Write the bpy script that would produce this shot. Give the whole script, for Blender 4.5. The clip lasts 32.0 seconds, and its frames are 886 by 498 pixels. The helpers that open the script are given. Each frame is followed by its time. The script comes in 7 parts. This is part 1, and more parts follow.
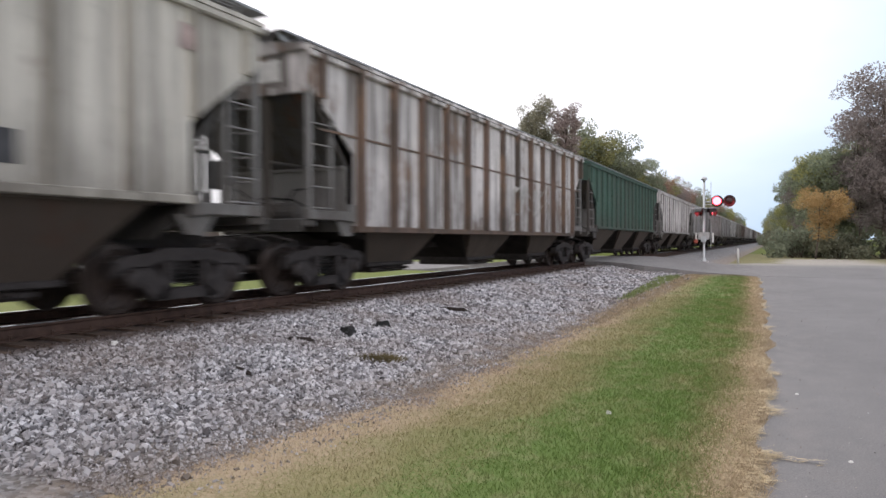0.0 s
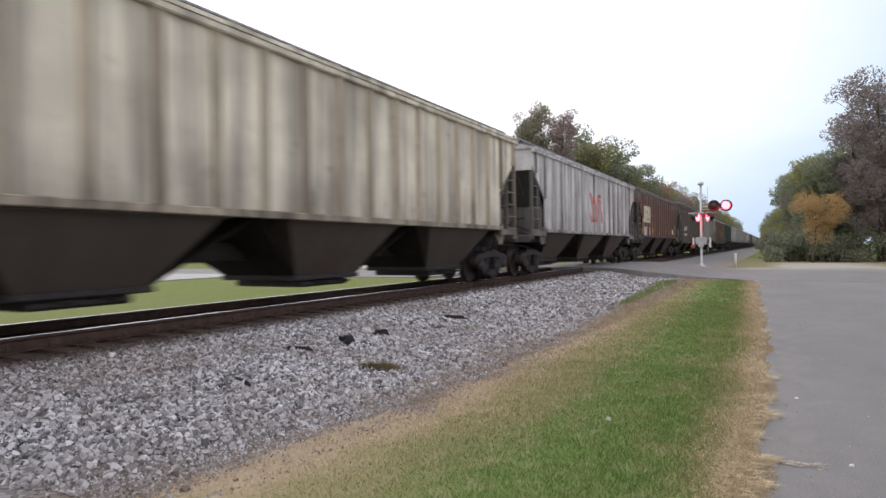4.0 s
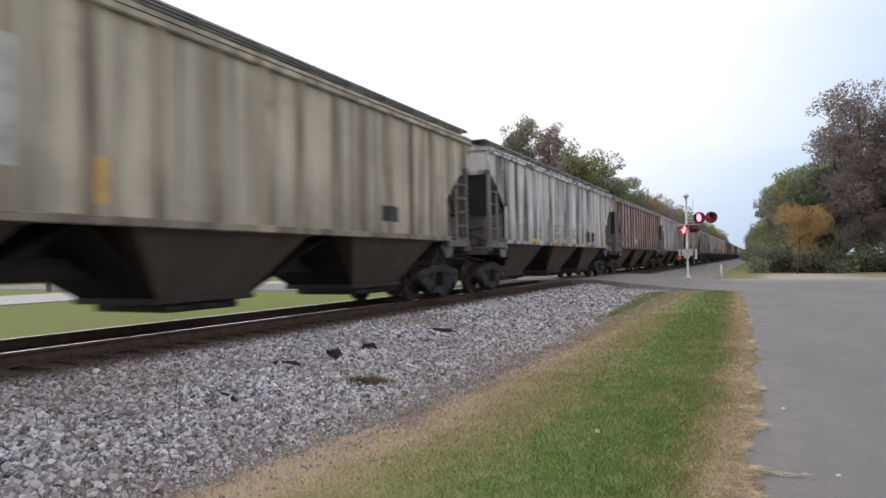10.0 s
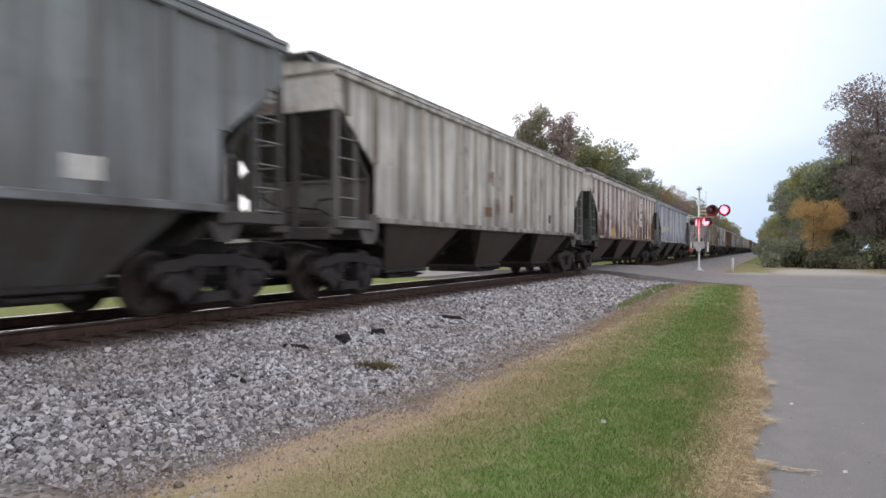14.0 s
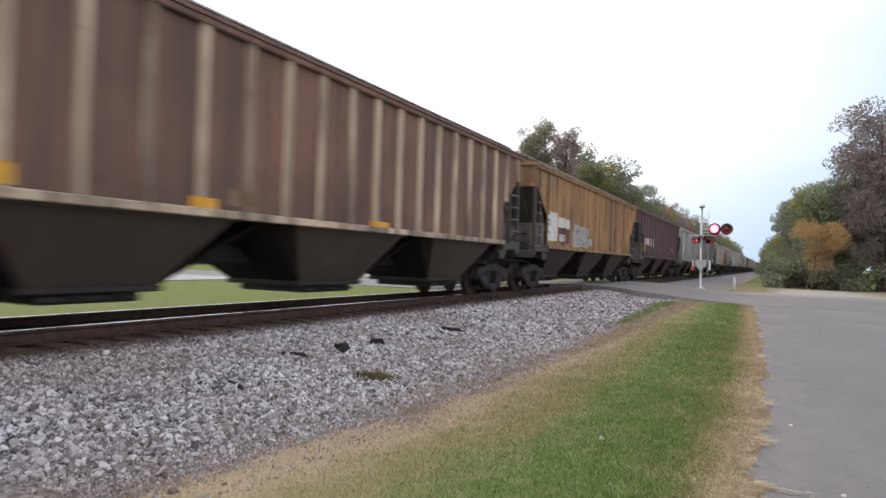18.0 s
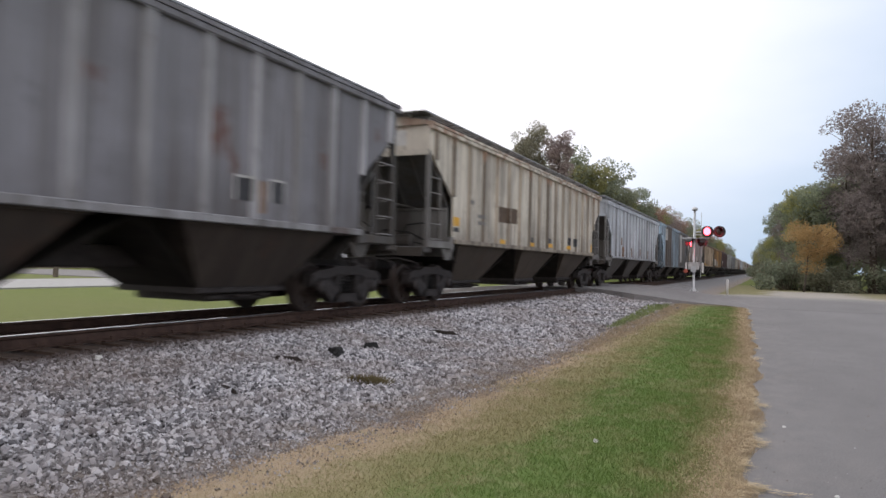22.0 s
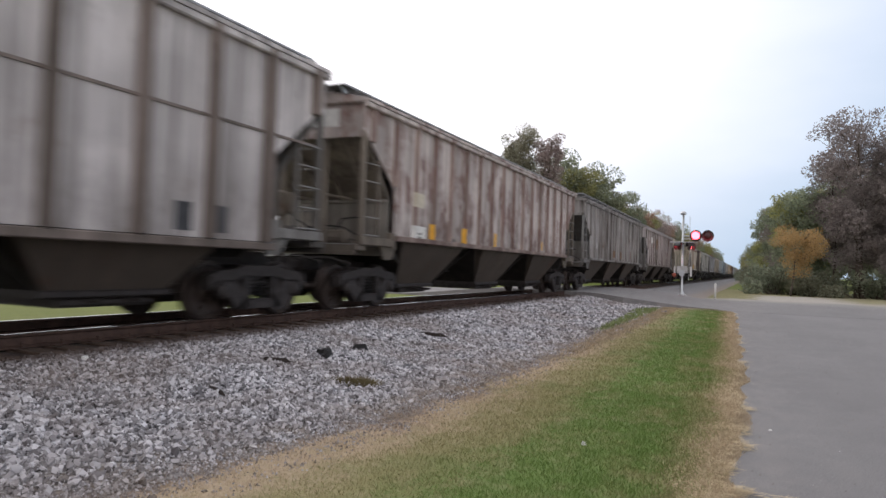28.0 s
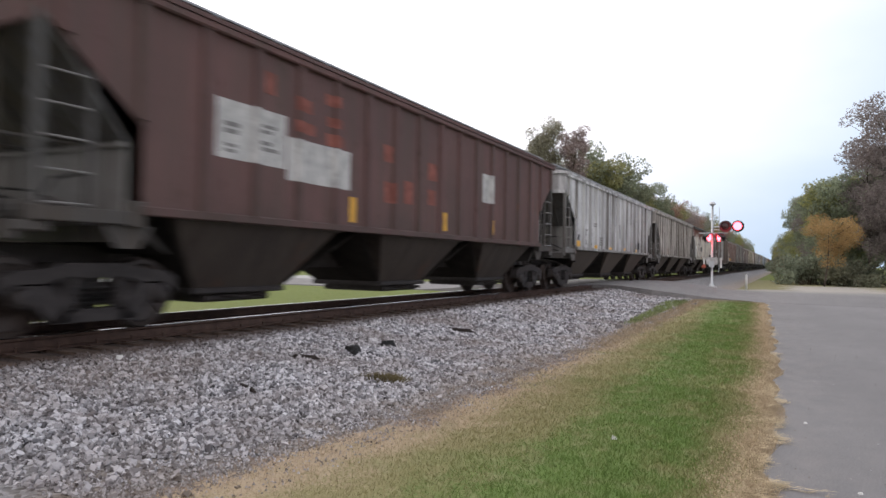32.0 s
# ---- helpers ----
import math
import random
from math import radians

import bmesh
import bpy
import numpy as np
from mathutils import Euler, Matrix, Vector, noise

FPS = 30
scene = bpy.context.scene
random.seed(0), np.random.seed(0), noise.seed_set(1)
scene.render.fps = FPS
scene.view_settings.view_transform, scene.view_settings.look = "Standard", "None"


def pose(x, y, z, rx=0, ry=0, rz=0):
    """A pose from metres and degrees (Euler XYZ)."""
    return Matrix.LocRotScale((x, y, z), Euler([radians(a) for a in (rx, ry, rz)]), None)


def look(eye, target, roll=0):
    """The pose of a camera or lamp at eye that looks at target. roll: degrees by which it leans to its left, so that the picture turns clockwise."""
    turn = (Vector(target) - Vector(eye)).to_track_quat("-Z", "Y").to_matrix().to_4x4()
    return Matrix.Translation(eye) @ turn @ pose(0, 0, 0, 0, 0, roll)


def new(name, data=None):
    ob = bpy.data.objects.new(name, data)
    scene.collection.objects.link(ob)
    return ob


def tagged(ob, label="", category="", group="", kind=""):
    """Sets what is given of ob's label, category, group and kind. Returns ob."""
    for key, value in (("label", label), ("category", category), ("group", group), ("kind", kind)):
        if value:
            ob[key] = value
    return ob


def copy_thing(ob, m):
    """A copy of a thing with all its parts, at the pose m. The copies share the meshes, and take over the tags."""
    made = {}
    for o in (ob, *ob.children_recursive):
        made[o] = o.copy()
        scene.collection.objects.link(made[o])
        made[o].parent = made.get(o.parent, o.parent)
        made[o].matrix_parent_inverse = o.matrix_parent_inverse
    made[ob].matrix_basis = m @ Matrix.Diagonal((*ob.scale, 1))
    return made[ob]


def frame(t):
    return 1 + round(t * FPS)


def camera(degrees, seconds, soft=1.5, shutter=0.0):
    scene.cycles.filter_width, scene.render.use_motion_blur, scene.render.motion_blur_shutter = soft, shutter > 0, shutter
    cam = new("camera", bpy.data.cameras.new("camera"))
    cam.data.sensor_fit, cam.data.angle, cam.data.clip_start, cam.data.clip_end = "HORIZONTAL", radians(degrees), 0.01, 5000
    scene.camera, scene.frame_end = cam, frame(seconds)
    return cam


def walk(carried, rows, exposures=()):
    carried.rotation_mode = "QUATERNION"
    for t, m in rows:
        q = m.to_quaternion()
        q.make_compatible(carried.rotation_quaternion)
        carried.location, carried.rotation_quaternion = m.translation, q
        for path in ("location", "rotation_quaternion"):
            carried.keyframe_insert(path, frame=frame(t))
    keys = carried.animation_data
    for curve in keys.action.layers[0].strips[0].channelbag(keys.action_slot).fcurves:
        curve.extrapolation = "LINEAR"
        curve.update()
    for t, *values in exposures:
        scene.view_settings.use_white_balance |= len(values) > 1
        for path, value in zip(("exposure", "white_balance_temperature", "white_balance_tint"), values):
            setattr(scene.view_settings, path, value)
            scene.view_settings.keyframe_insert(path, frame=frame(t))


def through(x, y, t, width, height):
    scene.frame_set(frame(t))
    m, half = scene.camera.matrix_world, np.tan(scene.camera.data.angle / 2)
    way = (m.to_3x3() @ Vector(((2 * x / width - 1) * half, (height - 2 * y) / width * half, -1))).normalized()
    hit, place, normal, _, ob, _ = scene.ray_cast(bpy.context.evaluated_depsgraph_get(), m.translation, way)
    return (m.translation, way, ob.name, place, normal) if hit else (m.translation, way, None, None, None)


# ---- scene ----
cam = camera(67.0, 32.0, soft=1.5, shutter=0.3)
EYE_Z = 1.5
# seconds, tilt, lean, turn of the hand-held camera, which stays in one spot
PATH = (
    (0, 89.26, 0.10, 26.50), (0.5, 89.39, 0.14, 26.54), (1, 89.55, 0.07, 26.60), (1.5, 89.59, 0.33, 26.58),
    (2, 89.69, 0.51, 26.56), (2.5, 89.73, 0.39, 26.60), (4.5, 89.99, 0.78, 26.25), (5, 90.07, 0.72, 26.32),
    (5.5, 90.06, 0.91, 26.39), (6, 89.89, 1.10, 26.42), (6.5, 89.75, 1.18, 26.40), (7, 89.76, 1.11, 26.34),
    (7.5, 89.91, 0.96, 26.39), (8, 90.07, 0.92, 26.33), (8.5, 90.45, 1.34, 25.98), (9, 90.75, 1.27, 25.63),
    (9.5, 90.91, 1.10, 25.34), (10, 91.01, 1.03, 25.26), (10.5, 90.88, 0.94, 25.26), (11, 90.66, 0.69, 25.49),
    (11.5, 90.35, 0.41, 25.87), (12, 90.02, 0.31, 26.13), (12.5, 89.97, 0.34, 26.14), (13, 89.99, 0.57, 26.17),
    (13.5, 90.03, 0.14, 26.25), (14, 89.93, -0.21, 26.13), (14.5, 89.91, -0.47, 25.90), (16.5, 90.17, -0.78, 25.50),
    (17, 90.40, -1.05, 25.64), (17.5, 90.65, -1.37, 25.95), (18, 90.91, -1.71, 26.26), (18.5, 91.07, -1.80, 26.57),
    (19, 91.10, -1.81, 26.67), (19.5, 91.22, -1.81, 26.71), (20, 91.39, -1.83, 26.70), (20.5, 91.52, -1.84, 26.66),
    (21, 91.52, -1.71, 26.61), (21.5, 91.42, -1.42, 26.32), (22, 91.22, -1.50, 25.74), (22.5, 90.92, -1.48, 25.24),
    (23, 90.74, -1.74, 24.84), (23.5, 90.49, -1.64, 24.60), (24, 90.36, -1.52, 24.33), (24.5, 90.36, -1.21, 24.21),
    (26.5, 91.14, -1.65, 24.68), (27, 91.29, -1.73, 24.72), (27.5, 91.44, -2.04, 24.75), (28, 91.42, -1.92, 24.86),
    (28.5, 91.40, -1.74, 25.12), (29, 91.41, -1.98, 25.49), (29.5, 91.30, -1.52, 25.92), (30, 91.13, -1.40, 26.31),
    (30.5, 91.06, -1.34, 26.62), (31, 90.93, -1.13, 26.90), (31.5, 90.97, -0.91, 27.11), (32, 90.99, -0.96, 27.09),
)
walk(cam, [(t, pose(0, 0, EYE_Z, rx, ry, rz)) for t, rx, ry, rz in PATH],
     [(0, 0.24, 6350, 10), (2, 0.30, 6350, 10), (5, 0.10, 6350, 10), (6, 0.19, 6350, 10), (7, 0.25, 6350, 10), (8, 0.24, 6350, 10), (9, 0.2, 6350, 10), (10, 0.03, 6350, 10), (11, -0.02, 6350, 10), (12, 0.01, 6350, 10), (13, 0.12, 6350, 10),
      (14, 0.14, 6350, 10), (17, 0.2, 6350, 10), (18, 0.2, 6350, 10), (19, 0.1, 6350, 10), (20, 0.0, 6350, 10), (21, -0.03, 6350, 10), (30, -0.03, 6350, 10), (31, 0.04, 6350, 10), (32, 0.12, 6350, 10)])

# ---- light: an overcast afternoon ----
world = bpy.data.worlds.new("overcast_sky")
scene.world = world
world.use_nodes = True
wn, wl = world.node_tree.nodes, world.node_tree.links
wn.clear()
sky = wn.new("ShaderNodeTexSky")
sky.sky_type = "NISHITA"
sky.sun_disc = False
sky.sun_elevation, sky.sun_rotation = radians(38), radians(-70)
sky.air_density, sky.dust_density, sky.ozone_density = 1.0, 3.0, 1.0
pale = wn.new("ShaderNodeHueSaturation")
pale.inputs["Saturation"].default_value = 0.5
coords = wn.new("ShaderNodeTexCoord")
fleece = wn.new("ShaderNodeTexNoise")
fleece.inputs["Scale"].default_value = 1.7
fleece.inputs["Detail"].default_value = 5
spread = wn.new("ShaderNodeMapping")
spread.inputs["Scale"].default_value = (1, 1, 2.6)
bright = wn.new("ShaderNodeVectorMath")
bright.operation = "DOT_PRODUCT"
bright.inputs[1].default_value = (-0.62, 0.35, 0.70)
glow = wn.new("ShaderNodeMapRange")
for slot, value in enumerate((0.36, 0.74, 0.0, 1.0)):
    glow.inputs[slot + 1].default_value = value
cover = wn.new("ShaderNodeMix")
cover.data_type = "RGBA"
cover.inputs["A"].default_value = (6.0, 7.5, 9.5, 1)
cover.inputs["B"].default_value = (15.2, 14.5, 14.8, 1)
veil = wn.new("ShaderNodeMath")
veil.operation = "MULTIPLY_ADD"
veil.inputs[1].default_value, veil.inputs[2].default_value = 0.7, -0.36
total = wn.new("ShaderNodeMath")
total.use_clamp = True
cloud = wn.new("ShaderNodeMix")
cloud.data_type = "RGBA"
cloud.inputs["Factor"].default_value = 0.85
back = wn.new("ShaderNodeBackground")
back.inputs["Strength"].default_value = 0.10
wout = wn.new("ShaderNodeOutputWorld")
wl.new(coords.outputs["Generated"], spread.inputs["Vector"])
wl.new(spread.outputs["Vector"], fleece.inputs["Vector"])
wl.new(coords.outputs["Generated"], bright.inputs[0])
wl.new(bright.outputs["Value"], glow.inputs[0])
parts_of = wn.new("ShaderNodeSeparateXYZ")
wl.new(coords.outputs["Generated"], parts_of.inputs[0])
behind = wn.new("ShaderNodeMapRange")
for slot, value in enumerate((0.6, -0.1, 0.0, 1.0)):
    behind.inputs[slot + 1].default_value = value
wl.new(parts_of.outputs[1], behind.inputs[0])
open_sky = wn.new("ShaderNodeMath")
open_sky.operation = "MAXIMUM"
wl.new(glow.outputs[0], open_sky.inputs[0])
wl.new(behind.outputs[0], open_sky.inputs[1])
wl.new(fleece.outputs["Fac"], veil.inputs[0])
wl.new(veil.outputs[0], total.inputs[0])
wl.new(open_sky.outputs[0], total.inputs[1])
wl.new(total.outputs[0], cover.inputs["Factor"])
wl.new(sky.outputs["Color"], pale.inputs["Color"])
wl.new(pale.outputs["Color"], cloud.inputs["A"])
wl.new(cover.outputs["Result"], cloud.inputs["B"])
wl.new(cloud.outputs["Result"], back.inputs["Color"])
wl.new(back.outputs["Background"], wout.inputs["Surface"])
sun = new("sun", bpy.data.lights.new("sun", "SUN"))
sun.data.energy, sun.data.angle, sun.data.color = 0.7, radians(25), (1.0, 0.96, 0.9)
sun.matrix_basis = look((-9, 3, 8), (0, 0, 0))
scene.view_settings.exposure = 0.0


# ---- materials ----
class Nodes:
    """A small builder of node materials."""

    def __init__(self, name, rough=0.8, metal=0.0):
        self.mat = bpy.data.materials.new(name)
        self.mat.use_nodes = True
        self.n, self.l = self.mat.node_tree.nodes, self.mat.node_tree.links
        self.bsdf = self.n["Principled BSDF"]
        self.bsdf.inputs["Roughness"].default_value = rough
        self.bsdf.inputs["Metallic"].default_value = metal
        if rough >= 0.6:
            self.bsdf.inputs["Specular IOR Level"].default_value = 0.22
        self.co = self.n.new("ShaderNodeTexCoord").outputs["Object"]

    def shifted(self):
        """Object coordinates, shifted by chance from object to object."""
        info = self.n.new("ShaderNodeObjectInfo")
        m = self.n.new("ShaderNodeVectorMath")
        m.operation = "MULTIPLY_ADD"
        m.inputs[0].default_value = (37.0, 53.0, 29.0)
        self.l.new(info.outputs["Random"], m.inputs[1])
        self.l.new(self.co, m.inputs[2])
        self.co = m.outputs["Vector"]
        return self

    def noise(self, scale, stretch=(1, 1, 1), detail=4, rough=0.6):
        mp = self.n.new("ShaderNodeMapping")
        mp.inputs["Scale"].default_value = stretch
        self.l.new(self.co, mp.inputs["Vector"])
        t = self.n.new("ShaderNodeTexNoise")
        t.inputs["Scale"].default_value = scale
        t.inputs["Detail"].default_value = detail
        t.inputs["Roughness"].default_value = rough
        self.l.new(mp.outputs["Vector"], t.inputs["Vector"])
        return t.outputs["Fac"]

    def cells(self, scale, out="Color", feature="F1"):
        t = self.n.new("ShaderNodeTexVoronoi")
        t.feature = feature
        t.inputs["Scale"].default_value = scale
        self.l.new(self.co, t.inputs["Vector"])
        return t.outputs[out]

    def ramp(self, fac, lo, hi, a=(0, 0, 0), b=(1, 1, 1)):
        r = self.n.new("ShaderNodeValToRGB")
        e = r.color_ramp.elements
        e[0].position, e[1].position = lo, hi
        e[0].color, e[1].color = (*a, 1), (*b, 1)
        self.l.new(fac, r.inputs["Fac"])
        return r.outputs["Color"]

    def mix(self, fac, a, b, blend="MIX"):
        m = self.n.new("ShaderNodeMix")
        m.data_type, m.blend_type = "RGBA", blend
        for key, v in (("Factor", fac), ("A", a), ("B", b)):
            s = [i for i in m.inputs if i.name == key and i.type == ("VALUE" if key == "Factor" else "RGBA")][0]
            if isinstance(v, (int, float)):
                s.default_value = v
            elif isinstance(v, tuple):
                s.default_value = (*v, 1)
            else:
                self.l.new(v, s)
        return [o for o in m.outputs if o.type == "RGBA"][0]

    def math(self, op, a, b):
        m = self.n.new("ShaderNodeMath")
        m.operation = op
        m.use_clamp = True
        for i, v in enumerate((a, b)):
            if isinstance(v, (int, float)):
                m.inputs[i].default_value = v
            else:
                self.l.new(v, m.inputs[i])
        return m.outputs[0]

    def axis(self, which):
        s = self.n.new("ShaderNodeSeparateXYZ")
        self.l.new(self.n.new("ShaderNodeTexCoord").outputs["Object"], s.inputs[0])
        return s.outputs[which]

    def span(self, value, a, b, c=0.0, d=1.0):
        r = self.n.new("ShaderNodeMapRange")
        for i, v in enumerate((a, b, c, d)):
            r.inputs[i + 1].default_value = v
        self.l.new(value, r.inputs[0])
        return r.outputs[0]

    def bump(self, fac, strength=0.3, dist=0.01):
        b = self.n.new("ShaderNodeBump")
        b.inputs["Strength"].default_value = strength
        b.inputs["Distance"].default_value = dist
        self.l.new(fac, b.inputs["Height"])
        self.l.new(b.outputs["Normal"], self.bsdf.inputs["Normal"])

    def color(self, c):
        if isinstance(c, tuple):
            self.bsdf.inputs["Base Color"].default_value = (*c, 1)
        else:
            self.l.new(c, self.bsdf.inputs["Base Color"])
        return self.mat


def plain(name, c, rough=0.7, metal=0.0, vary=0.25, scale=6.0, bump=0.1):
    m = Nodes(name, rough, metal)
    a = tuple(v * (1 - vary) for v in c)
    b = tuple(min(1, v * (1 + vary)) for v in c)
    f = m.noise(scale, detail=6)
    m.bump(m.noise(scale * 9), bump, 0.004)
    return m.color(m.ramp(f, 0.3, 0.7, a, b))


def weathered_paint(name, c, rust=(0.075, 0.035, 0.022), amount=0.3, grime=0.4, where="all", blotch=1.0, zones=()):
    """Old freight-car paint: grime runs down the sheets, rust breaks through in blotches and streaks.
    where: all over, mostly from the top edge, low on the side, or in short drips."""
    m = Nodes(name, 0.66)
    m.shifted()
    z = m.axis(2)
    streak = m.noise(1.0, (1.5, 3.4, 0.16), 5, 0.62)
    fine = m.noise(1.0, (9, 15, 0.7), 5, 0.62)
    patch = m.noise(1.1 * blotch, (1, 1, 0.7), 6, 0.68)
    cloudy = m.noise(0.35, (1, 1, 1.6), 3, 0.5)
    base = m.mix(m.ramp(fine, 0.34, 0.66), tuple(v * 0.74 for v in c), tuple(min(0.85, v * 1.2) for v in c))
    speck = m.noise(3.2, (1, 1.5, 0.8), 8, 0.78)
    base = m.mix(m.math("MULTIPLY", m.ramp(speck, 0.52, 0.72), 0.45), base, tuple(v * 0.45 for v in c))
    base = m.mix(m.math("MULTIPLY", m.ramp(speck, 0.42, 0.28), 0.5), base, tuple(min(0.85, v * 1.35 + 0.02) for v in c))
    base = m.mix(m.math("MULTIPLY", m.ramp(cloudy, 0.44, 0.56), 0.45), base, tuple(v * 0.62 + 0.02 for v in c))
    dirt = m.math("MULTIPLY", m.ramp(streak, 0.45, 0.6), min(1.0, grime * 1.35))
    base = m.mix(dirt, base, (0.075, 0.062, 0.052))
    lo = 0.70 - 0.36 * amount
    if where == "top":
        f = m.math("MULTIPLY", m.span(z, 2.35, 4.15), 0.42)
        f = m.math("ADD", f, m.math("MULTIPLY", streak, 0.45))
        f = m.math("ADD", f, m.math("MULTIPLY", patch, 0.52))
        f = m.math("SUBTRACT", f, 0.10)
        through = m.ramp(f, 0.86 - 0.3 * amount, 0.97 - 0.3 * amount)
    elif where == "low":
        f = m.math("MULTIPLY", m.span(z, 4.1, 2.5), 0.14)
        f = m.math("ADD", f, m.math("MULTIPLY", patch, 0.9))
        through = m.ramp(f, lo, lo + 0.1)
    elif where == "drips":
        spots = m.noise(2.6, (1, 1, 0.6), 4, 0.6)
        through = m.ramp(spots, 0.57, 0.66)
    else:
        through = m.math("MULTIPLY", m.ramp(patch, lo, lo + 0.12), m.ramp(streak, 0.34, 0.5))
    through = m.math("MAXIMUM", through, m.math("MULTIPLY", m.ramp(fine, 0.64, 0.78), amount * 0.8))
    base = m.mix(through, base, m.mix(m.ramp(fine, 0.3, 0.7), rust, tuple(min(1, v * 1.8) for v in rust)))
    for y0, y1, other, strength in zones:
        # a stretch of the side in other paint or under soot, with a ragged edge
        wob = m.n.new("ShaderNodeMath")
        m.l.new(m.axis(1), wob.inputs[0])
        m.l.new(m.span(streak, 0.3, 0.7, -1.0, 1.0), wob.inputs[1])
        here = m.math("MULTIPLY", m.span(wob.outputs[0], y0 - 0.15, y0 + 0.15), m.span(wob.outputs[0], y1 + 0.15, y1 - 0.15))
        here = m.math("MULTIPLY", here, m.span(fine, 0.25, 0.6, strength * 0.7, strength))
        base = m.mix(here, base, m.mix(m.ramp(patch, 0.4, 0.62), other, tuple(v * 1.7 for v in other)))
    low = m.math("MULTIPLY", m.span(z, 2.4, 1.5), 0.5)
    base = m.mix(m.math("MULTIPLY", low, m.ramp(patch, 0.35, 0.6)), base, (0.055, 0.044, 0.037))
    m.bump(m.math("ADD", fine, m.math("MULTIPLY", cloudy, 0.5)), 0.15, 0.008)
    return m.color(base)


M_STEEL = plain("dirty_cast_steel", (0.042, 0.036, 0.035), 0.62, 0.2, 0.4, 7)
M_WHEEL = plain("wheel_steel", (0.052, 0.038, 0.033), 0.5, 0.5, 0.35, 9)
M_BLACK = plain("black_rubber_and_grime", (0.018, 0.017, 0.017), 0.75, 0, 0.3, 9)
M_RUNG = plain("worn_rung_steel", (0.20, 0.19, 0.185), 0.5, 0.3, 0.3, 9)
M_GRATE = plain("galvanised_walkway", (0.30, 0.30, 0.30), 0.5, 0.5, 0.3, 9)
M_WHITE = plain("dirty_white_paint", (0.58, 0.57, 0.55), 0.6, 0, 0.2, 5)
M_PALE = plain("faded_stencil_paint", (0.42, 0.41, 0.40), 0.7, 0, 0.3, 5)
M_DARKPATCH = plain("dark_repaint_patch", (0.05, 0.05, 0.055), 0.6, 0, 0.3, 5)
M_YELLOW = plain("yellow_reflector", (0.62, 0.33, 0.03), 0.45, 0, 0.2, 7)
M_BROWNPATCH = plain("brown_repaint_patch", (0.10, 0.07, 0.05), 0.6, 0, 0.3, 5)
M_DARKLET = plain("faded_black_stencil", (0.19, 0.183, 0.178), 0.7, 0, 0.35, 5)
M_PINKLET = plain("washed_out_red_lettering", (0.37, 0.295, 0.285), 0.7, 0, 0.3, 5)
M_RUSTSTAIN = plain("orange_rust_stain", (0.185, 0.122, 0.085), 0.8, 0, 0.4, 5)
M_RUSTPATCH = plain("red_primer_patch", (0.115, 0.062, 0.052), 0.75, 0, 0.3, 5)
M_CREAM = plain("faded_cream_paint", (0.50, 0.45, 0.36), 0.65, 0, 0.2, 4)
M_LIME = plain("faded_yellow_green_stencil", (0.42, 0.44, 0.15), 0.7, 0, 0.3, 5)
M_SCRAWL = plain("black_spray_paint", (0.035, 0.035, 0.038), 0.5, 0, 0.2, 5)
M_SCRAWLPALE = plain("pale_spray_paint", (0.34, 0.33, 0.31), 0.5, 0, 0.3, 5)
M_SCRAWLRED = plain("red_spray_paint", (0.42, 0.06, 0.05), 0.5, 0, 0.2, 5)
M_REDLET = plain("faded_red_lettering", (0.36, 0.10, 0.07), 0.7, 0, 0.3, 5)
M_FAINTRED = plain("worn_red_lettering", (0.21, 0.078, 0.062), 0.75, 0, 0.4, 4)
M_RAIL = plain("rusty_rail", (0.062, 0.038, 0.030), 0.75, 0.2, 0.35, 6)
M_RAILTOP = plain("polished_rail_head", (0.62, 0.62, 0.64), 0.22, 1.0, 0.1, 4)
M_TIE = plain("creosoted_timber", (0.075, 0.052, 0.04), 0.85, 0, 0.45, 5, 0.4)
M_GALV = plain("galvanised_pole", (0.46, 0.47, 0.48), 0.42, 0.6, 0.12, 4)
M_SIGNAL = plain("signal_black", (0.012, 0.012, 0.013), 0.5, 0, 0.2, 8)
M_WOOD = plain("weathered_pole_wood", (0.14, 0.115, 0.095), 0.85, 0, 0.3, 3, 0.3)
M_BARK = plain("tree_bark", (0.085, 0.068, 0.055), 0.9, 0, 0.35, 5, 0.4)
M_CONC = plain("pale_concrete", (0.33, 0.325, 0.31), 0.8, 0, 0.15, 3)
M_DARKWALL = plain("far_building_wall", (0.13, 0.10, 0.09), 0.8, 0, 0.2, 0.6)
M_PALEWALL = plain("far_pale_wall", (0.42, 0.40, 0.38), 0.8, 0, 0.2, 0.6)
M_ROOF = plain("far_roof", (0.10, 0.095, 0.095), 0.8, 0, 0.2, 0.6)


def lamp_glow(name, c, strength):
    m = Nodes(name, 0.3)
    m.bsdf.inputs["Emission Color"].default_value = (*c, 1)
    m.bsdf.inputs["Emission Strength"].default_value = strength
    return m.color(c)


M_REDLIT = lamp_glow("lit_red_lens", (1.0, 0.05, 0.07), 14.0)
M_REDDIM = plain("unlit_red_lens", (0.05, 0.008, 0.008), 0.2, 0, 0.1)


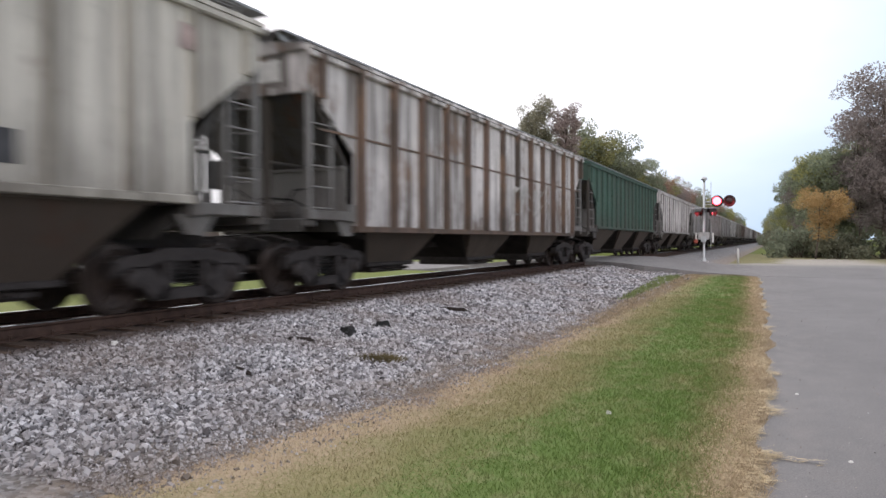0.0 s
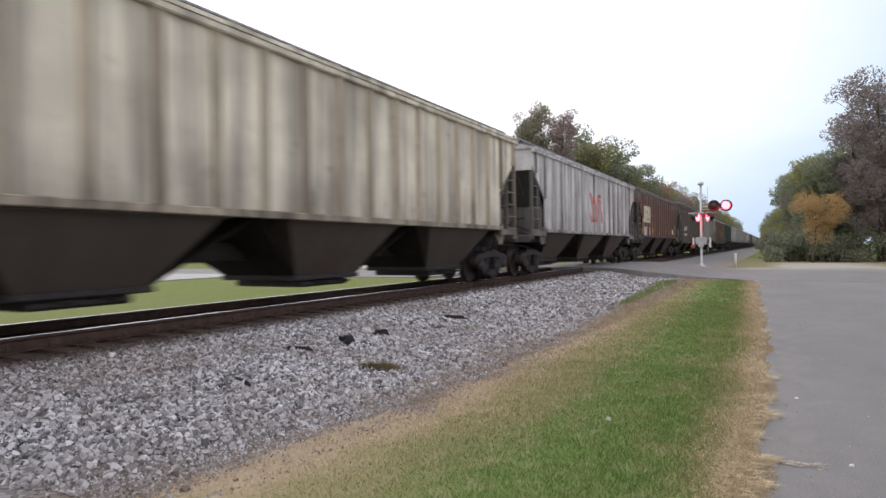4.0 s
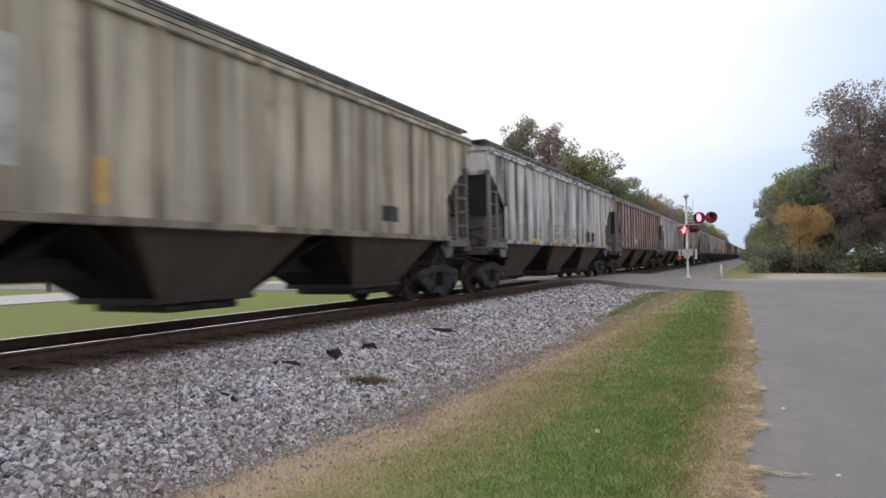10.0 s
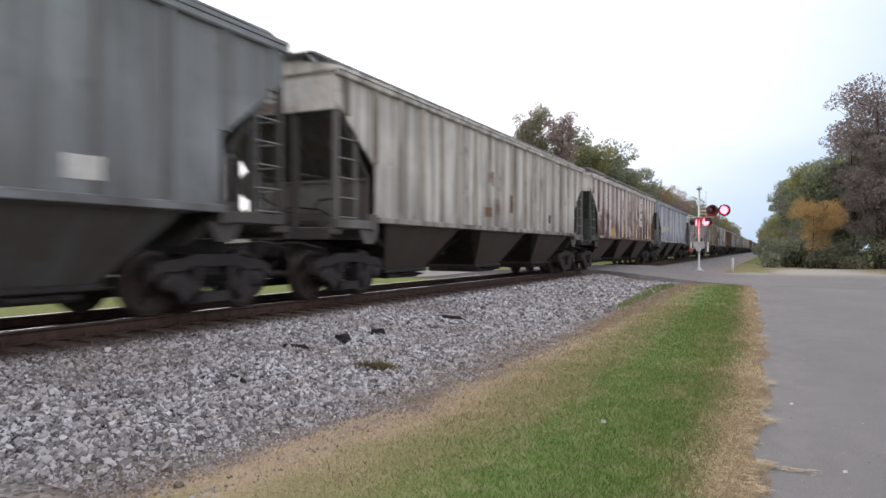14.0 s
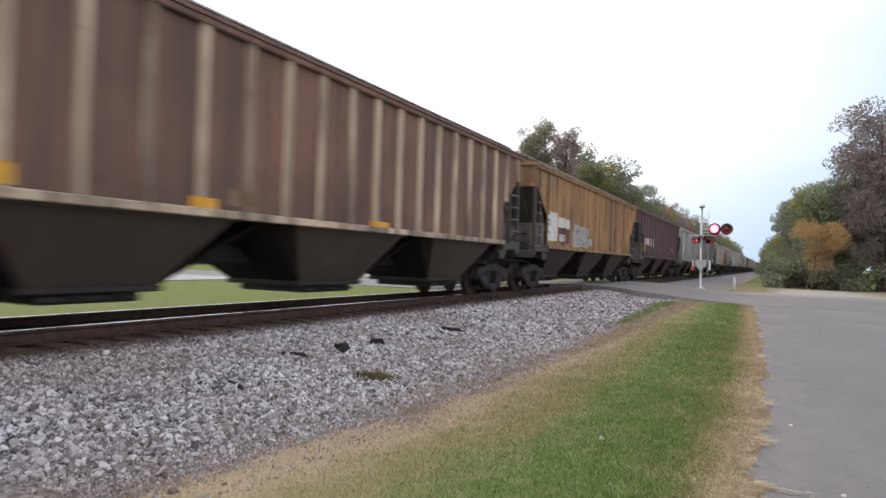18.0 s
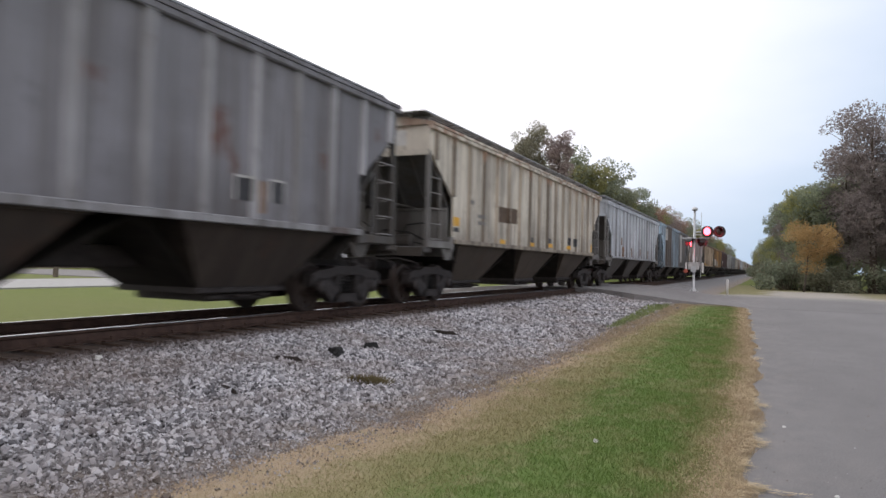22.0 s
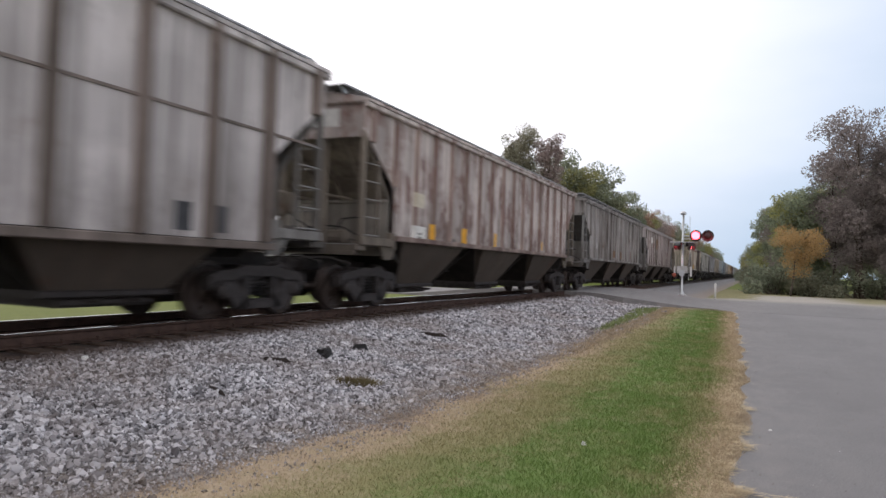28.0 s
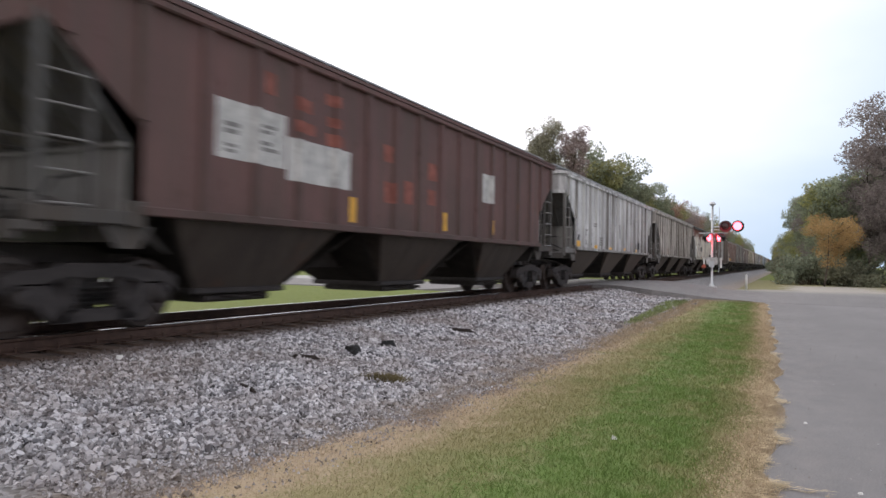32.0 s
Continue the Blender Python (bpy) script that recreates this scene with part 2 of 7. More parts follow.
def ballast_mat():
    m = Nodes("granite_ballast", 0.85)
    g = m.n.new("ShaderNodeNewGeometry").outputs["Random Per Island"]
    c = m.ramp(g, 0.0, 1.0, (0.085, 0.082, 0.088), (0.63, 0.615, 0.635))
    big = m.noise(0.7, detail=3)
    c = m.mix(m.math("MULTIPLY", m.ramp(big, 0.42, 0.66), 0.5), c, (0.21, 0.165, 0.14))
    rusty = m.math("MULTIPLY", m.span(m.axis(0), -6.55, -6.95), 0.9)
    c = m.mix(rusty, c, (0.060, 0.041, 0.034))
    soil = m.math("MULTIPLY", m.span(m.axis(0), -3.9, -3.0), m.ramp(m.noise(2.5), 0.38, 0.6))
    c = m.mix(m.math("MULTIPLY", soil, 0.75), c, (0.24, 0.185, 0.13))
    m.bump(m.noise(60), 0.3, 0.004)
    return m.color(c)


def ballast_bed_mat():
    m = Nodes("ballast_bed", 0.9)
    c = m.cells(24.0)
    bw = m.n.new("ShaderNodeRGBToBW")
    m.l.new(c, bw.inputs[0])
    c = m.ramp(bw.outputs[0], 0.1, 0.9, (0.09, 0.088, 0.09), (0.36, 0.352, 0.36))
    c = m.mix(m.math("MULTIPLY", m.ramp(m.noise(0.6), 0.45, 0.7), 0.35), c, (0.22, 0.18, 0.14))
    x = m.axis(0)
    soil = m.math("MULTIPLY", m.span(x, -4.3, -3.3), m.ramp(m.noise(3.0, detail=6), 0.35, 0.6))
    c = m.mix(m.math("MULTIPLY", soil, 0.85), c, (0.27, 0.205, 0.15))
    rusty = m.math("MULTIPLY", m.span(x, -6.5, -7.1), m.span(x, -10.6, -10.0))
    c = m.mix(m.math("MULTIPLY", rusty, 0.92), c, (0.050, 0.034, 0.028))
    m.bump(m.cells(24.0, "Distance"), 0.9, 0.03)
    return m.color(c)


def asphalt_mat():
    """Old asphalt: fine stone grain, worn pale patches along the wheel tracks, scattered grit and thin dark seams."""
    m = Nodes("worn_asphalt", 0.9)
    g = m.ramp(m.noise(90, detail=5), 0.33, 0.68, (0.100, 0.0945, 0.0935), (0.202, 0.194, 0.191))
    big = m.ramp(m.noise(0.4, (1, 0.5, 1), 4), 0.3, 0.7, (0.86, 0.855, 0.86), (1.12, 1.12, 1.12))
    c = m.mix(1.0, g, big, "MULTIPLY")
    blot = m.ramp(m.noise(2.4, (1, 0.6, 1), 7, 0.7), 0.38, 0.66, (0.84, 0.84, 0.845), (1.12, 1.11, 1.1))
    c = m.mix(0.4, c, blot, "MULTIPLY")
    dust = m.math("MULTIPLY", m.span(m.axis(0), 0.9, -0.25), m.ramp(m.noise(3.4, (1, 0.7, 1), 6), 0.42, 0.68))
    c = m.mix(m.math("MULTIPLY", dust, 0.3), c, (0.30, 0.265, 0.24))
    fleck = m.ramp(m.cells(16.0, "Distance"), 0.03, 0.06, (1, 1, 1), (0, 0, 0))
    c = m.mix(m.math("MULTIPLY", fleck, m.ramp(m.noise(2.0), 0.5, 0.62)), c, (0.5, 0.48, 0.45))
    m.bump(m.noise(150, detail=4), 0.25, 0.005)
    m.bsdf.inputs["Specular IOR Level"].default_value = 0.6
    return m.color(c)


def lawn_mat(name, blades):
    """Mown grass: green in the middle of the strip, straw-brown along the gravel and the asphalt."""
    m = Nodes(name, 0.85)
    x = m.axis(0)
    wob = m.noise(1.3, (1, 0.6, 1), 6, 0.7)
    if blades:
        g = m.n.new("ShaderNodeNewGeometry").outputs["Random Per Island"]
    else:
        g = m.noise(70, detail=3)
    green = m.ramp(g, 0.05, 0.95, (0.104, 0.160, 0.039), (0.158, 0.230, 0.062))
    straw = m.ramp(g, 0.05, 0.95, (0.335, 0.255, 0.168), (0.54, 0.427, 0.297))
    olive = m.ramp(g, 0.05, 0.95, (0.185, 0.177, 0.074), (0.325, 0.286, 0.146))
    # the strip bends a little away from the lane towards its far end
    far = m.n.new("ShaderNodeMath")
    m.l.new(m.span(m.axis(1), 10, 29, 0.0, 0.64), far.inputs[0])
    m.l.new(x, far.inputs[1])
    near = m.n.new("ShaderNodeMath")
    m.l.new(far.outputs[0], near.inputs[0])
    m.l.new(m.span(m.axis(1), 5.5, 2.5, 0.0, 0.42), near.inputs[1])

    def frayed(start, *extras):
        for extra in extras:
            add = m.n.new("ShaderNodeMath")
            m.l.new(start, add.inputs[0])
            m.l.new(extra, add.inputs[1])
            start = add.outputs[0]
        return start
    salt = m.span(m.noise(45, detail=1), 0.3, 0.7, -0.2, 0.2)
    xs = frayed(near.outputs[0], m.span(wob, 0.25, 0.75, -0.42, 0.42), salt)
    xr = frayed(far.outputs[0], m.span(wob, 0.25, 0.75, -0.2, 0.2), salt)
    c = m.mix(m.span(xs, -1.95, -1.5), olive, green)
    worn = m.math("MULTIPLY", m.ramp(m.noise(1.6, (1, 0.7, 1), 7, 0.7), 0.46, 0.64), m.span(xr, -1.3, -0.8, 0.25, 0.8))
    c = m.mix(worn, c, olive)
    c = m.mix(m.span(xs, -2.8, -2.2), straw, c)
    c = m.mix(m.span(xr, -0.66, -0.42, 0.0, 0.85), c, olive)
    c = m.mix(m.math("MULTIPLY", m.span(xr, -0.42, -0.26), 0.95), c, straw)
    c = m.mix(m.math("MULTIPLY", m.ramp(m.noise(5.0, detail=6), 0.5, 0.72), 0.3), c, straw)
    c = m.mix(m.math("MULTIPLY", m.ramp(m.noise(0.8, detail=5), 0.52, 0.7), m.span(xs, -1.2, -2.0, 0.0, 0.5)), c, green)
    soil = m.ramp(m.noise(14, detail=5), 0.3, 0.7, (0.17, 0.125, 0.098), (0.30, 0.24, 0.20))
    c = m.mix(m.span(xs, -3.2, -2.85), soil, c)
    c = m.mix(m.math("MULTIPLY", m.span(m.axis(1), 28.2, 30.0), 0.75), c, soil)
    m.color(c)
    if not blades:
        m.bump(g, 0.6, 0.02)
        return m.mat
    thin = m.n.new("ShaderNodeBsdfTranslucent")
    m.l.new(c, thin.inputs["Color"])
    both = m.n.new("ShaderNodeMixShader")
    both.inputs[0].default_value = 0.5
    m.l.new(m.bsdf.outputs[0], both.inputs[1])
    m.l.new(thin.outputs[0], both.inputs[2])
    m.l.new(both.outputs[0], m.n["Material Output"].inputs["Surface"])
    return m.mat


def field_mat():
    m = Nodes("field_grass", 0.9)
    big = m.noise(0.06, detail=5)
    c = m.ramp(m.noise(9, detail=5), 0.3, 0.7, (0.085, 0.112, 0.020), (0.15, 0.175, 0.036))
    c = m.mix(m.math("MULTIPLY", m.ramp(big, 0.5, 0.7), 0.6), c, (0.15, 0.15, 0.05))
    m.bump(m.noise(30), 0.5, 0.03)
    return m.color(c)


def leaf_mat(name, a, b):
    """Thin leaves, which let some of the light through."""
    m = Nodes(name, 0.75)
    g = m.n.new("ShaderNodeNewGeometry").outputs["Random Per Island"]
    c = m.ramp(g, 0.0, 1.0, a, b)
    info = m.n.new("ShaderNodeObjectInfo").outputs["Random"]
    c = m.mix(m.math("MULTIPLY", info, 0.35), c, (0.17, 0.12, 0.075))
    m.color(c)
    thin = m.n.new("ShaderNodeBsdfTranslucent")
    m.l.new(c, thin.inputs["Color"])
    both = m.n.new("ShaderNodeMixShader")
    both.inputs[0].default_value = 0.55
    m.l.new(m.bsdf.outputs[0], both.inputs[1])
    m.l.new(thin.outputs[0], both.inputs[2])
    m.l.new(both.outputs[0], m.n["Material Output"].inputs["Surface"])
    return m.mat


M_STONE, M_BED, M_ASPH = ballast_mat(), ballast_bed_mat(), asphalt_mat()
M_LAWN, M_BLADE, M_FIELD = lawn_mat("lawn_soil_and_thatch", False), lawn_mat("grass_blades", True), field_mat()
# leaf tones raised and greyed: the haze over the woods is put into them
M_LEAF_GREEN = leaf_mat("leaves_green", (0.17, 0.20, 0.14), (0.36, 0.40, 0.27))
M_LEAF_OLIVE = leaf_mat("leaves_olive", (0.215, 0.22, 0.095), (0.42, 0.42, 0.18))
M_LEAF_RUST = leaf_mat("leaves_russet", (0.25, 0.155, 0.125), (0.44, 0.275, 0.215))
M_LEAF_GOLD = leaf_mat("leaves_golden", (0.33, 0.225, 0.10), (0.55, 0.385, 0.19))
M_LEAF_BUSH = leaf_mat("leaves_of_bushes", (0.145, 0.170, 0.122), (0.31, 0.34, 0.245))
M_LEAF_DARK = leaf_mat("leaves_dark", (0.21, 0.188, 0.188), (0.40, 0.36, 0.355))
M_LEAF_ASHEN = leaf_mat("leaves_ashen", (0.19, 0.185, 0.13), (0.37, 0.36, 0.27))
M_LEAF_ROSY = leaf_mat("leaves_rosy", (0.25, 0.19, 0.175), (0.43, 0.35, 0.33))
M_GRIT = plain("worn_grey_grit", (0.25, 0.235, 0.22), 0.9, 0, 0.3, 3.0, 0.3)
M_DRY = plain("dry_grass_clump", (0.52, 0.42, 0.27), 0.9, 0, 0.3, 12)


# ---- mesh building ----
class Shape:
    """Vertices and faces gathered from simple solids."""

    def __init__(self):
        self.v, self.f = [], []

    def add(self, vs, fs):
        o = len(self.v)
        self.v += [tuple(p) for p in vs]
        self.f += [tuple(i + o for i in q) for q in fs]
        return self

    def box(self, x0, x1, y0, y1, z0, z1, c=0.0):
        """A box; c: chamfer of the edges along its longest side's section (in x and z)."""
        if c <= 0:
            v = [(x, y, z) for x in (x0, x1) for y in (y0, y1) for z in (z0, z1)]
            return self.add(v, [(0, 1, 3, 2), (4, 6, 7, 5), (0, 4, 5, 1), (2, 3, 7, 6), (0, 2, 6, 4), (1, 5, 7, 3)])
        s = [(x0 + c, z0), (x1 - c, z0), (x1, z0 + c), (x1, z1 - c), (x1 - c, z1), (x0 + c, z1), (x0, z1 - c), (x0, z0 + c)]
        return self.prism([(x, z) for x, z in s], y0, y1, "y")

    def prism(self, poly, a, b, axis):
        """A polygon pushed along an axis: poly is in (y, z) for x, in (x, z) for y, in (x, y) for z."""
        n = len(poly)
        put = {"x": lambda p, t: (t, p[0], p[1]), "y": lambda p, t: (p[0], t, p[1]), "z": lambda p, t: (p[0], p[1], t)}[axis]
        v = [put(p, a) for p in poly] + [put(p, b) for p in poly]
        fs = [(i, (i + 1) % n, n + (i + 1) % n, n + i) for i in range(n)]
        return self.add(v, fs + [tuple(range(n))[::-1], tuple(range(n, 2 * n))])

    def tube(self, pts, r, n=8, r1=None):
        """A round bar along points, tapering from r to r1."""
        r1 = r if r1 is None else r1
        pts = [Vector(p) for p in pts]
        rings = []
        for i, p in enumerate(pts):
            d = (pts[min(i + 1, len(pts) - 1)] - pts[max(i - 1, 0)]).normalized()
            u = d.orthogonal().normalized() if i == 0 else (u - d * u.dot(d)).normalized()
            w = d.cross(u)
            k = r + (r1 - r) * i / max(1, len(pts) - 1)
            rings.append([p + (u * math.cos(2 * math.pi * j / n) + w * math.sin(2 * math.pi * j / n)) * k for j in range(n)])
        vs = [q for ring in rings for q in ring]
        fs = [(i * n + j, i * n + (j + 1) % n, (i + 1) * n + (j + 1) % n, (i + 1) * n + j) for i in range(len(pts) - 1) for j in range(n)]
        return self.add(vs, fs + [tuple(range(n))[::-1], tuple(range(len(vs) - n, len(vs)))])

    def lathe(self, prof, n, centre, axis="x"):
        """A profile of (along, radius) turned about an axis through centre."""
        cx, cy, cz = centre
        vs = []
        for t, r in prof:
            for j in range(n):
                a = 2 * math.pi * j / n
                c, s = r * math.cos(a), r * math.sin(a)
                vs.append({"x": (cx + t, cy + c, cz + s), "y": (cx + s, cy + t, cz + c), "z": (cx + c, cy + s, cz + t)}[axis])
        m = len(prof)
        fs = [(i * n + j, i * n + (j + 1) % n, (i + 1) * n + (j + 1) % n, (i + 1) * n + j) for i in range(m - 1) for j in range(n)]
        return self.add(vs, fs + [tuple(range(n))[::-1], tuple(range((m - 1) * n, m * n))])

    def mesh(self, name):
        me = bpy.data.meshes.new(name)
        me.from_pydata(self.v, [], self.f)
        bm = bmesh.new()
        bm.from_mesh(me)
        bmesh.ops.recalc_face_normals(bm, faces=bm.faces)
        bm.to_mesh(me)
        bm.free()
        me.materials.append(None)
        return me


def part(name, mesh, material, parent=None, label="", smooth=False):
    """One mesh object with its own material, under its thing."""
    if isinstance(mesh, Shape):
        mesh = mesh.mesh(name)
    if smooth:
        mesh.shade_smooth()
    ob = new(name, mesh)
    if not mesh.materials:
        mesh.materials.append(None)
    ob.material_slots[0].link = "OBJECT"
    ob.material_slots[0].material = material
    if parent:
        ob.parent = parent
    return tagged(ob, label)


def numpy_mesh(name, verts, faces):
    """A mesh from arrays: verts (n, 3), faces (m, k)."""
    me = bpy.data.meshes.new(name)
    m, k = faces.shape
    me.vertices.add(len(verts))
    me.vertices.foreach_set("co", verts.astype(np.float32).ravel())
    me.loops.add(m * k)
    me.loops.foreach_set("vertex_index", faces.astype(np.int32).ravel())
    me.polygons.add(m)
    me.polygons.foreach_set("loop_start", np.arange(0, m * k, k, dtype=np.int32))
    me.update(calc_edges=True)
    me.materials.append(None)
    return me


# ---- the ground ----
RAIL_X, RAIL_Z, TRACK_X = -7.8, EYE_Z - 0.96, -8.55
ROAD_Y0, ROAD_Y1 = 30.0, 41.0


def road_height(x):
    """The cross road climbs to the rails and falls again beyond them."""
    for a, b, za, zb in ((-60, -17, 0.02, 0.02), (-17, -10.2, 0.02, RAIL_Z), (-10.2, -6.9, RAIL_Z, RAIL_Z), (-6.9, -1.0, RAIL_Z, 0.016)):
        if a <= x <= b:
            t = (x - a) / (b - a)
            t = t * t * (3 - 2 * t)
            return za + (zb - za) * t
    return 0.016


def lawn_edges(y):
    """The two sides of the grass strip, which ends in a round tip before the cross road."""
    far = min(1.0, max(0.0, (y - 10) / 18.5))
    left, right = -3.05 - 0.3 * far - 0.55 * min(1.0, max(0.0, (5.5 - y) / 3.0)), -0.12 - 0.56 * far
    tip = max(0.0, (y - 27.6) / 3.0)
    cut = 1 - math.sqrt(max(0.0, 1 - min(1.0, tip) ** 2))
    return left + 0.55 * cut, right - 1.5 * cut


def build_ground():
    s = Shape()
    s.add([(-2500, -600, -0.03), (2500, -600, -0.03), (2500, 4000, -0.03), (-2500, 4000, -0.03)], [(0, 1, 2, 3)])
    tagged(part("ground", s, M_FIELD), "flat field of short green and yellow grass", "ground", kind="structure")
    # ballast bed, a long trapezoid of gravel with a wide shoulder towards the lawn
    s = Shape()
    prof = [(-13.2, -0.02), (-11.2, RAIL_Z - 0.24), (-10.4, RAIL_Z - 0.20), (-6.75, RAIL_Z - 0.20), (-6.0, RAIL_Z - 0.30), (-4.9, 0.10), (-3.7, 0.035), (-2.75, 0.0), (-2.7, -0.05), (-13.2, -0.05)]
    s.prism(prof, -760, 1100, "y")
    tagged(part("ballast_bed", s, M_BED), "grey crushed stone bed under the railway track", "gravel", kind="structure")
    # lawn strip with a slightly wavy edge
    s = Shape()
    n = 130
    rng = random.Random(4)
    for i in range(n + 1):
        y = -6 + i * 36.55 / n
        left, right = lawn_edges(y)
        s.v.append((left + rng.uniform(-0.1, 0.1), y, 0.026))
        s.v.append(((left + right) / 2, y, 0.05))
        s.v.append((right - 0.16 + rng.uniform(-0.05, 0.05), y, 0.036))
        s.v.append((right - 0.02 + rng.uniform(-0.05, 0.05), y, 0.008))
    s.f += [(4 * i + k, 4 * i + k + 1, 4 * i + k + 5, 4 * i + k + 4) for i in range(n) for k in range(3)]
    tagged(part("lawn", s, M_LAWN), "mown green grass strip with straw-brown edges", "grass", kind="structure")
    # the asphalt lane beside the lawn and the cross road
    s = Shape()
    s.box(-0.6, 9.0, -12, ROAD_Y0 + 0.5, -0.02, 0.012)
    tagged(part("lane", s, M_ASPH), "worn grey asphalt lane beside the lawn", "road", kind="structure")
    s = Shape()
    xs = [-60, -40, -17] + [-16.5 + 0.5 * i for i in range(32)] + [0, 4, 12, 26, 50]
    for x in xs:
        z = road_height(x)
        flare = -0.8 * max(0.0, 1 - abs(x + 1.8) / 1.6) + 1.0 * max(0.0, 1 - abs(x + 5.2) / 2.0)
        s.v += [(x, ROAD_Y0 - flare - 0.05, min(z - 0.16, -0.02)), (x, ROAD_Y0 - flare, z), (x, (ROAD_Y0 + ROAD_Y1) / 2, z + 0.03), (x, ROAD_Y1, z), (x, ROAD_Y1 + 0.5, -0.04)]
    s.f += [(5 * i + k, 5 * i + k + 1, 5 * i + k + 6, 5 * i + k + 5) for i in range(len(xs) - 1) for k in range(4)]
    tagged(part("cross_road", s, M_ASPH), "worn asphalt road climbing over the level crossing", "road", kind="structure")
    # worn grit between the end of the lawn and the road
    s = Shape()
    s.prism([(-3.6, 27.2), (-0.3, 27.4), (-0.3, 31.6), (-3.6, 31.2)], -0.03, 0.008, "z")
    tagged(part("gravel_apron", s, M_GRIT), "worn grey grit between lawn and road", "gravel", kind="structure")
    # the straight road beyond the field, on the other side of the track
    s = Shape()
    s.box(-37, -28, -300, 900, -0.04, 0.03)
    tagged(part("far_road", s, M_CONC), "pale grey road beyond the field", "road", kind="structure")


build_ground()


def build_track():
    """Two rails on timber ties."""
    for x in (RAIL_X, RAIL_X - 1.5):
        s = Shape()
        z = RAIL_Z
        half = [(0.07, -0.17), (0.07, -0.155), (0.018, -0.135), (0.012, -0.05), (0.036, -0.035), (0.036, -0.008)]
        prof = [(x + a, z + b) for a, b in half] + [(x - a, z + b) for a, b in half[::-1]]
        s.prism(prof, -760, 1100, "y")
        rail = tagged(part("rail", s, M_RAIL), "rust-brown steel rail with a polished top on timber ties", "rail", "rails of the track", "structure")
        s = Shape()
        s.prism([(x - 0.034, z - 0.0078), (x + 0.034, z - 0.0078), (x + 0.028, z), (x - 0.028, z)], -760, 1100, "y")
        part("rail_head", s, M_RAILTOP, rail, "polished running surface")


build_track()

# ---- the train: covered hopper cars ----
HALF = 8.82          # half the length of a car's body
SILL, EAVE = 1.54, 4.21
SIDE = 1.50          # half the width at the side sheets
YS = HALF - 1.4     # where the lower part of the side sheets ends
BAY_Z = (2.54, 3.60)  # the slanted cut at each end of the side sheets
TRUCK_Y = 7.72
WHEEL_R = 0.4575


class Style:
    """How the side of a kind of car is stiffened."""

    def __init__(self, ribs, width, depth, seam=False, sill=SILL):
        self.ribs, self.width, self.depth, self.seam, self.sill = ribs, width, depth, seam, sill

    def places(self):
        step = 2 * (HALF - 0.35) / (self.ribs - 1)
        return [-(HALF - 0.35) + i * step for i in range(self.ribs)]

    def foot(self, y):
        """The lower end of a rib at y, where the side sheet is cut away at the ends."""
        a = abs(y)
        if a <= YS:
            return self.sill
        return BAY_Z[0] + (a - YS) / (HALF - 0.05 - YS) * (BAY_Z[1] - BAY_Z[0]) + 0.04


STYLES = {
    "ribbed": Style(18, 0.15, 0.075),
    "close": Style(20, 0.14, 0.075),
    "fine": Style(23, 0.10, 0.06),
    "posts": Style(15, 0.17, 0.13, seam=True, sill=1.20),
    "deep": Style(17, 0.15, 0.075, sill=1.20),
}
CACHE = {}


def cached(key, build):
    if key not in CACHE:
        CACHE[key] = build().mesh(key if isinstance(key, str) else key[0])
    return CACHE[key]


def side_sheet(sill):
    s = Shape()
    e = HALF - 0.05
    poly = [(-YS, sill), (YS, sill), (YS, BAY_Z[0]), (e, BAY_Z[1]), (e, EAVE), (-e, EAVE), (-e, BAY_Z[1]), (-YS, BAY_Z[0])]
    return s.prism(poly, SIDE - 0.05, SIDE, "x").prism(poly, -SIDE, -SIDE + 0.05, "x")


def rib(style, y):
    s = Shape()
    w, d = style.width / 2, style.depth
    z0, z1 = style.foot(y), EAVE - 0.05
    for k in (1,):
        a = SIDE * k
        s.prism([(a, y - w), (a + d, y - w * 0.6), (a + d, y + w * 0.6), (a, y + w)], z0, z1, "z")
    return s


def far_ribs(style):
    s = Shape()
    w, d = style.width / 2, style.depth
    for y in style.places():
        s.prism([(-SIDE, y - w), (-SIDE - d, y - w * 0.6), (-SIDE - d, y + w * 0.6), (-SIDE, y + w)], style.foot(y), EAVE - 0.05, "z")
    return s


def roof():
    s = Shape()
    prof = [(-1.60, EAVE - 0.03), (-1.60, EAVE + 0.03), (-0.9, EAVE + 0.17), (0, EAVE + 0.24), (0.9, EAVE + 0.17), (1.60, EAVE + 0.03), (1.60, EAVE - 0.03)]
    s.prism(prof, -HALF, HALF, "y")
    for i in range(14):
        y = -HALF + 0.6 + i * (2 * HALF - 1.2) / 13
        s.prism([(-1.58, EAVE + 0.035), (-0.9, EAVE + 0.175), (0, EAVE + 0.245), (0.9, EAVE + 0.175), (1.58, EAVE + 0.035), (1.58, EAVE + 0.06), (0.9, EAVE + 0.205), (0, EAVE + 0.275), (-0.9, EAVE + 0.205), (-1.58, EAVE + 0.06)], y - 0.03, y + 0.03, "y")
    return s


def top_chord():
    s = Shape()
    for k in (1, -1):
        s.box(*sorted((k * (SIDE - 0.01), k * (SIDE + 0.09))), -HALF, HALF, EAVE - 0.14, EAVE - 0.032, 0.02)
    return s


def side_sill(sill):
    s = Shape()
    for k in (1, -1):
        s.box(*sorted((k * (SIDE - 0.06), k * (SIDE + 0.075))), -YS - 0.02, YS + 0.02, sill - 0.09, sill + 0.03, 0.015)
    return s


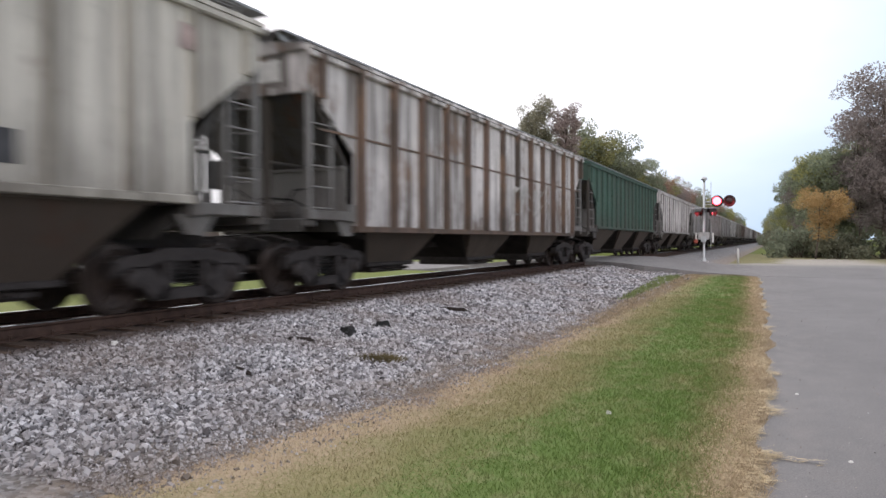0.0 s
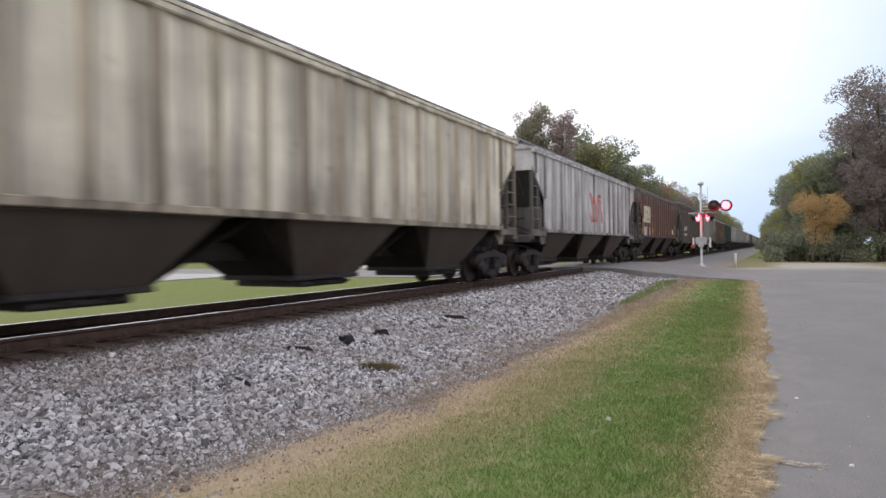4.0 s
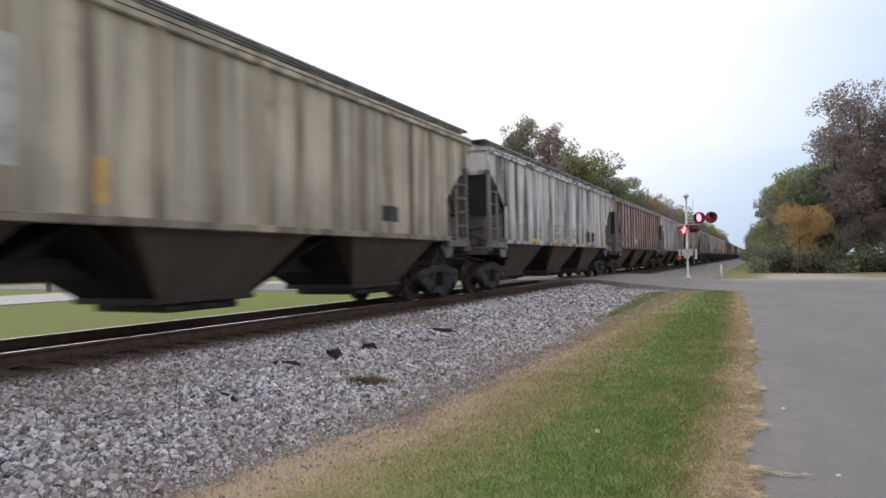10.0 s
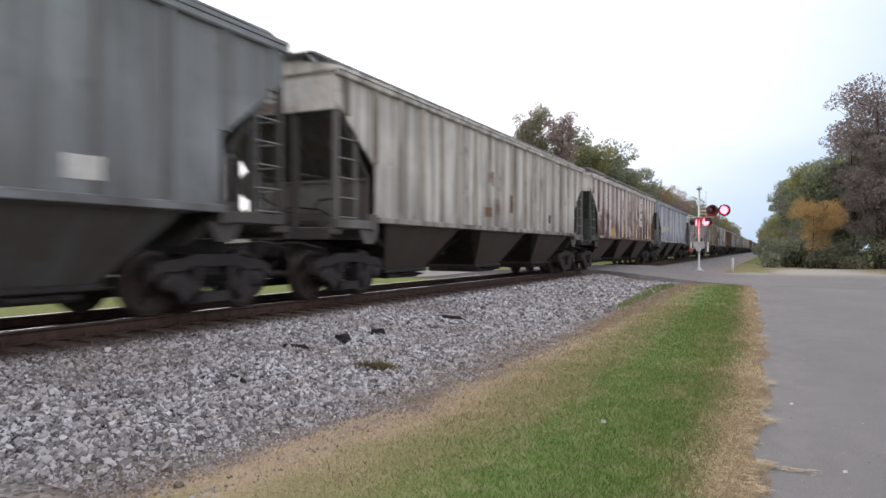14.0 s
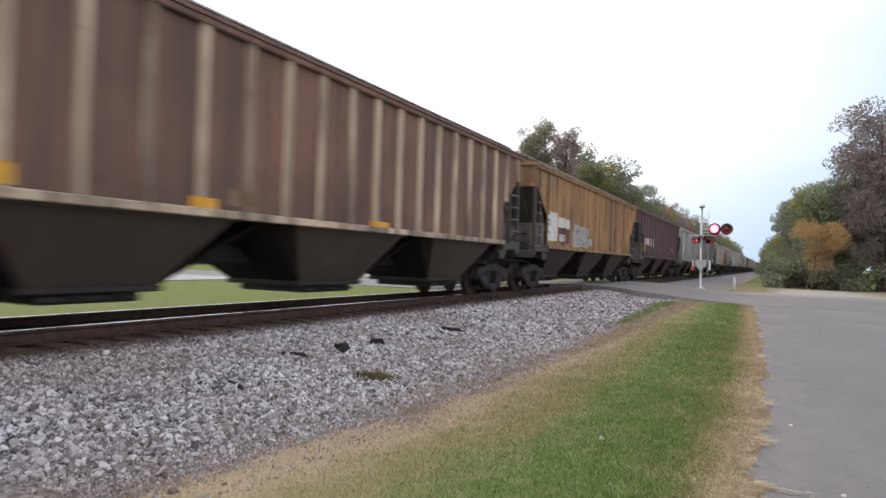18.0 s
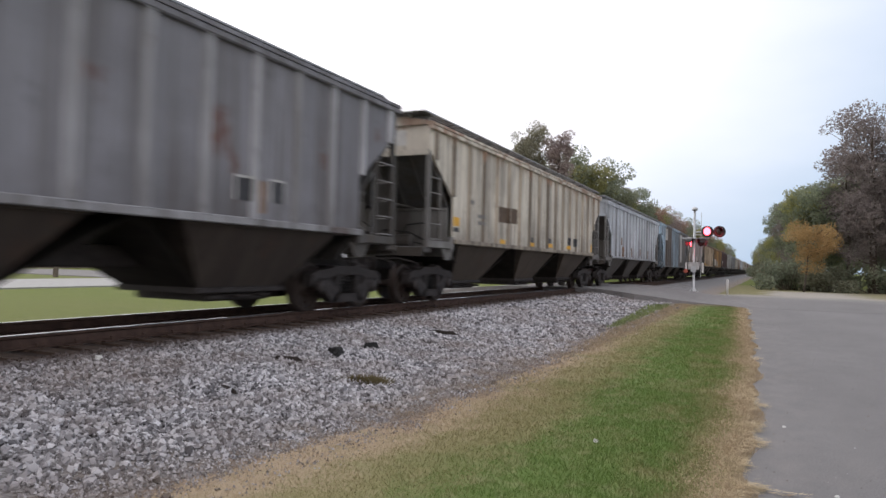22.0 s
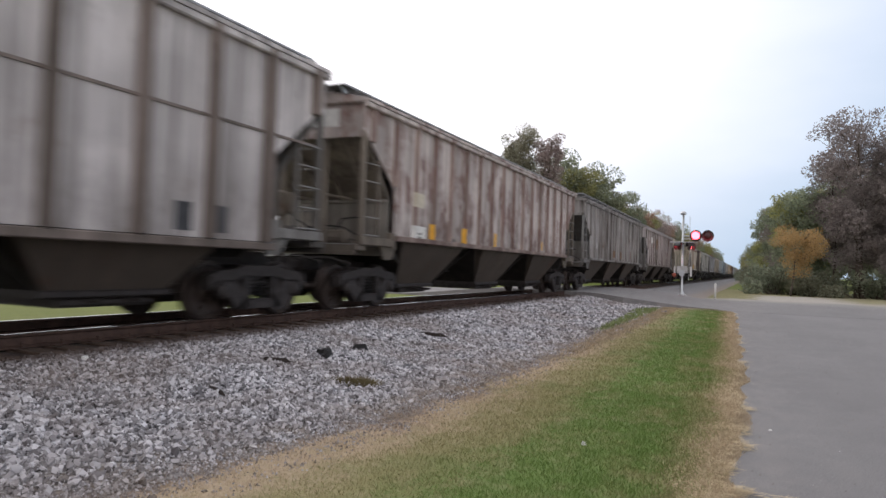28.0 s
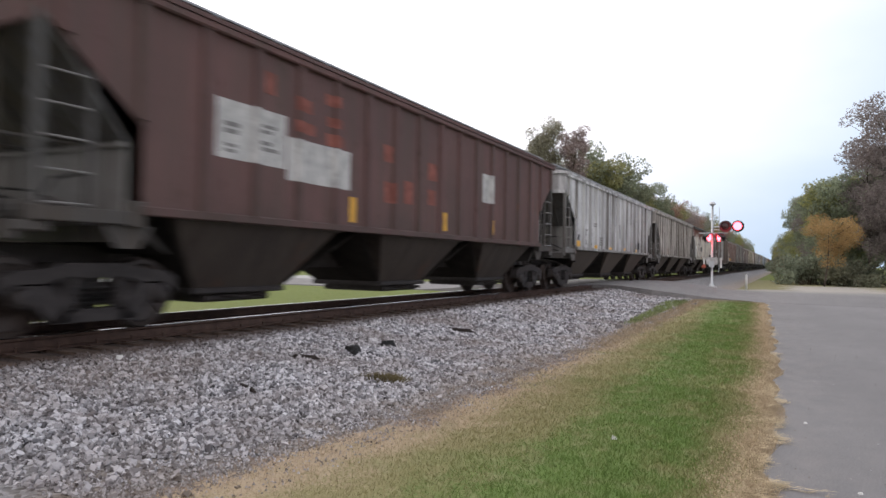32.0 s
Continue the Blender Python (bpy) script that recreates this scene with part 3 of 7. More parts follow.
def end_side_sill(k, e):
    s = Shape()
    s.box(*sorted((k * (SIDE - 0.12), k * (SIDE + 0.02))), *sorted((e * (YS + 0.03), e * (HALF - 0.02))), SILL - 0.22, SILL - 0.05, 0.015)
    s.prism([(e * (YS - 0.2), SILL - 0.221), (e * (YS + 0.5), SILL - 0.221), (e * (YS + 0.3), SILL - 0.5), (e * YS, SILL - 0.5)], *sorted((k * (SIDE - 0.10), k * (SIDE - 0.05))), "x")
    s.box(*sorted((k * (SIDE - 0.14), k * (SIDE + 0.035))), *sorted((e * (YS - 0.02), e * (YS + 0.2))), SILL - 0.24, SILL + 0.08, 0.01)
    return s


def seam_strip():
    s = Shape()
    return s.box(SIDE, SIDE + 0.02, -HALF + 0.3, HALF - 0.3, 2.86, 2.90)


def running_board(outer):
    """The roof walk: two grated strips on brackets, with a platform over each end."""
    s = Shape()
    z, shift = (EAVE + 0.25, 0.0) if outer else (EAVE + 0.29, 0.34)
    for k in (1, -1):
        for i in range(5):
            x = k * (0.96 - shift + 0.11 * i)
            s.box(x - 0.04, x + 0.04, -HALF - 0.12, HALF + 0.12, z, z + 0.03)
        for i in range(14):
            y = -HALF + 0.3 + i * (2 * HALF - 0.6) / 13
            s.prism([(k * (0.9 - shift), z), (k * (1.46 - shift), z), (k * (1.46 - shift), z - 0.04), (k * (1.2 - shift), EAVE + 0.12), (k * (0.9 - shift), EAVE + 0.17)], y - 0.025, y + 0.025, "y")
    for e in (1, -1):
        y = e * (HALF - 0.05)
        s.box(shift - 1.45, 1.45 - shift, y - 0.28, y + 0.28, z - 0.012, z - 0.001)
        for x in (-1.0, 1.0):
            s.prism([(y, z - 0.013), (y + e * 0.26, z - 0.013), (y - e * 0.1, EAVE + 0.02), (y - e * 0.16, EAVE + 0.02)], x - 0.02, x + 0.02, "x")
    return s


def hatch_cover():
    s = Shape()
    s.box(-0.33, 0.33, -HALF + 0.6, HALF - 0.6, EAVE + 0.2, EAVE + 0.31, 0.05)
    for i in range(9):
        y = -HALF + 1.2 + i * (2 * HALF - 2.4) / 8
        s.box(-0.37, 0.37, y - 0.05, y + 0.05, EAVE + 0.305, EAVE + 0.335, 0.01)
    return s


def end_wall(e):
    s = Shape()
    y = e * (HALF - 0.08)
    s.box(-SIDE + 0.05, SIDE - 0.05, *sorted((y, y - e * 0.05)), BAY_Z[1] - 0.05, EAVE)
    s.box(-SIDE + 0.02, SIDE - 0.02, *sorted((y + e * 0.05, y)), BAY_Z[1] - 0.12, BAY_Z[1])
    return s


KNEE_Y, KNEE_Z = HALF - 1.18, 2.34   # where the slope sheet meets the upright plate behind the end posts


def slope_sheet(e):
    """The slanted end of the bin, from the end wall in to the upright plate."""
    s = Shape()
    top = (HALF - 0.1, BAY_Z[1] - 0.04)
    poly = [(e * top[0], top[1]), (e * KNEE_Y, KNEE_Z), (e * (KNEE_Y - 0.06), KNEE_Z), (e * (top[0] - 0.06), top[1] + 0.02)]
    return s.prism(poly, -SIDE + 0.06, SIDE - 0.06, "x")


def slope_stiffener(e, x):
    top = (HALF - 0.1, BAY_Z[1] - 0.04)
    poly = [(e * (top[0] + 0.02), top[1] - 0.02), (e * (KNEE_Y + 0.06), KNEE_Z - 0.02), (e * KNEE_Y, KNEE_Z), (e * (top[0] - 0.04), top[1])]
    return Shape().prism(poly, x - 0.03, x + 0.03, "x")


def shear_plate(e):
    """The upright plate under the slope sheet, with a flange along its top and two pressed ribs."""
    s = Shape()
    y = e * KNEE_Y
    s.box(-SIDE + 0.06, SIDE - 0.06, *sorted((y - e * 0.04, y)), 1.12, KNEE_Z - 0.005)
    s.box(-SIDE + 0.06, SIDE - 0.06, *sorted((y + e * 0.001, y + e * 0.05)), KNEE_Z - 0.07, KNEE_Z - 0.012)
    for x in (-0.75, 0.75):
        s.box(x - 0.04, x + 0.04, *sorted((y + e * 0.001, y + e * 0.035)), 1.14, KNEE_Z - 0.075)
    return s


def bolster_plate(e):
    """A dirty plate with a sloping apron, added over the truck as painted underframe shade."""
    s = Shape()
    s.prism([(e * (YS - 0.55), 0.98), (e * (YS - 0.5), 0.98), (e * (YS + 0.1), SILL - 0.23), (e * (KNEE_Y - 0.05), SILL - 0.23), (e * (KNEE_Y - 0.05), SILL - 0.1), (e * (YS - 0.05), SILL - 0.1)], -1.36, 1.36, "x")
    return s


def brake_cylinder(e):
    s = Shape()
    y = e * (HALF - 0.85)
    return s.lathe([(-0.30, 0.06), (-0.28, 0.13), (0.10, 0.13), (0.12, 0.04), (0.45, 0.03), (0.46, 0.01)], 14, (-0.75, y, 1.62), "x")


def brake_pipe(e):
    """Air pipes and a brake rod looped across the end bay."""
    s = Shape()
    y = e * (HALF - 0.6)
    s.tube([(-1.3, y, 1.42), (-0.6, y, 1.5), (0.1, y + e * 0.1, 1.75), (0.7, y, 1.7), (1.25, y, 1.45)], 0.018, 6)
    s.tube([(-0.45, y + e * 0.3, 1.95), (-0.2, y, 1.7), (0.3, y - e * 0.2, 1.55), (1.0, y - e * 0.3, 1.4)], 0.016, 6)
    return s.tube([(0.9, y - e * 0.4, 1.95), (0.5, y - e * 0.3, 1.9), (0.1, y - e * 0.2, 1.35)], 0.02, 6)


def corner_post(k, e):
    s = Shape()
    x, y = k * (SIDE - 0.05), e * (HALF - 0.1)
    return s.box(x - 0.045, x + 0.045, y - 0.045, y + 0.045, SILL - 0.2, BAY_Z[1] + 0.02, 0.012)


def end_post(k, e):
    """One of two posts across the end, from the end sill to the end wall, with a brace back to the slope sheet."""
    s = Shape()
    x, y = k * 0.52, e * (HALF - 0.12)
    s.box(x - 0.05, x + 0.05, y - 0.05, y + 0.05, SILL - 0.24, BAY_Z[1] - 0.05, 0.012)
    return s.tube([(x, y, 2.35), (x, e * (HALF - 1.15), 2.35)], 0.03, 6)


def mid_post(k, e):
    s = Shape()
    x, y = k * (SIDE - 0.05), e * (HALF - 0.72)
    return s.box(x - 0.03, x + 0.03, y - 0.035, y + 0.035, SILL - 0.1, BAY_Z[1] - 0.30, 0.01)


def rung(e, i):
    s = Shape()
    x, z = SIDE + 0.03, SILL - 0.02 + i * 0.36
    y0, y1 = e * (HALF - 0.14), e * (HALF - 0.70)
    return s.tube([(x - 0.05, y0, z), (x, y0 - e * 0.04, z), (x, y1 + e * 0.04, z), (x - 0.05, y1, z)], 0.014, 6)


def end_ladder(k, e):
    s = Shape()
    y = e * (HALF + 0.02)
    for x in (k * 1.38, k * 0.92):
        s.box(x - 0.018, x + 0.018, *sorted((y - e * 0.04, y)), SILL - 0.25, EAVE + 0.12)
    for i in range(8):
        z = SILL - 0.05 + i * 0.38
        s.tube([(k * 1.38, y, z), (k * 0.92, y, z)], 0.013, 6)
    return s


def end_sill(e):
    s = Shape()
    y0, y1 = sorted((e * (HALF - 0.25), e * (HALF + 0.12)))
    s.box(-1.48, 1.48, y0, y1, 1.20, 1.32, 0.02)
    s.box(-1.46, 1.46, *sorted((e * (HALF + 0.08), e * (HALF + 0.121))), 1.12, 1.199)
    return s


def end_platform(e):
    s = Shape()
    comb = [(e * (HALF - 0.26), 1.322), (e * (HALF - 1.25), 1.322)]
    for i in range(9):
        y = HALF - 1.25 + i * 0.11
        comb += [(e * y, 1.348), (e * (y + 0.07), 1.348), (e * (y + 0.07), 1.326), (e * (y + 0.11), 1.326)]
    return s.prism(comb, -1.35, 1.35, "x")


def brake_wheel(e):
    s = Shape()
    y = e * (HALF - 0.05)
    return s.lathe([(-0.02, 0.24), (0.02, 0.28), (0.05, 0.26), (0.05, 0.2), (0.0, 0.2)], 20, (-0.45, y + e * 0.1, 2.15), "y")


def brake_housing(e):
    s = Shape()
    y = e * (HALF - 0.05)
    s.box(-0.62, -0.28, *sorted((y - e * 0.12, y + e * 0.05)), 1.95, 2.4, 0.03)
    return s.tube([(-0.45, y, 1.97), (-0.45, y, 1.3)], 0.02, 6)


def air_reservoir(e):
    return Shape().lathe([(-0.45, 0.05), (-0.40, 0.17), (0.40, 0.17), (0.45, 0.05)], 14, (0.3, e * (HALF - 0.75), 1.49), "x")


def centre_sill():
    s = Shape()
    s.box(-0.19, 0.19, -HALF - 0.1, HALF + 0.1, 0.78, 1.10, 0.02)
    return s


def coupler(e):
    s = Shape()
    y = e * (HALF + 0.1)
    s.box(-0.11, 0.11, *sorted((y, y + e * 0.30)), 0.82, 0.98, 0.03)
    s.prism([(-0.17, y + e * 0.28), (0.17, y + e * 0.28), (0.21, y + e * 0.47), (0.04, y + e * 0.52), (0.02, y + e * 0.40), (-0.08, y + e * 0.44), (-0.20, y + e * 0.54)], 0.76, 1.03, "z")
    s.tube([(0.15, y + e * 0.1, 1.02), (0.9, y + e * 0.12, 1.05), (1.38, y + e * 0.1, 0.95), (1.42, y + e * 0.1, 0.75)], 0.016, 6)
    return s


def air_hose(e):
    s = Shape()
    y = e * (HALF + 0.1)
    pts = [(0.28, y + e * (0.03 + 0.10 * i), 0.72 - 0.30 * math.sin(math.pi * 0.5 * i / 5)) for i in range(6)]
    return s.tube(pts, 0.024, 8)


def hopper(yc):
    s = Shape()
    t, b, zt, zb = 1.86, 0.92, SILL - 0.02, 0.48
    xt, xb = SIDE - 0.05, 0.82
    v = [(-xt, yc - t, zt), (xt, yc - t, zt), (xt, yc + t, zt), (-xt, yc + t, zt), (-xb, yc - b, zb), (xb, yc - b, zb), (xb, yc + b, zb), (-xb, yc + b, zb)]
    s.add(v, [(0, 1, 2, 3), (7, 6, 5, 4), (0, 4, 5, 1), (1, 5, 6, 2), (2, 6, 7, 3), (3, 7, 4, 0)])
    s.box(xt - 0.005, xt + 0.012, yc - t + 0.03, yc + t - 0.03, zt - 0.10, zt - 0.002)
    for f in (-0.45, 0.45):
        s.prism([(xt - 0.01, yc + f * t * 0.9), (xt + 0.03, yc + f * t * 0.9), (xt + 0.03, yc + f * t * 0.9 + 0.05), (xt - 0.01, yc + f * t * 0.9 + 0.05)], zt - 0.12, zt, "z")
    return s


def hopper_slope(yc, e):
    """A sloping sheet over a hopper's end; its black is thrown-up dirt and painted-in shade."""
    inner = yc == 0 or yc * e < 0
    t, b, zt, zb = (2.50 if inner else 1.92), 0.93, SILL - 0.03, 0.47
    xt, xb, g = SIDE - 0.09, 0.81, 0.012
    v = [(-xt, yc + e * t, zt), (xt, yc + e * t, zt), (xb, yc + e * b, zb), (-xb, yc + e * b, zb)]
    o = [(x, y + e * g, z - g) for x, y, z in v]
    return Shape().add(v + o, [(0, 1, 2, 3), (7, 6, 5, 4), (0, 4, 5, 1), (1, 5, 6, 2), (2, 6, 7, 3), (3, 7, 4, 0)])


def centre_web(e):
    """The upright plate along the middle under the slope sheet."""
    return Shape().prism([(e * (KNEE_Y + 0.002), 1.12), (e * (HALF - 0.15), 1.12), (e * (HALF - 0.15), 3.40), (e * (KNEE_Y + 0.002), KNEE_Z - 0.1)], -0.02, 0.02, "x")


def discharge_gate(yc):
    s = Shape()
    s.box(-0.88, 0.88, yc - 1.0, yc + 1.0, 0.40, 0.495, 0.02)
    s.box(-0.80, 0.80, yc - 0.7, yc + 0.7, 0.27, 0.40, 0.04)
    s.tube([(0.8, yc - 0.3, 0.36), (1.12, yc - 0.3, 0.36)], 0.03, 8)
    s.tube([(0.8, yc + 0.3, 0.36), (1.12, yc + 0.3, 0.36)], 0.03, 8)
    return s


def bolster():
    s = Shape()
    s.box(-1.0, 1.0, -0.17, 0.17, 0.50, 0.86, 0.05)
    s.lathe([(0, 0.2), (0.14, 0.2)], 16, (0, 0, 0.86), "z")
    return s


def side_frame(k):
    """A cast truck side: arch, pedestal ends, a lower tie and an open middle."""
    s = Shape()
    x0, x1 = sorted((k * 0.90, k * 1.12))
    top = [(-1.17, 0.47), (-1.17, 0.68), (-1.02, 0.76), (-0.6, 0.80), (-0.45, 0.86), (0.45, 0.86), (0.6, 0.80), (1.02, 0.76), (1.17, 0.68), (1.17, 0.47), (1.0, 0.60), (0.62, 0.60), (0.45, 0.68), (-0.45, 0.68), (-0.62, 0.60), (-1.0, 0.60)]
    s.prism(top, x0, x1, "x")
    s.prism([(-0.98, 0.62), (-0.58, 0.62), (-0.34, 0.34), (-0.36, 0.16), (-0.56, 0.17)], x0, x1, "x")
    s.prism([(0.98, 0.62), (0.58, 0.62), (0.34, 0.34), (0.36, 0.16), (0.56, 0.17)], x0, x1, "x")
    s.prism([(-0.55, 0.155), (0.55, 0.155), (0.42, 0.31), (-0.42, 0.31)], x0, x1, "x")
    for y in (-0.34, 0.34):
        s.box(x0, x1, y - 0.06, y + 0.06, 0.28, 0.70)
    for y in (-0.89, 0.89):
        s.lathe([(0.0, 0.13), (0.06, 0.13), (0.10, 0.10), (0.12, 0.05)] if k > 0 else [(0.0, 0.13), (-0.06, 0.13), (-0.10, 0.10), (-0.12, 0.05)], 14, (k * 1.08, y, WHEEL_R), "x")
    return s


def spring(y):
    turns = [(1.0 + 0.06 * math.cos(a), y + 0.06 * math.sin(a), 0.32 + 0.30 * a / (2 * math.pi * 5)) for a in [i * math.pi / 3 for i in range(31)]]
    return Shape().tube(turns, 0.017, 4)


def wheelset():
    """Two flanged wheels on their axle, about the axle's middle."""
    s = Shape()
    for k in (1, -1):
        x = 0.75 * k
        prof = [(-0.085, 0.46 + 0.025), (-0.055, 0.46 + 0.025), (-0.045, WHEEL_R), (0.06, WHEEL_R - 0.003), (0.065, WHEEL_R - 0.06), (0.035, WHEEL_R - 0.08), (0.012, 0.22), (0.06, 0.13), (0.10, 0.12)]
        s.lathe([(-0.085, 0.40)] + prof if k > 0 else [(-t, r) for t, r in [(-0.085, 0.40)] + prof], 30, (x, 0, 0), "x")
    s.tube([(-1.05, 0, 0), (1.05, 0, 0)], 0.082, 12)
    # lightening marks cast in the plates, so that the turn can be seen
    for k in (1, -1):
        for a in range(3):
            c, d = math.cos(a * 2.094), math.sin(a * 2.094)
            s.lathe([(0.0, 0.04), (0.02 * k, 0.035)], 8, (k * 0.785, 0.29 * c, 0.29 * d), "x")
    return s


def brake_beam():
    s = Shape()
    for y in (-0.36, 0.36):
        s.box(-0.8, 0.8, y * 1.0 - 0.04, y * 1.0 + 0.04, 0.34, 0.44)
    return s


def decal(style, y0, y1, z0, z1):
    """Paint on the side: one thin skin that follows the sheet and the ribs."""
    s = Shape()
    w, d = style.width / 2, style.depth
    if z0 < BAY_Z[0]:
        y0, y1 = max(y0, -YS + 0.02), min(y1, YS - 0.02)
    knots = [(-99.0, 0.0)]
    for y in style.places():
        if style.foot(y) <= z0 + 0.3:
            knots += [(y - w, 0.0), (y - 0.6 * w, d), (y + 0.6 * w, d), (y + w, 0.0)]
    knots.append((99.0, 0.0))
    ys = [y0] + [y for y, x in knots if y0 + 0.003 < y < y1 - 0.003] + [y1]
    for y in ys:
        x = SIDE + 0.004 + float(np.interp(y, [q[0] for q in knots], [q[1] for q in knots]))
        s.v += [(x - 0.003, y, z0), (x + 0.002, y, z0), (x + 0.002, y, z1), (x - 0.003, y, z1)]
    n = len(ys)
    s.f += [(4 * i + k, 4 * i + (k + 1) % 4, 4 * i + 4 + (k + 1) % 4, 4 * i + 4 + k) for i in range(n - 1) for k in range(4)]
    s.f += [(3, 2, 1, 0), (4 * n - 4, 4 * n - 3, 4 * n - 2, 4 * n - 1)]
    return s


def scrawl(style, y0, y1, z0, z1, seed, width=0.05):
    """Sprayed loops and strokes, following the sheet and the ribs."""
    r = random.Random(seed)
    n = max(3, int((y1 - y0) / 0.55))
    strokes = []
    for i in range(n):
        s = Shape()
        yc, a, b = y0 + (i + 0.5) * (y1 - y0) / n, r.uniform(0, 6.28), r.uniform(0.7, 1.5)
        w, h = 0.62 * (y1 - y0) / n, 0.5 * (z1 - z0)
        pts = []
        for j in range(22):
            t = j / 21
            pts.append((yc + w * math.cos(a + b * 6.28 * t) * (0.5 + 0.5 * r.random() ** 0.2), (z0 + z1) / 2 + h * math.sin(a * 1.7 + b * 7.5 * t + 0.6 * math.sin(5 * t))))
        for j, (y, z) in enumerate(pts):
            (ya, za), (yb, zb) = pts[max(0, j - 1)], pts[min(21, j + 1)]
            d = max(0.001, math.hypot(yb - ya, zb - za))
            ny, nz = -(zb - za) / d * width / 2, (yb - ya) / d * width / 2
            for q in (-1, 1):
                yy, zz = y + q * ny, z + q * nz
                on = any(abs(yy - p) < style.width * 0.36 for p in style.places())
                s.v.append((SIDE + (style.depth if on else 0) + 0.008, yy, min(4.0, max(z0, zz))))
        s.f += [(2 * j, 2 * j + 1, 2 * j + 3, 2 * j + 2) for j in range(21)]
        strokes.append(s)
    return strokes


WHEELSETS = []


def add_truck(car, e, detail):
    truck = part("truck", cached("truck", bolster), M_STEEL, car, "grimy cast steel truck")
    truck.matrix_basis = pose(0, e * TRUCK_Y, 0)
    for k in (1, -1):
        part("side_frame", cached(("side_frame", k), lambda: side_frame(k)), M_STEEL, truck)
        if detail and k > 0:
            for y in (-0.2, 0.0, 0.2):
                part("spring", cached(("spring", y), lambda: spring(y)), M_BLACK, truck)
    part("brake_beam", cached("brake_beam", brake_beam), M_BLACK, truck)
    for i, y in enumerate((-0.89, 0.89)):
        w = part("wheelset", cached("wheelset", wheelset), M_WHEEL, truck)
        w.matrix_basis = pose(0, y, WHEEL_R)
        WHEELSETS.append((w, i))


def end_stencil():
    """The white reporting panel high on the end wall."""
    s = Shape()
    y = -(HALF - 0.08)
    return s.box(-0.25, 0.85, y - 0.004, y, BAY_Z[1] + 0.12, EAVE - 0.12)


def add_car(label, style_name, body, rib_paint, dark, post_paint, marks=(), detail=2, chord=None, stencil=False, tall=1.0, bin_paint=None, web=False, outer_walk=False):
    """A covered hopper car, its origin at the rails under its middle, pointing along the track."""
    st = STYLES[style_name]
    car = new("hopper_car")
    tagged(car, label, "hopper car", "cars of the train")
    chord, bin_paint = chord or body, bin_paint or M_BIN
    upper = []
    upper.append(part("side_sheet", cached(("side_sheet", st.sill), lambda: side_sheet(st.sill)), body, car))
    upper.append(part("far_rib", cached(("far_rib", style_name), lambda: far_ribs(st)), rib_paint, car))
    tagged(upper[-1], kind="stuff")
    for i, y in enumerate(st.places()):
        upper.append(part("rib", cached(("rib", style_name, i), lambda: rib(st, y)), rib_paint, car))
    upper.append(part("roof", cached("roof", roof), chord, car))
    upper.append(part("top_chord", cached("top_chord", top_chord), chord, car))
    part("side_sill", cached(("side_sill", st.sill), lambda: side_sill(st.sill)), rib_paint, car)
    if st.seam:
        upper.append(part("seam_strip", cached("seam_strip", seam_strip), rib_paint, car))
    upper.append(part("running_board", cached(("running_board", outer_walk), lambda: running_board(outer_walk)), M_GRATE, car, "galvanised roof walk"))
    upper.append(part("hatch_cover", cached("hatch_cover", hatch_cover), chord, car))
    part("centre_sill", cached("centre_sill", centre_sill), M_STEEL, car)
    if stencil:
        upper.append(part("end_stencil", cached("end_stencil", end_stencil), M_WHITE, car))
    for e in (1, -1):
        upper.append(part("end_wall", cached(("end_wall", e), lambda: end_wall(e)), body, car))
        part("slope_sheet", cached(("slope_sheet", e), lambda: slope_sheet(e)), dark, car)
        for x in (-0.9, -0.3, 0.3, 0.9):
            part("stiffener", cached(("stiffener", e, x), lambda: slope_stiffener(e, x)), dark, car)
        part("shear_plate", cached(("shear_plate", e), lambda: shear_plate(e)), PLATES.get(dark.name, M_PLATE), car)
        part("bolster_plate", cached(("bolster_plate", e), lambda: bolster_plate(e)), M_SOOT_SHADE, car)
        if web:
            part("centre_web", cached(("centre_web", e), lambda: centre_web(e)), dark, car)
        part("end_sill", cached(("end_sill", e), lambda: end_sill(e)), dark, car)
        part("coupler", cached(("coupler", e), lambda: coupler(e)), M_STEEL, car)
        part("air_hose", cached(("air_hose", e), lambda: air_hose(e)), M_BLACK, car, "black rubber air hose")
        if detail:
            part("end_platform", cached(("end_platform", e), lambda: end_platform(e)), M_GRATE, car)
            if e < 0:
                part("brake_wheel", cached("brake_wheel", lambda: brake_wheel(e)), dark, car)
                part("brake_housing", cached("brake_housing", lambda: brake_housing(e)), dark, car)
                part("brake_cylinder", cached("brake_cylinder", lambda: brake_cylinder(e)), M_STEEL, car)
                part("brake_pipe", cached("brake_pipe", lambda: brake_pipe(e)), M_BLACK, car)
                part("air_reservoir", cached("air_reservoir", lambda: air_reservoir(e)), dark, car)
            for k in (1, -1):
                part("end_side_sill", cached(("end_side_sill", k, e), lambda: end_side_sill(k, e)), post_paint, car)
                part("corner_post", cached(("corner_post", k, e), lambda: corner_post(k, e)), post_paint, car)
                part("mid_post", cached(("mid_post", k, e), lambda: mid_post(k, e)), post_paint, car)
                for i in range(5 if k > 0 and detail == 2 else 0):
                    part("rung", cached(("rung", e, i), lambda: rung(e, i)), M_RUNG, car)
                part("end_post", cached(("end_post", k, e), lambda: end_post(k, e)), dark, car)
                if k == e:
                    part("end_ladder", cached(("end_ladder", k, e), lambda: end_ladder(k, e)), M_RUNG, car)
        add_truck(car, e, detail == 2)
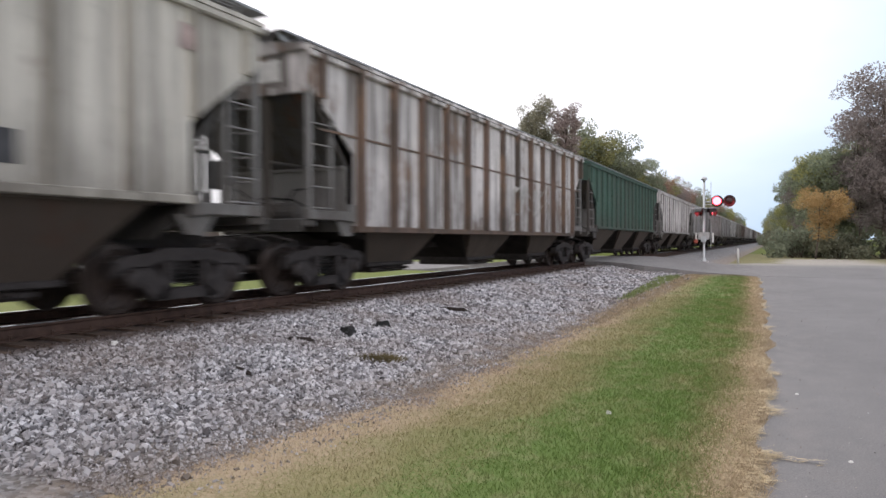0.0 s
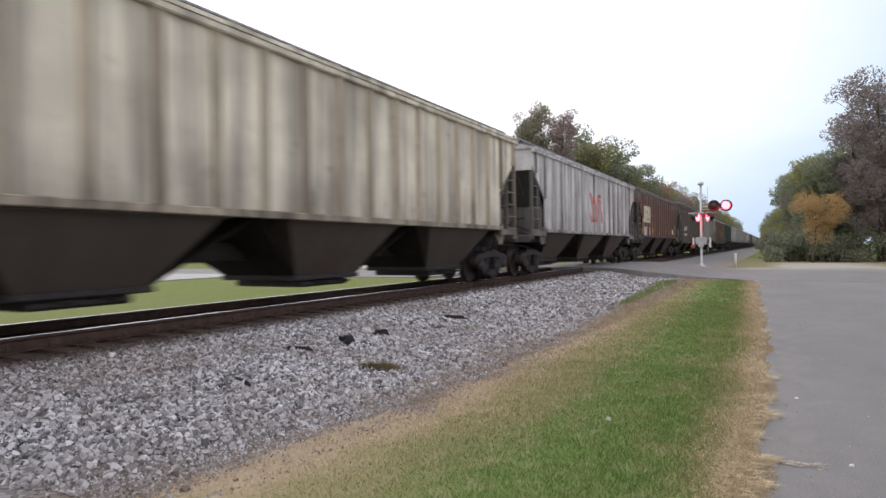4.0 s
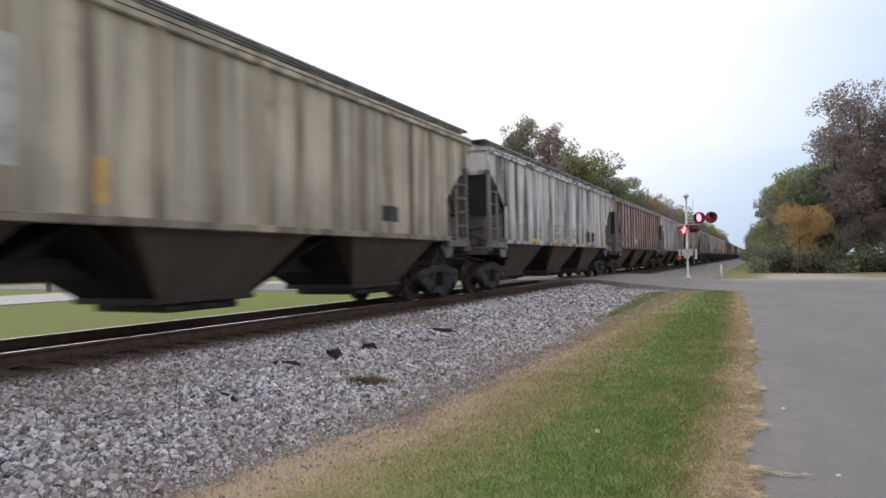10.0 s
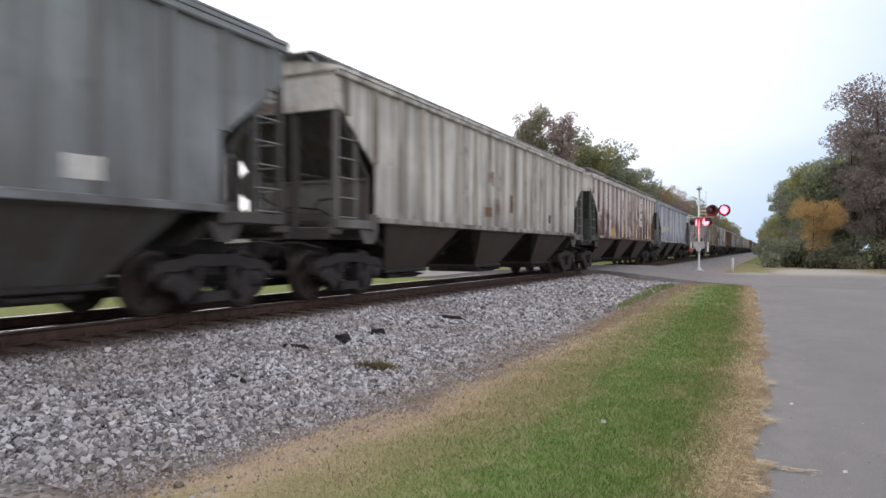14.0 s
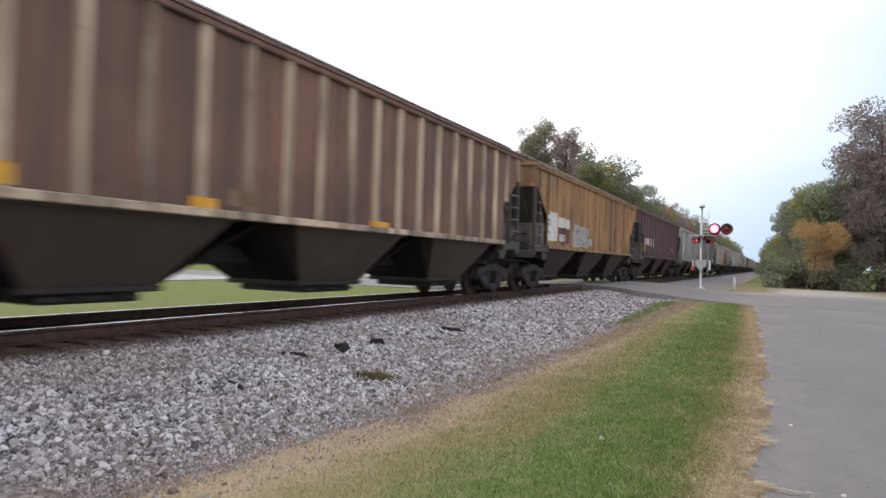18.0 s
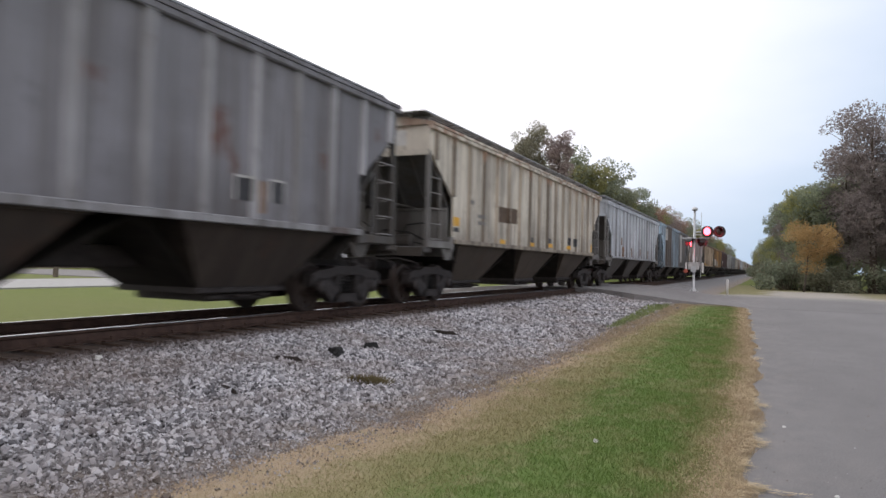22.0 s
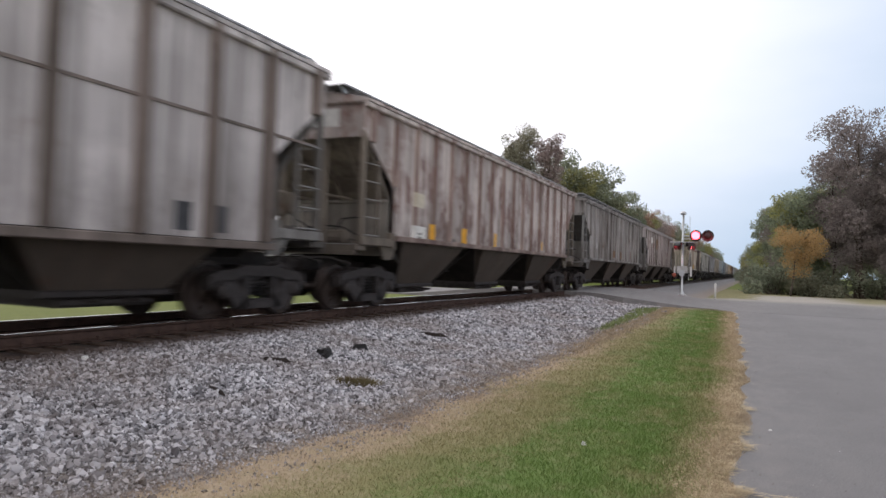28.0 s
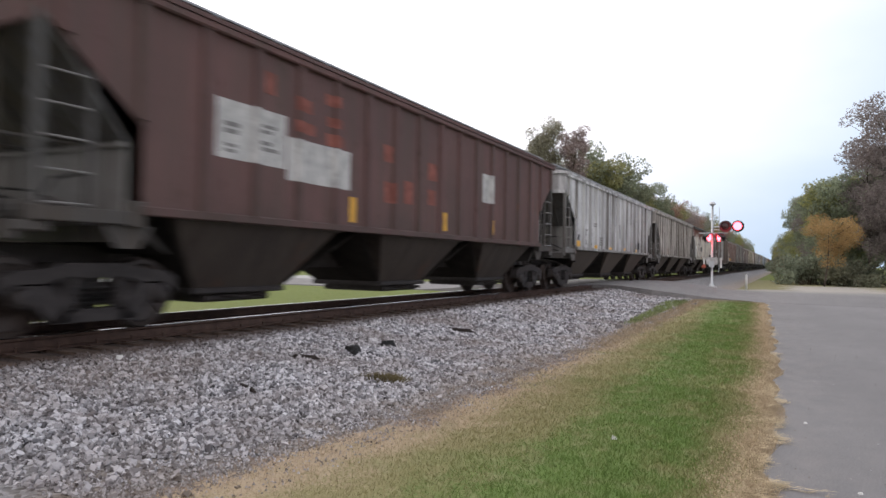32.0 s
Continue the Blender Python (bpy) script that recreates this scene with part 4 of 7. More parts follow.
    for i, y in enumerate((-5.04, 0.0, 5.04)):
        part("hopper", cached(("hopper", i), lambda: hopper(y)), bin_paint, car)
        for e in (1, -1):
            part("hopper_slope", cached(("hopper_slope", i, e), lambda: hopper_slope(y, e)), M_SOOT_SHADE, car, "sloping sheet blackened by soot and painted-in shade")
        part("discharge_gate", cached(("discharge_gate", i), lambda: discharge_gate(y)), M_STEEL, car)
    for name, mat, shape in marks:
        made = shape(st)
        for one in made if isinstance(made, list) else [made]:
            upper.append(part(name, one, mat, car))
    for ob in upper:
        ob.scale.z = tall
    return car


# brown bottom paint, darkened further: the shade below the sills is in its colour
M_BIN = weathered_paint("shaded_hopper_bottom_paint", (0.076, 0.058, 0.046), amount=0.3, grime=0.6)
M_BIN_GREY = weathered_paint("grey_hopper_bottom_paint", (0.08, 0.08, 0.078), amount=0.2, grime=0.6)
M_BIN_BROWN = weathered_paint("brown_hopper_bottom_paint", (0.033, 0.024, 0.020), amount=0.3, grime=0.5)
# near-black: soot, with the shade under the cars put into the colour too
M_SOOT_SHADE = plain("soot_and_shade_black", (0.021, 0.018, 0.016), 0.8, 0, 0.45, 3.0, 0.2)
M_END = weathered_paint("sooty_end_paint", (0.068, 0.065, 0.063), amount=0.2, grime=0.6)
M_END_TAN = weathered_paint("tan_end_paint", (0.18, 0.15, 0.12), amount=0.25, grime=0.5)
M_END_GREEN = weathered_paint("green_end_paint", (0.07, 0.088, 0.08), amount=0.2, grime=0.4)
M_END_BLUE = weathered_paint("blue_end_paint", (0.17, 0.23, 0.29), amount=0.3, grime=0.5)
M_POST = weathered_paint("dusty_grey_post_paint", (0.19, 0.185, 0.18), amount=0.2, grime=0.45)
M_PLATE = weathered_paint("dusty_grey_plate_paint", (0.19, 0.183, 0.175), amount=0.2, grime=0.5)
PLATES = {"tan_end_paint": weathered_paint("dusty_tan_plate_paint", (0.27, 0.245, 0.215), amount=0.2, grime=0.45), "green_end_paint": M_END_GREEN, "blue_end_paint": M_END_BLUE}

# ---- the cars, in the order in which they pass ----
CARS, MARKS = {}, {}
WORDS = {"posts": "deep side posts", "deep": "deep ribbed sides", "fine": "many fine ribs", "close": "close ribs", "ribbed": "ribbed sides"}


def hopper_car(k, words, style, c, ribs=None, amount=0.2, grime=0.4, where="all", rust=(0.085, 0.038, 0.026), dark=None, stencil=True, tall=1.0, blotch=1.0, bins=None, zones=()):
    """Notes the look of car k: its paint, the paint of its ribs, how much rust shows and where."""
    if sum(c) > 0.85:
        c = tuple(min(0.78, v * f) for v, f in zip(c, (1.14, 1.14, 1.17)))
    body = weathered_paint("car_paint", c, rust, amount, grime, where, blotch, zones)
    rib_paint = weathered_paint("rib_paint", ribs or tuple(0.74 * v for v in c), rust, min(0.9, amount * 1.15), min(0.9, grime * 1.25), where, blotch, zones)
    label = "%s covered hopper car with %s, on the track" % (words, WORDS[style])
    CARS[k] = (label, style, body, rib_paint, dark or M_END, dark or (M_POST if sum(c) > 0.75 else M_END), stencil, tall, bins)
    MARKS.setdefault(k, [])


def mark(k, mat, name, y0, y1, z0, z1, over=0):
    """Paint on the side of car k; over: on top of another mark."""
    def shape(st):
        n = 1 if name != "stencil" else max(1, round((z1 - z0) / 0.1))
        s, r = Shape(), random.Random(k * 31 + int(100 * (y1 + z1)))
        for i in range(n):
            # writing that stands in several lines, each of another length
            step, end = (z1 - z0) / n, y1 if n == 1 else y0 + (y1 - y0) * r.uniform(0.6, 1.0)
            line = decal(st, y0, end, z0 + i * step, z0 + (i + (1 if n == 1 else 0.62)) * step)
            s.f += [tuple(len(s.v) + v for v in f) for f in line.f]
            s.v += line.v
        if over:
            s.v = [(x + 0.004, y, z) for x, y, z in s.v]
        return s
    MARKS[k].append((name, mat, shape))


def spray(k, mat, y0, y1, z0, z1, seed, width=0.05):
    MARKS[k].append(("graffiti", mat, lambda st: scrawl(st, y0, y1, z0, z1, seed, width)))


SPEED, GAP0, PITCH = 21.899, 27.657, 19.0936
# by how much the gap before some cars differs from an even spacing
GAP_SHIFT = {0: -0.48, 1: 0.17, 2: 0.22, 3: 0.41, 4: 0.3, 5: 0.3, 6: 0.27, 7: 0.13, 8: 0.58, 9: 0.46, 10: 0.25, 11: 0.01, 12: -0.07, 13: -0.17, 14: -0.15, 15: -0.44, 16: -0.28, 17: -0.24, 18: -0.1, 19: 0.03, 20: -0.48, 21: -0.41, 22: -0.54, 23: -0.18, 24: -0.18, 25: 0.01, 26: -0.16, 27: -0.06, 28: -0.14, 29: -0.1, 30: -0.1, 31: -0.12, 32: -0.08, 33: -0.03, 34: 0.22, 35: 0.45, 36: 0.51, 37: 0.48}
BROWN, DEEP = (0.10, 0.060, 0.045), (0.055, 0.032, 0.028)
hopper_car(-18, "grey", "ribbed", (0.30, 0.29, 0.28))
hopper_car(-17, "light grey", "ribbed", (0.42, 0.41, 0.40))
hopper_car(-16, "brown", "ribbed", (0.13, 0.09, 0.075))
hopper_car(-15, "beige", "ribbed", (0.40, 0.37, 0.31))
hopper_car(-14, "grey", "ribbed", (0.33, 0.32, 0.31))
hopper_car(-13, "drab", "ribbed", (0.25, 0.22, 0.20))
hopper_car(-12, "plum", "ribbed", (0.08, 0.055, 0.06))
hopper_car(-11, "light grey", "ribbed", (0.45, 0.44, 0.43))
hopper_car(-10, "grey", "ribbed", (0.32, 0.31, 0.30))
hopper_car(-9, "pinkish grey", "ribbed", (0.36, 0.33, 0.32))
hopper_car(-8, "dark brown", "ribbed", (0.12, 0.085, 0.07))
hopper_car(-7, "drab grey", "ribbed", (0.26, 0.24, 0.22))
hopper_car(-6, "light grey", "ribbed", (0.45, 0.44, 0.43))
hopper_car(-5, "grey", "ribbed", (0.33, 0.32, 0.32))
hopper_car(-4, "pinkish grey", "ribbed", (0.38, 0.345, 0.335))
hopper_car(-3, "grey", "ribbed", (0.36, 0.35, 0.35))
hopper_car(-2, "light grey", "ribbed", (0.50, 0.48, 0.47))
hopper_car(-1, "dark green", "ribbed", (0.040, 0.088, 0.066), amount=0.08, grime=0.25)
hopper_car(0, "stained white", "posts", (0.50, 0.475, 0.455), (0.13, 0.085, 0.065), 0.5, 0.65, rust=(0.13, 0.085, 0.06))
hopper_car(1, "beige-grey", "ribbed", (0.43, 0.41, 0.36), (0.33, 0.31, 0.27), 0.16, 0.35)
hopper_car(2, "dark brown", "deep", (0.135, 0.108, 0.095), (0.10, 0.08, 0.072), 0.15, 0.35, stencil=False, tall=1.02, bins=M_BIN_BROWN)
hopper_car(3, "rust-red", "ribbed", (0.150, 0.066, 0.050), (0.105, 0.052, 0.043), 0.5, 0.5, "top", (0.115, 0.098, 0.097), bins=M_BIN_BROWN)
hopper_car(4, "light grey", "ribbed", (0.47, 0.455, 0.445), None, 0.25, 0.45)
hopper_car(5, "cream-coloured", "ribbed", (0.56, 0.50, 0.40), (0.40, 0.34, 0.26), 0.2, 0.4, dark=M_END_TAN)
hopper_car(6, "mauve-grey", "ribbed", (0.46, 0.445, 0.455), (0.38, 0.365, 0.37), 0.2, 0.35)
hopper_car(7, "steel-grey", "ribbed", (0.41, 0.42, 0.435), (0.26, 0.255, 0.255), 0.2, 0.4, "low", (0.14, 0.095, 0.07), tall=1.02)
hopper_car(8, "streaky brown-grey", "ribbed", (0.37, 0.345, 0.32), (0.33, 0.31, 0.29), 0.25, 0.7)
hopper_car(9, "light grey", "ribbed", (0.44, 0.44, 0.445), (0.34, 0.34, 0.345), 0.12, 0.4)
hopper_car(10, "grey, rust-streaked", "ribbed", (0.33, 0.285, 0.26), (0.17, 0.095, 0.07), 0.5, 0.6)
hopper_car(11, "dirty light grey", "ribbed", (0.50, 0.495, 0.49), (0.50, 0.495, 0.49), 0.1, 0.7)
hopper_car(12, "olive-tan", "ribbed", (0.37, 0.335, 0.255), (0.30, 0.265, 0.20), 0.18, 0.4)
hopper_car(13, "pale grey, red-lettered", "ribbed", (0.50, 0.485, 0.485), (0.42, 0.405, 0.40), 0.18, 0.35)
hopper_car(14, "pale blue-grey", "fine", (0.34, 0.375, 0.425), (0.42, 0.45, 0.50), 0.14, 0.35, bins=M_BIN_GREY)
hopper_car(15, "off-white, rust-blotched", "ribbed", (0.52, 0.49, 0.46), (0.34, 0.285, 0.255), 0.42, 0.3, "low", (0.105, 0.066, 0.056), dark=M_END_GREEN)
hopper_car(16, "beige-white", "ribbed", (0.47, 0.445, 0.40), (0.38, 0.35, 0.31), 0.28, 0.4)
hopper_car(17, "slate-grey", "ribbed", (0.225, 0.24, 0.25), (0.20, 0.21, 0.22), 0.06, 0.25, bins=M_BIN_GREY)
hopper_car(18, "light grey", "fine", (0.42, 0.42, 0.41))
hopper_car(19, "dark plum", "ribbed", (0.092, 0.055, 0.058), (0.08, 0.05, 0.053), 0.08, 0.25, bins=M_BIN_BROWN)
hopper_car(20, "mustard-brown", "ribbed", (0.30, 0.165, 0.072), (0.38, 0.225, 0.10), 0.15, 0.45, bins=M_BIN_BROWN)
hopper_car(21, "dark brown, cream-ribbed", "close", (0.175, 0.092, 0.068), (0.55, 0.44, 0.33), 0.25, 0.45, dark=M_END)
hopper_car(22, "pale pinkish grey", "ribbed", (0.45, 0.425, 0.42), (0.41, 0.385, 0.38), 0.32, 0.45, rust=(0.20, 0.115, 0.095))
hopper_car(23, "sky-blue, brown-patched", "posts", (0.34, 0.45, 0.55), (0.24, 0.30, 0.36), 0.12, 0.3, rust=(0.10, 0.075, 0.06), dark=M_END_BLUE, bins=M_BIN_GREY, tall=1.025, zones=((-6.91, -2.74, (0.085, 0.068, 0.058), 0.95), (2.35, 9.0, (0.11, 0.095, 0.085), 0.85)))
hopper_car(24, "blue-grey, rust-stained", "ribbed", (0.42, 0.445, 0.475), (0.35, 0.37, 0.395), 0.1, 0.3, bins=M_BIN_GREY)
hopper_car(25, "cream-beige", "ribbed", (0.47, 0.43, 0.36), (0.37, 0.32, 0.26), 0.3, 0.4, "top", (0.23, 0.15, 0.11))
hopper_car(26, "blue-grey, pale-ribbed", "ribbed", (0.185, 0.182, 0.20), (0.35, 0.35, 0.37), 0.24, 0.35, bins=M_BIN_BROWN, stencil=False)
hopper_car(27, "light grey, graffiti-sprayed", "ribbed", (0.43, 0.42, 0.395), (0.38, 0.37, 0.35), 0.1, 0.5, bins=M_BIN_GREY)
hopper_car(28, "cream-white, rust-streaked", "ribbed", (0.70, 0.65, 0.57), (0.62, 0.55, 0.47), 0.42, 0.22, "top", (0.13, 0.07, 0.055), dark=M_END_TAN, zones=((0.81, 5.52, (0.034, 0.019, 0.019), 0.97), (-7.6, -4.75, (0.15, 0.09, 0.07), 0.6)))
hopper_car(29, "cream, black-dripped", "ribbed", (0.47, 0.43, 0.345), (0.40, 0.36, 0.28), 0.3, 0.4, "drips", (0.09, 0.07, 0.06), dark=M_END_TAN)
hopper_car(30, "rosy grey", "ribbed", (0.38, 0.34, 0.33), (0.27, 0.225, 0.215), 0.35, 0.5)
hopper_car(31, "sooty grey", "ribbed", (0.285, 0.265, 0.255), (0.25, 0.235, 0.225), 0.25, 0.7)
hopper_car(32, "rust-mottled", "ribbed", (0.42, 0.365, 0.335), (0.28, 0.21, 0.185), 0.62, 0.3, "all", (0.13, 0.082, 0.072), dark=M_END_TAN, blotch=1.5)
hopper_car(33, "drab beige", "posts", (0.44, 0.405, 0.39), (0.17, 0.135, 0.12), 0.25, 0.4, rust=(0.15, 0.115, 0.095), tall=1.035)
hopper_car(34, "white, rust-topped", "ribbed", (0.68, 0.65, 0.59), (0.58, 0.54, 0.48), 0.8, 0.2, "top", (0.105, 0.05, 0.04))
hopper_car(35, "drab grey", "close", (0.35, 0.325, 0.295), (0.31, 0.285, 0.26), 0.25, 0.55)
hopper_car(36, "off-white", "ribbed", (0.46, 0.455, 0.45), (0.40, 0.395, 0.39), 0.1, 0.45)
hopper_car(37, "maroon", "ribbed", (0.105, 0.054, 0.050), (0.09, 0.048, 0.045), 0.2, 0.3, bins=M_BIN_BROWN, stencil=False)
hopper_car(38, "grey", "ribbed", (0.33, 0.32, 0.31))
hopper_car(39, "light grey", "ribbed", (0.45, 0.44, 0.43))

# paint, stencils and reflectors on the cars' sides: car, material, name, from and to along it, from and to in height
mark(1, M_DARKPATCH, "repaint_patch", -7.16, -6.70, 2.32, 2.77)
mark(1, M_DARKLET, "stencil", -6.09, -5.60, 2.54, 2.64)
mark(1, M_DARKLET, "stencil", -5.47, -4.88, 2.60, 2.74)
mark(1, M_DARKLET, "stencil", -6.13, -5.60, 2.31, 2.44)
mark(1, M_DARKLET, "stencil", -5.47, -4.88, 2.36, 2.52)
mark(1, M_YELLOW, "reflector", -7.40, -7.21, 1.58, 1.91)
mark(1, M_DARKPATCH, "repaint_patch", 4.64, 5.13, 1.76, 2.12)
mark(2, M_YELLOW, "reflector", -6.96, -6.80, 1.56, 2.16)
mark(2, M_YELLOW, "reflector", -3.84, -3.60, 1.56, 1.72)
mark(2, M_PALE, "pale_panel", -5.64, -5.00, 2.15, 2.50)
mark(2, M_PALE, "pale_panel", -4.82, -4.00, 2.23, 2.56)
mark(2, M_PALE, "pale_panel", -5.77, -5.24, 1.74, 1.93)
mark(2, M_PALE, "pale_panel", -4.74, -4.00, 1.75, 1.94)
mark(2, M_PALE, "pale_panel", -1.82, -1.27, 1.56, 1.97)
mark(2, M_PALE, "white_panel", 3.74, 4.08, 3.48, 3.72)
mark(2, M_PALE, "white_panel", 3.74, 4.08, 3.12, 3.39)
mark(2, M_PALE, "white_panel", 3.74, 4.08, 2.74, 3.03)
mark(2, M_PALE, "white_panel", 3.74, 4.08, 2.30, 2.62)
mark(2, M_PALE, "white_panel", 3.74, 4.08, 1.99, 2.21)
mark(3, M_CREAM, "cream_panel", -7.13, -4.59, 2.38, 3.38)
mark(3, M_DARKLET, "stencil", -6.14, -5.67, 2.95, 3.10, 1)
mark(3, M_DARKLET, "stencil", -5.49, -4.94, 2.91, 3.06, 1)
mark(3, M_DARKLET, "stencil", -6.09, -5.74, 2.52, 2.70, 1)
mark(3, M_DARKLET, "stencil", -5.63, -4.96, 2.52, 2.71, 1)
mark(3, M_YELLOW, "reflector", -4.47, -4.20, 2.74, 3.13, 1)
mark(3, M_PALE, "pale_panel", -6.93, -6.31, 1.59, 2.11)
mark(3, M_PALE, "pale_panel", -5.50, -4.75, 1.61, 2.09)
mark(3, M_YELLOW, "reflector", -7.72, -7.54, 1.66, 2.55)
mark(3, M_YELLOW, "reflector", -3.80, -3.63, 1.63, 2.12)
mark(3, M_YELLOW, "reflector", -1.48, -1.27, 1.64, 2.08)
mark(3, M_YELLOW, "reflector", 1.85, 2.07, 1.70, 2.12)
mark(3, M_YELLOW, "reflector", 3.93, 4.13, 1.67, 2.09)
mark(3, M_YELLOW, "reflector", 6.43, 6.59, 1.78, 2.50)
mark(3, M_WHITE, "white_panel", 5.38, 5.79, 1.77, 2.13)
mark(6, M_DARKPATCH, "repaint_patch", 4.16, 4.56, 1.66, 2.18)
mark(6, M_DARKPATCH, "repaint_patch", 5.01, 5.47, 1.60, 2.16)
mark(6, M_WHITE, "white_panel", -5.96, -5.35, 2.22, 2.54)
mark(6, M_PALE, "pale_panel", -3.63, -2.70, 2.22, 2.65)
mark(6, M_RUSTSTAIN, "rust_stain", -7.05, -6.70, 1.74, 2.60)
mark(8, M_DARKPATCH, "repaint_patch", 3.73, 4.17, 1.71, 2.06)
mark(8, M_DARKPATCH, "repaint_patch", 4.50, 4.93, 1.70, 2.06)
mark(8, M_PALE, "pale_panel", -5.90, -5.58, 1.74, 2.01)
mark(8, M_RUSTSTAIN, "rust_stain", -5.86, -5.58, 1.59, 1.71)
mark(8, M_RUSTSTAIN, "rust_stain", -4.38, -3.98, 1.61, 1.76)
mark(9, M_DARKPATCH, "repaint_patch", 3.92, 4.34, 1.83, 2.19)
mark(9, M_DARKPATCH, "repaint_patch", 4.71, 5.09, 1.83, 2.19)
mark(9, M_RUSTSTAIN, "rust_stain", 3.52, 3.81, 1.70, 2.12)
mark(9, M_RUSTSTAIN, "rust_stain", 0.83, 1.12, 1.66, 2.04)
mark(9, M_DARKLET, "stencil", 1.24, 1.59, 2.11, 2.19)
mark(9, M_DARKLET, "stencil", 1.24, 1.58, 1.97, 2.05)
mark(10, M_PALE, "pale_panel", -3.53, -2.97, 1.76, 2.06)
mark(10, M_PALE, "pale_panel", -2.62, -2.07, 1.80, 2.08)
mark(10, M_DARKLET, "stencil", -6.59, -6.16, 1.87, 2.25)
mark(10, M_DARKLET, "stencil", -6.01, -5.55, 1.84, 2.26)
mark(11, M_DARKPATCH, "repaint_patch", 3.30, 3.96, 1.70, 2.15)
mark(11, M_DARKPATCH, "repaint_patch", 4.21, 4.80, 1.73, 2.15)
mark(11, M_DARKLET, "stencil", -6.41, -5.99, 2.23, 2.40)
mark(11, M_DARKLET, "stencil", -6.42, -6.00, 1.96, 2.16)
mark(11, M_DARKLET, "stencil", -5.73, -5.31, 2.20, 2.39)
mark(11, M_DARKLET, "stencil", -4.07, -3.58, 1.89, 2.07)
mark(11, M_DARKLET, "stencil", -4.08, -3.58, 1.66, 1.84)
mark(11, M_DARKLET, "stencil", -3.03, -2.60, 2.17, 2.37)
mark(11, M_DARKLET, "stencil", -3.05, -2.62, 1.75, 2.06)
mark(11, M_DARKLET, "stencil", -1.99, -1.49, 2.02, 2.30)
mark(11, M_DARKLET, "stencil", -2.01, -1.51, 1.71, 1.92)
mark(11, M_DARKLET, "stencil", -0.79, -0.21, 1.76, 2.31)
mark(11, M_DARKLET, "stencil", 0.62, 1.22, 1.78, 2.25)
mark(11, M_YELLOW, "reflector", -4.97, -4.43, 1.56, 1.67)
mark(11, M_YELLOW, "reflector", -2.33, -1.69, 1.56, 1.67)
mark(11, M_YELLOW, "reflector", 0.52, 1.10, 1.56, 1.68)
mark(11, M_YELLOW, "reflector", 3.40, 3.94, 1.56, 1.66)
mark(11, M_YELLOW, "reflector", 7.09, 7.34, 1.58, 2.09)
mark(12, M_PALE, "white_panel", -7.40, -6.95, 2.05, 2.68)
mark(12, M_PALE, "white_panel", -6.31, -5.85, 1.93, 3.37)
mark(12, M_PALE, "white_panel", -5.70, -5.10, 1.96, 3.30)
mark(12, M_PALE, "white_panel", -4.95, -4.30, 2.04, 3.33)
mark(12, M_PALE, "white_panel", -4.13, -3.39, 2.03, 3.41)
mark(12, M_DARKLET, "stencil", -6.28, -6.01, 2.73, 2.98, 1)
mark(12, M_DARKLET, "stencil", -5.61, -5.20, 2.80, 3.06, 1)
mark(12, M_DARKLET, "stencil", -6.29, -5.89, 2.36, 2.53, 1)
mark(12, M_DARKLET, "stencil", -5.66, -5.15, 2.38, 2.56, 1)
mark(12, M_YELLOW, "reflector", -7.38, -7.22, 1.71, 2.57)
mark(12, M_YELLOW, "reflector", -4.98, -4.75, 1.67, 1.94)
mark(12, M_YELLOW, "reflector", -2.46, -2.29, 1.71, 2.27)
mark(12, M_DARKPATCH, "repaint_patch", 4.21, 4.89, 1.81, 2.14)
mark(13, M_PINKLET, "letter_bar", -4.80, -4.51, 3.35, 3.66)
mark(13, M_PINKLET, "letter_bar", -4.13, -3.72, 3.40, 3.69)
mark(13, M_PINKLET, "letter_bar", -3.28, -2.81, 3.46, 3.80)
mark(13, M_PINKLET, "letter_bar", -2.25, -1.78, 3.38, 3.80)
mark(13, M_PINKLET, "letter_bar", -1.35, -0.85, 3.41, 3.82)
mark(13, M_PINKLET, "letter_bar", -0.28, 0.18, 3.41, 3.84)
mark(13, M_PINKLET, "letter_bar", 0.63, 1.11, 3.30, 3.76)
mark(13, M_PINKLET, "letter_bar", 1.65, 2.10, 3.30, 3.75)
mark(13, M_PINKLET, "letter_bar", 2.42, 2.91, 3.26, 3.75)
mark(13, M_PINKLET, "letter_bar", 3.32, 3.86, 3.30, 3.80)
mark(13, M_PINKLET, "letter_bar", -4.74, -4.47, 2.82, 3.11)
mark(13, M_PINKLET, "letter_bar", -3.93, -3.58, 2.79, 3.06)
mark(13, M_PINKLET, "letter_bar", -3.01, -2.72, 2.85, 3.11)
mark(13, M_PINKLET, "letter_bar", -1.27, -0.96, 2.85, 3.09)
mark(13, M_PINKLET, "letter_bar", 0.42, 0.81, 2.87, 3.13)
mark(13, M_PINKLET, "letter_bar", 1.64, 1.95, 2.73, 3.00)
mark(13, M_PINKLET, "letter_bar", 2.55, 2.94, 2.74, 3.01)
mark(13, M_PINKLET, "letter_bar", 3.30, 3.73, 2.77, 3.02)
mark(13, M_PALE, "white_panel", -7.00, -6.45, 2.29, 2.75)
mark(13, M_RUSTSTAIN, "rust_stain", -7.40, -7.20, 1.71, 2.58)
mark(13, M_DARKPATCH, "repaint_patch", 4.20, 4.55, 1.92, 2.18)
mark(13, M_DARKPATCH, "repaint_patch", 4.97, 5.35, 1.90, 2.18)
mark(14, M_RUSTPATCH, "primer_patch", -5.36, -4.89, 1.69, 4.00)
mark(14, M_CREAM, "cream_panel", -6.60, -6.19, 2.17, 2.56)
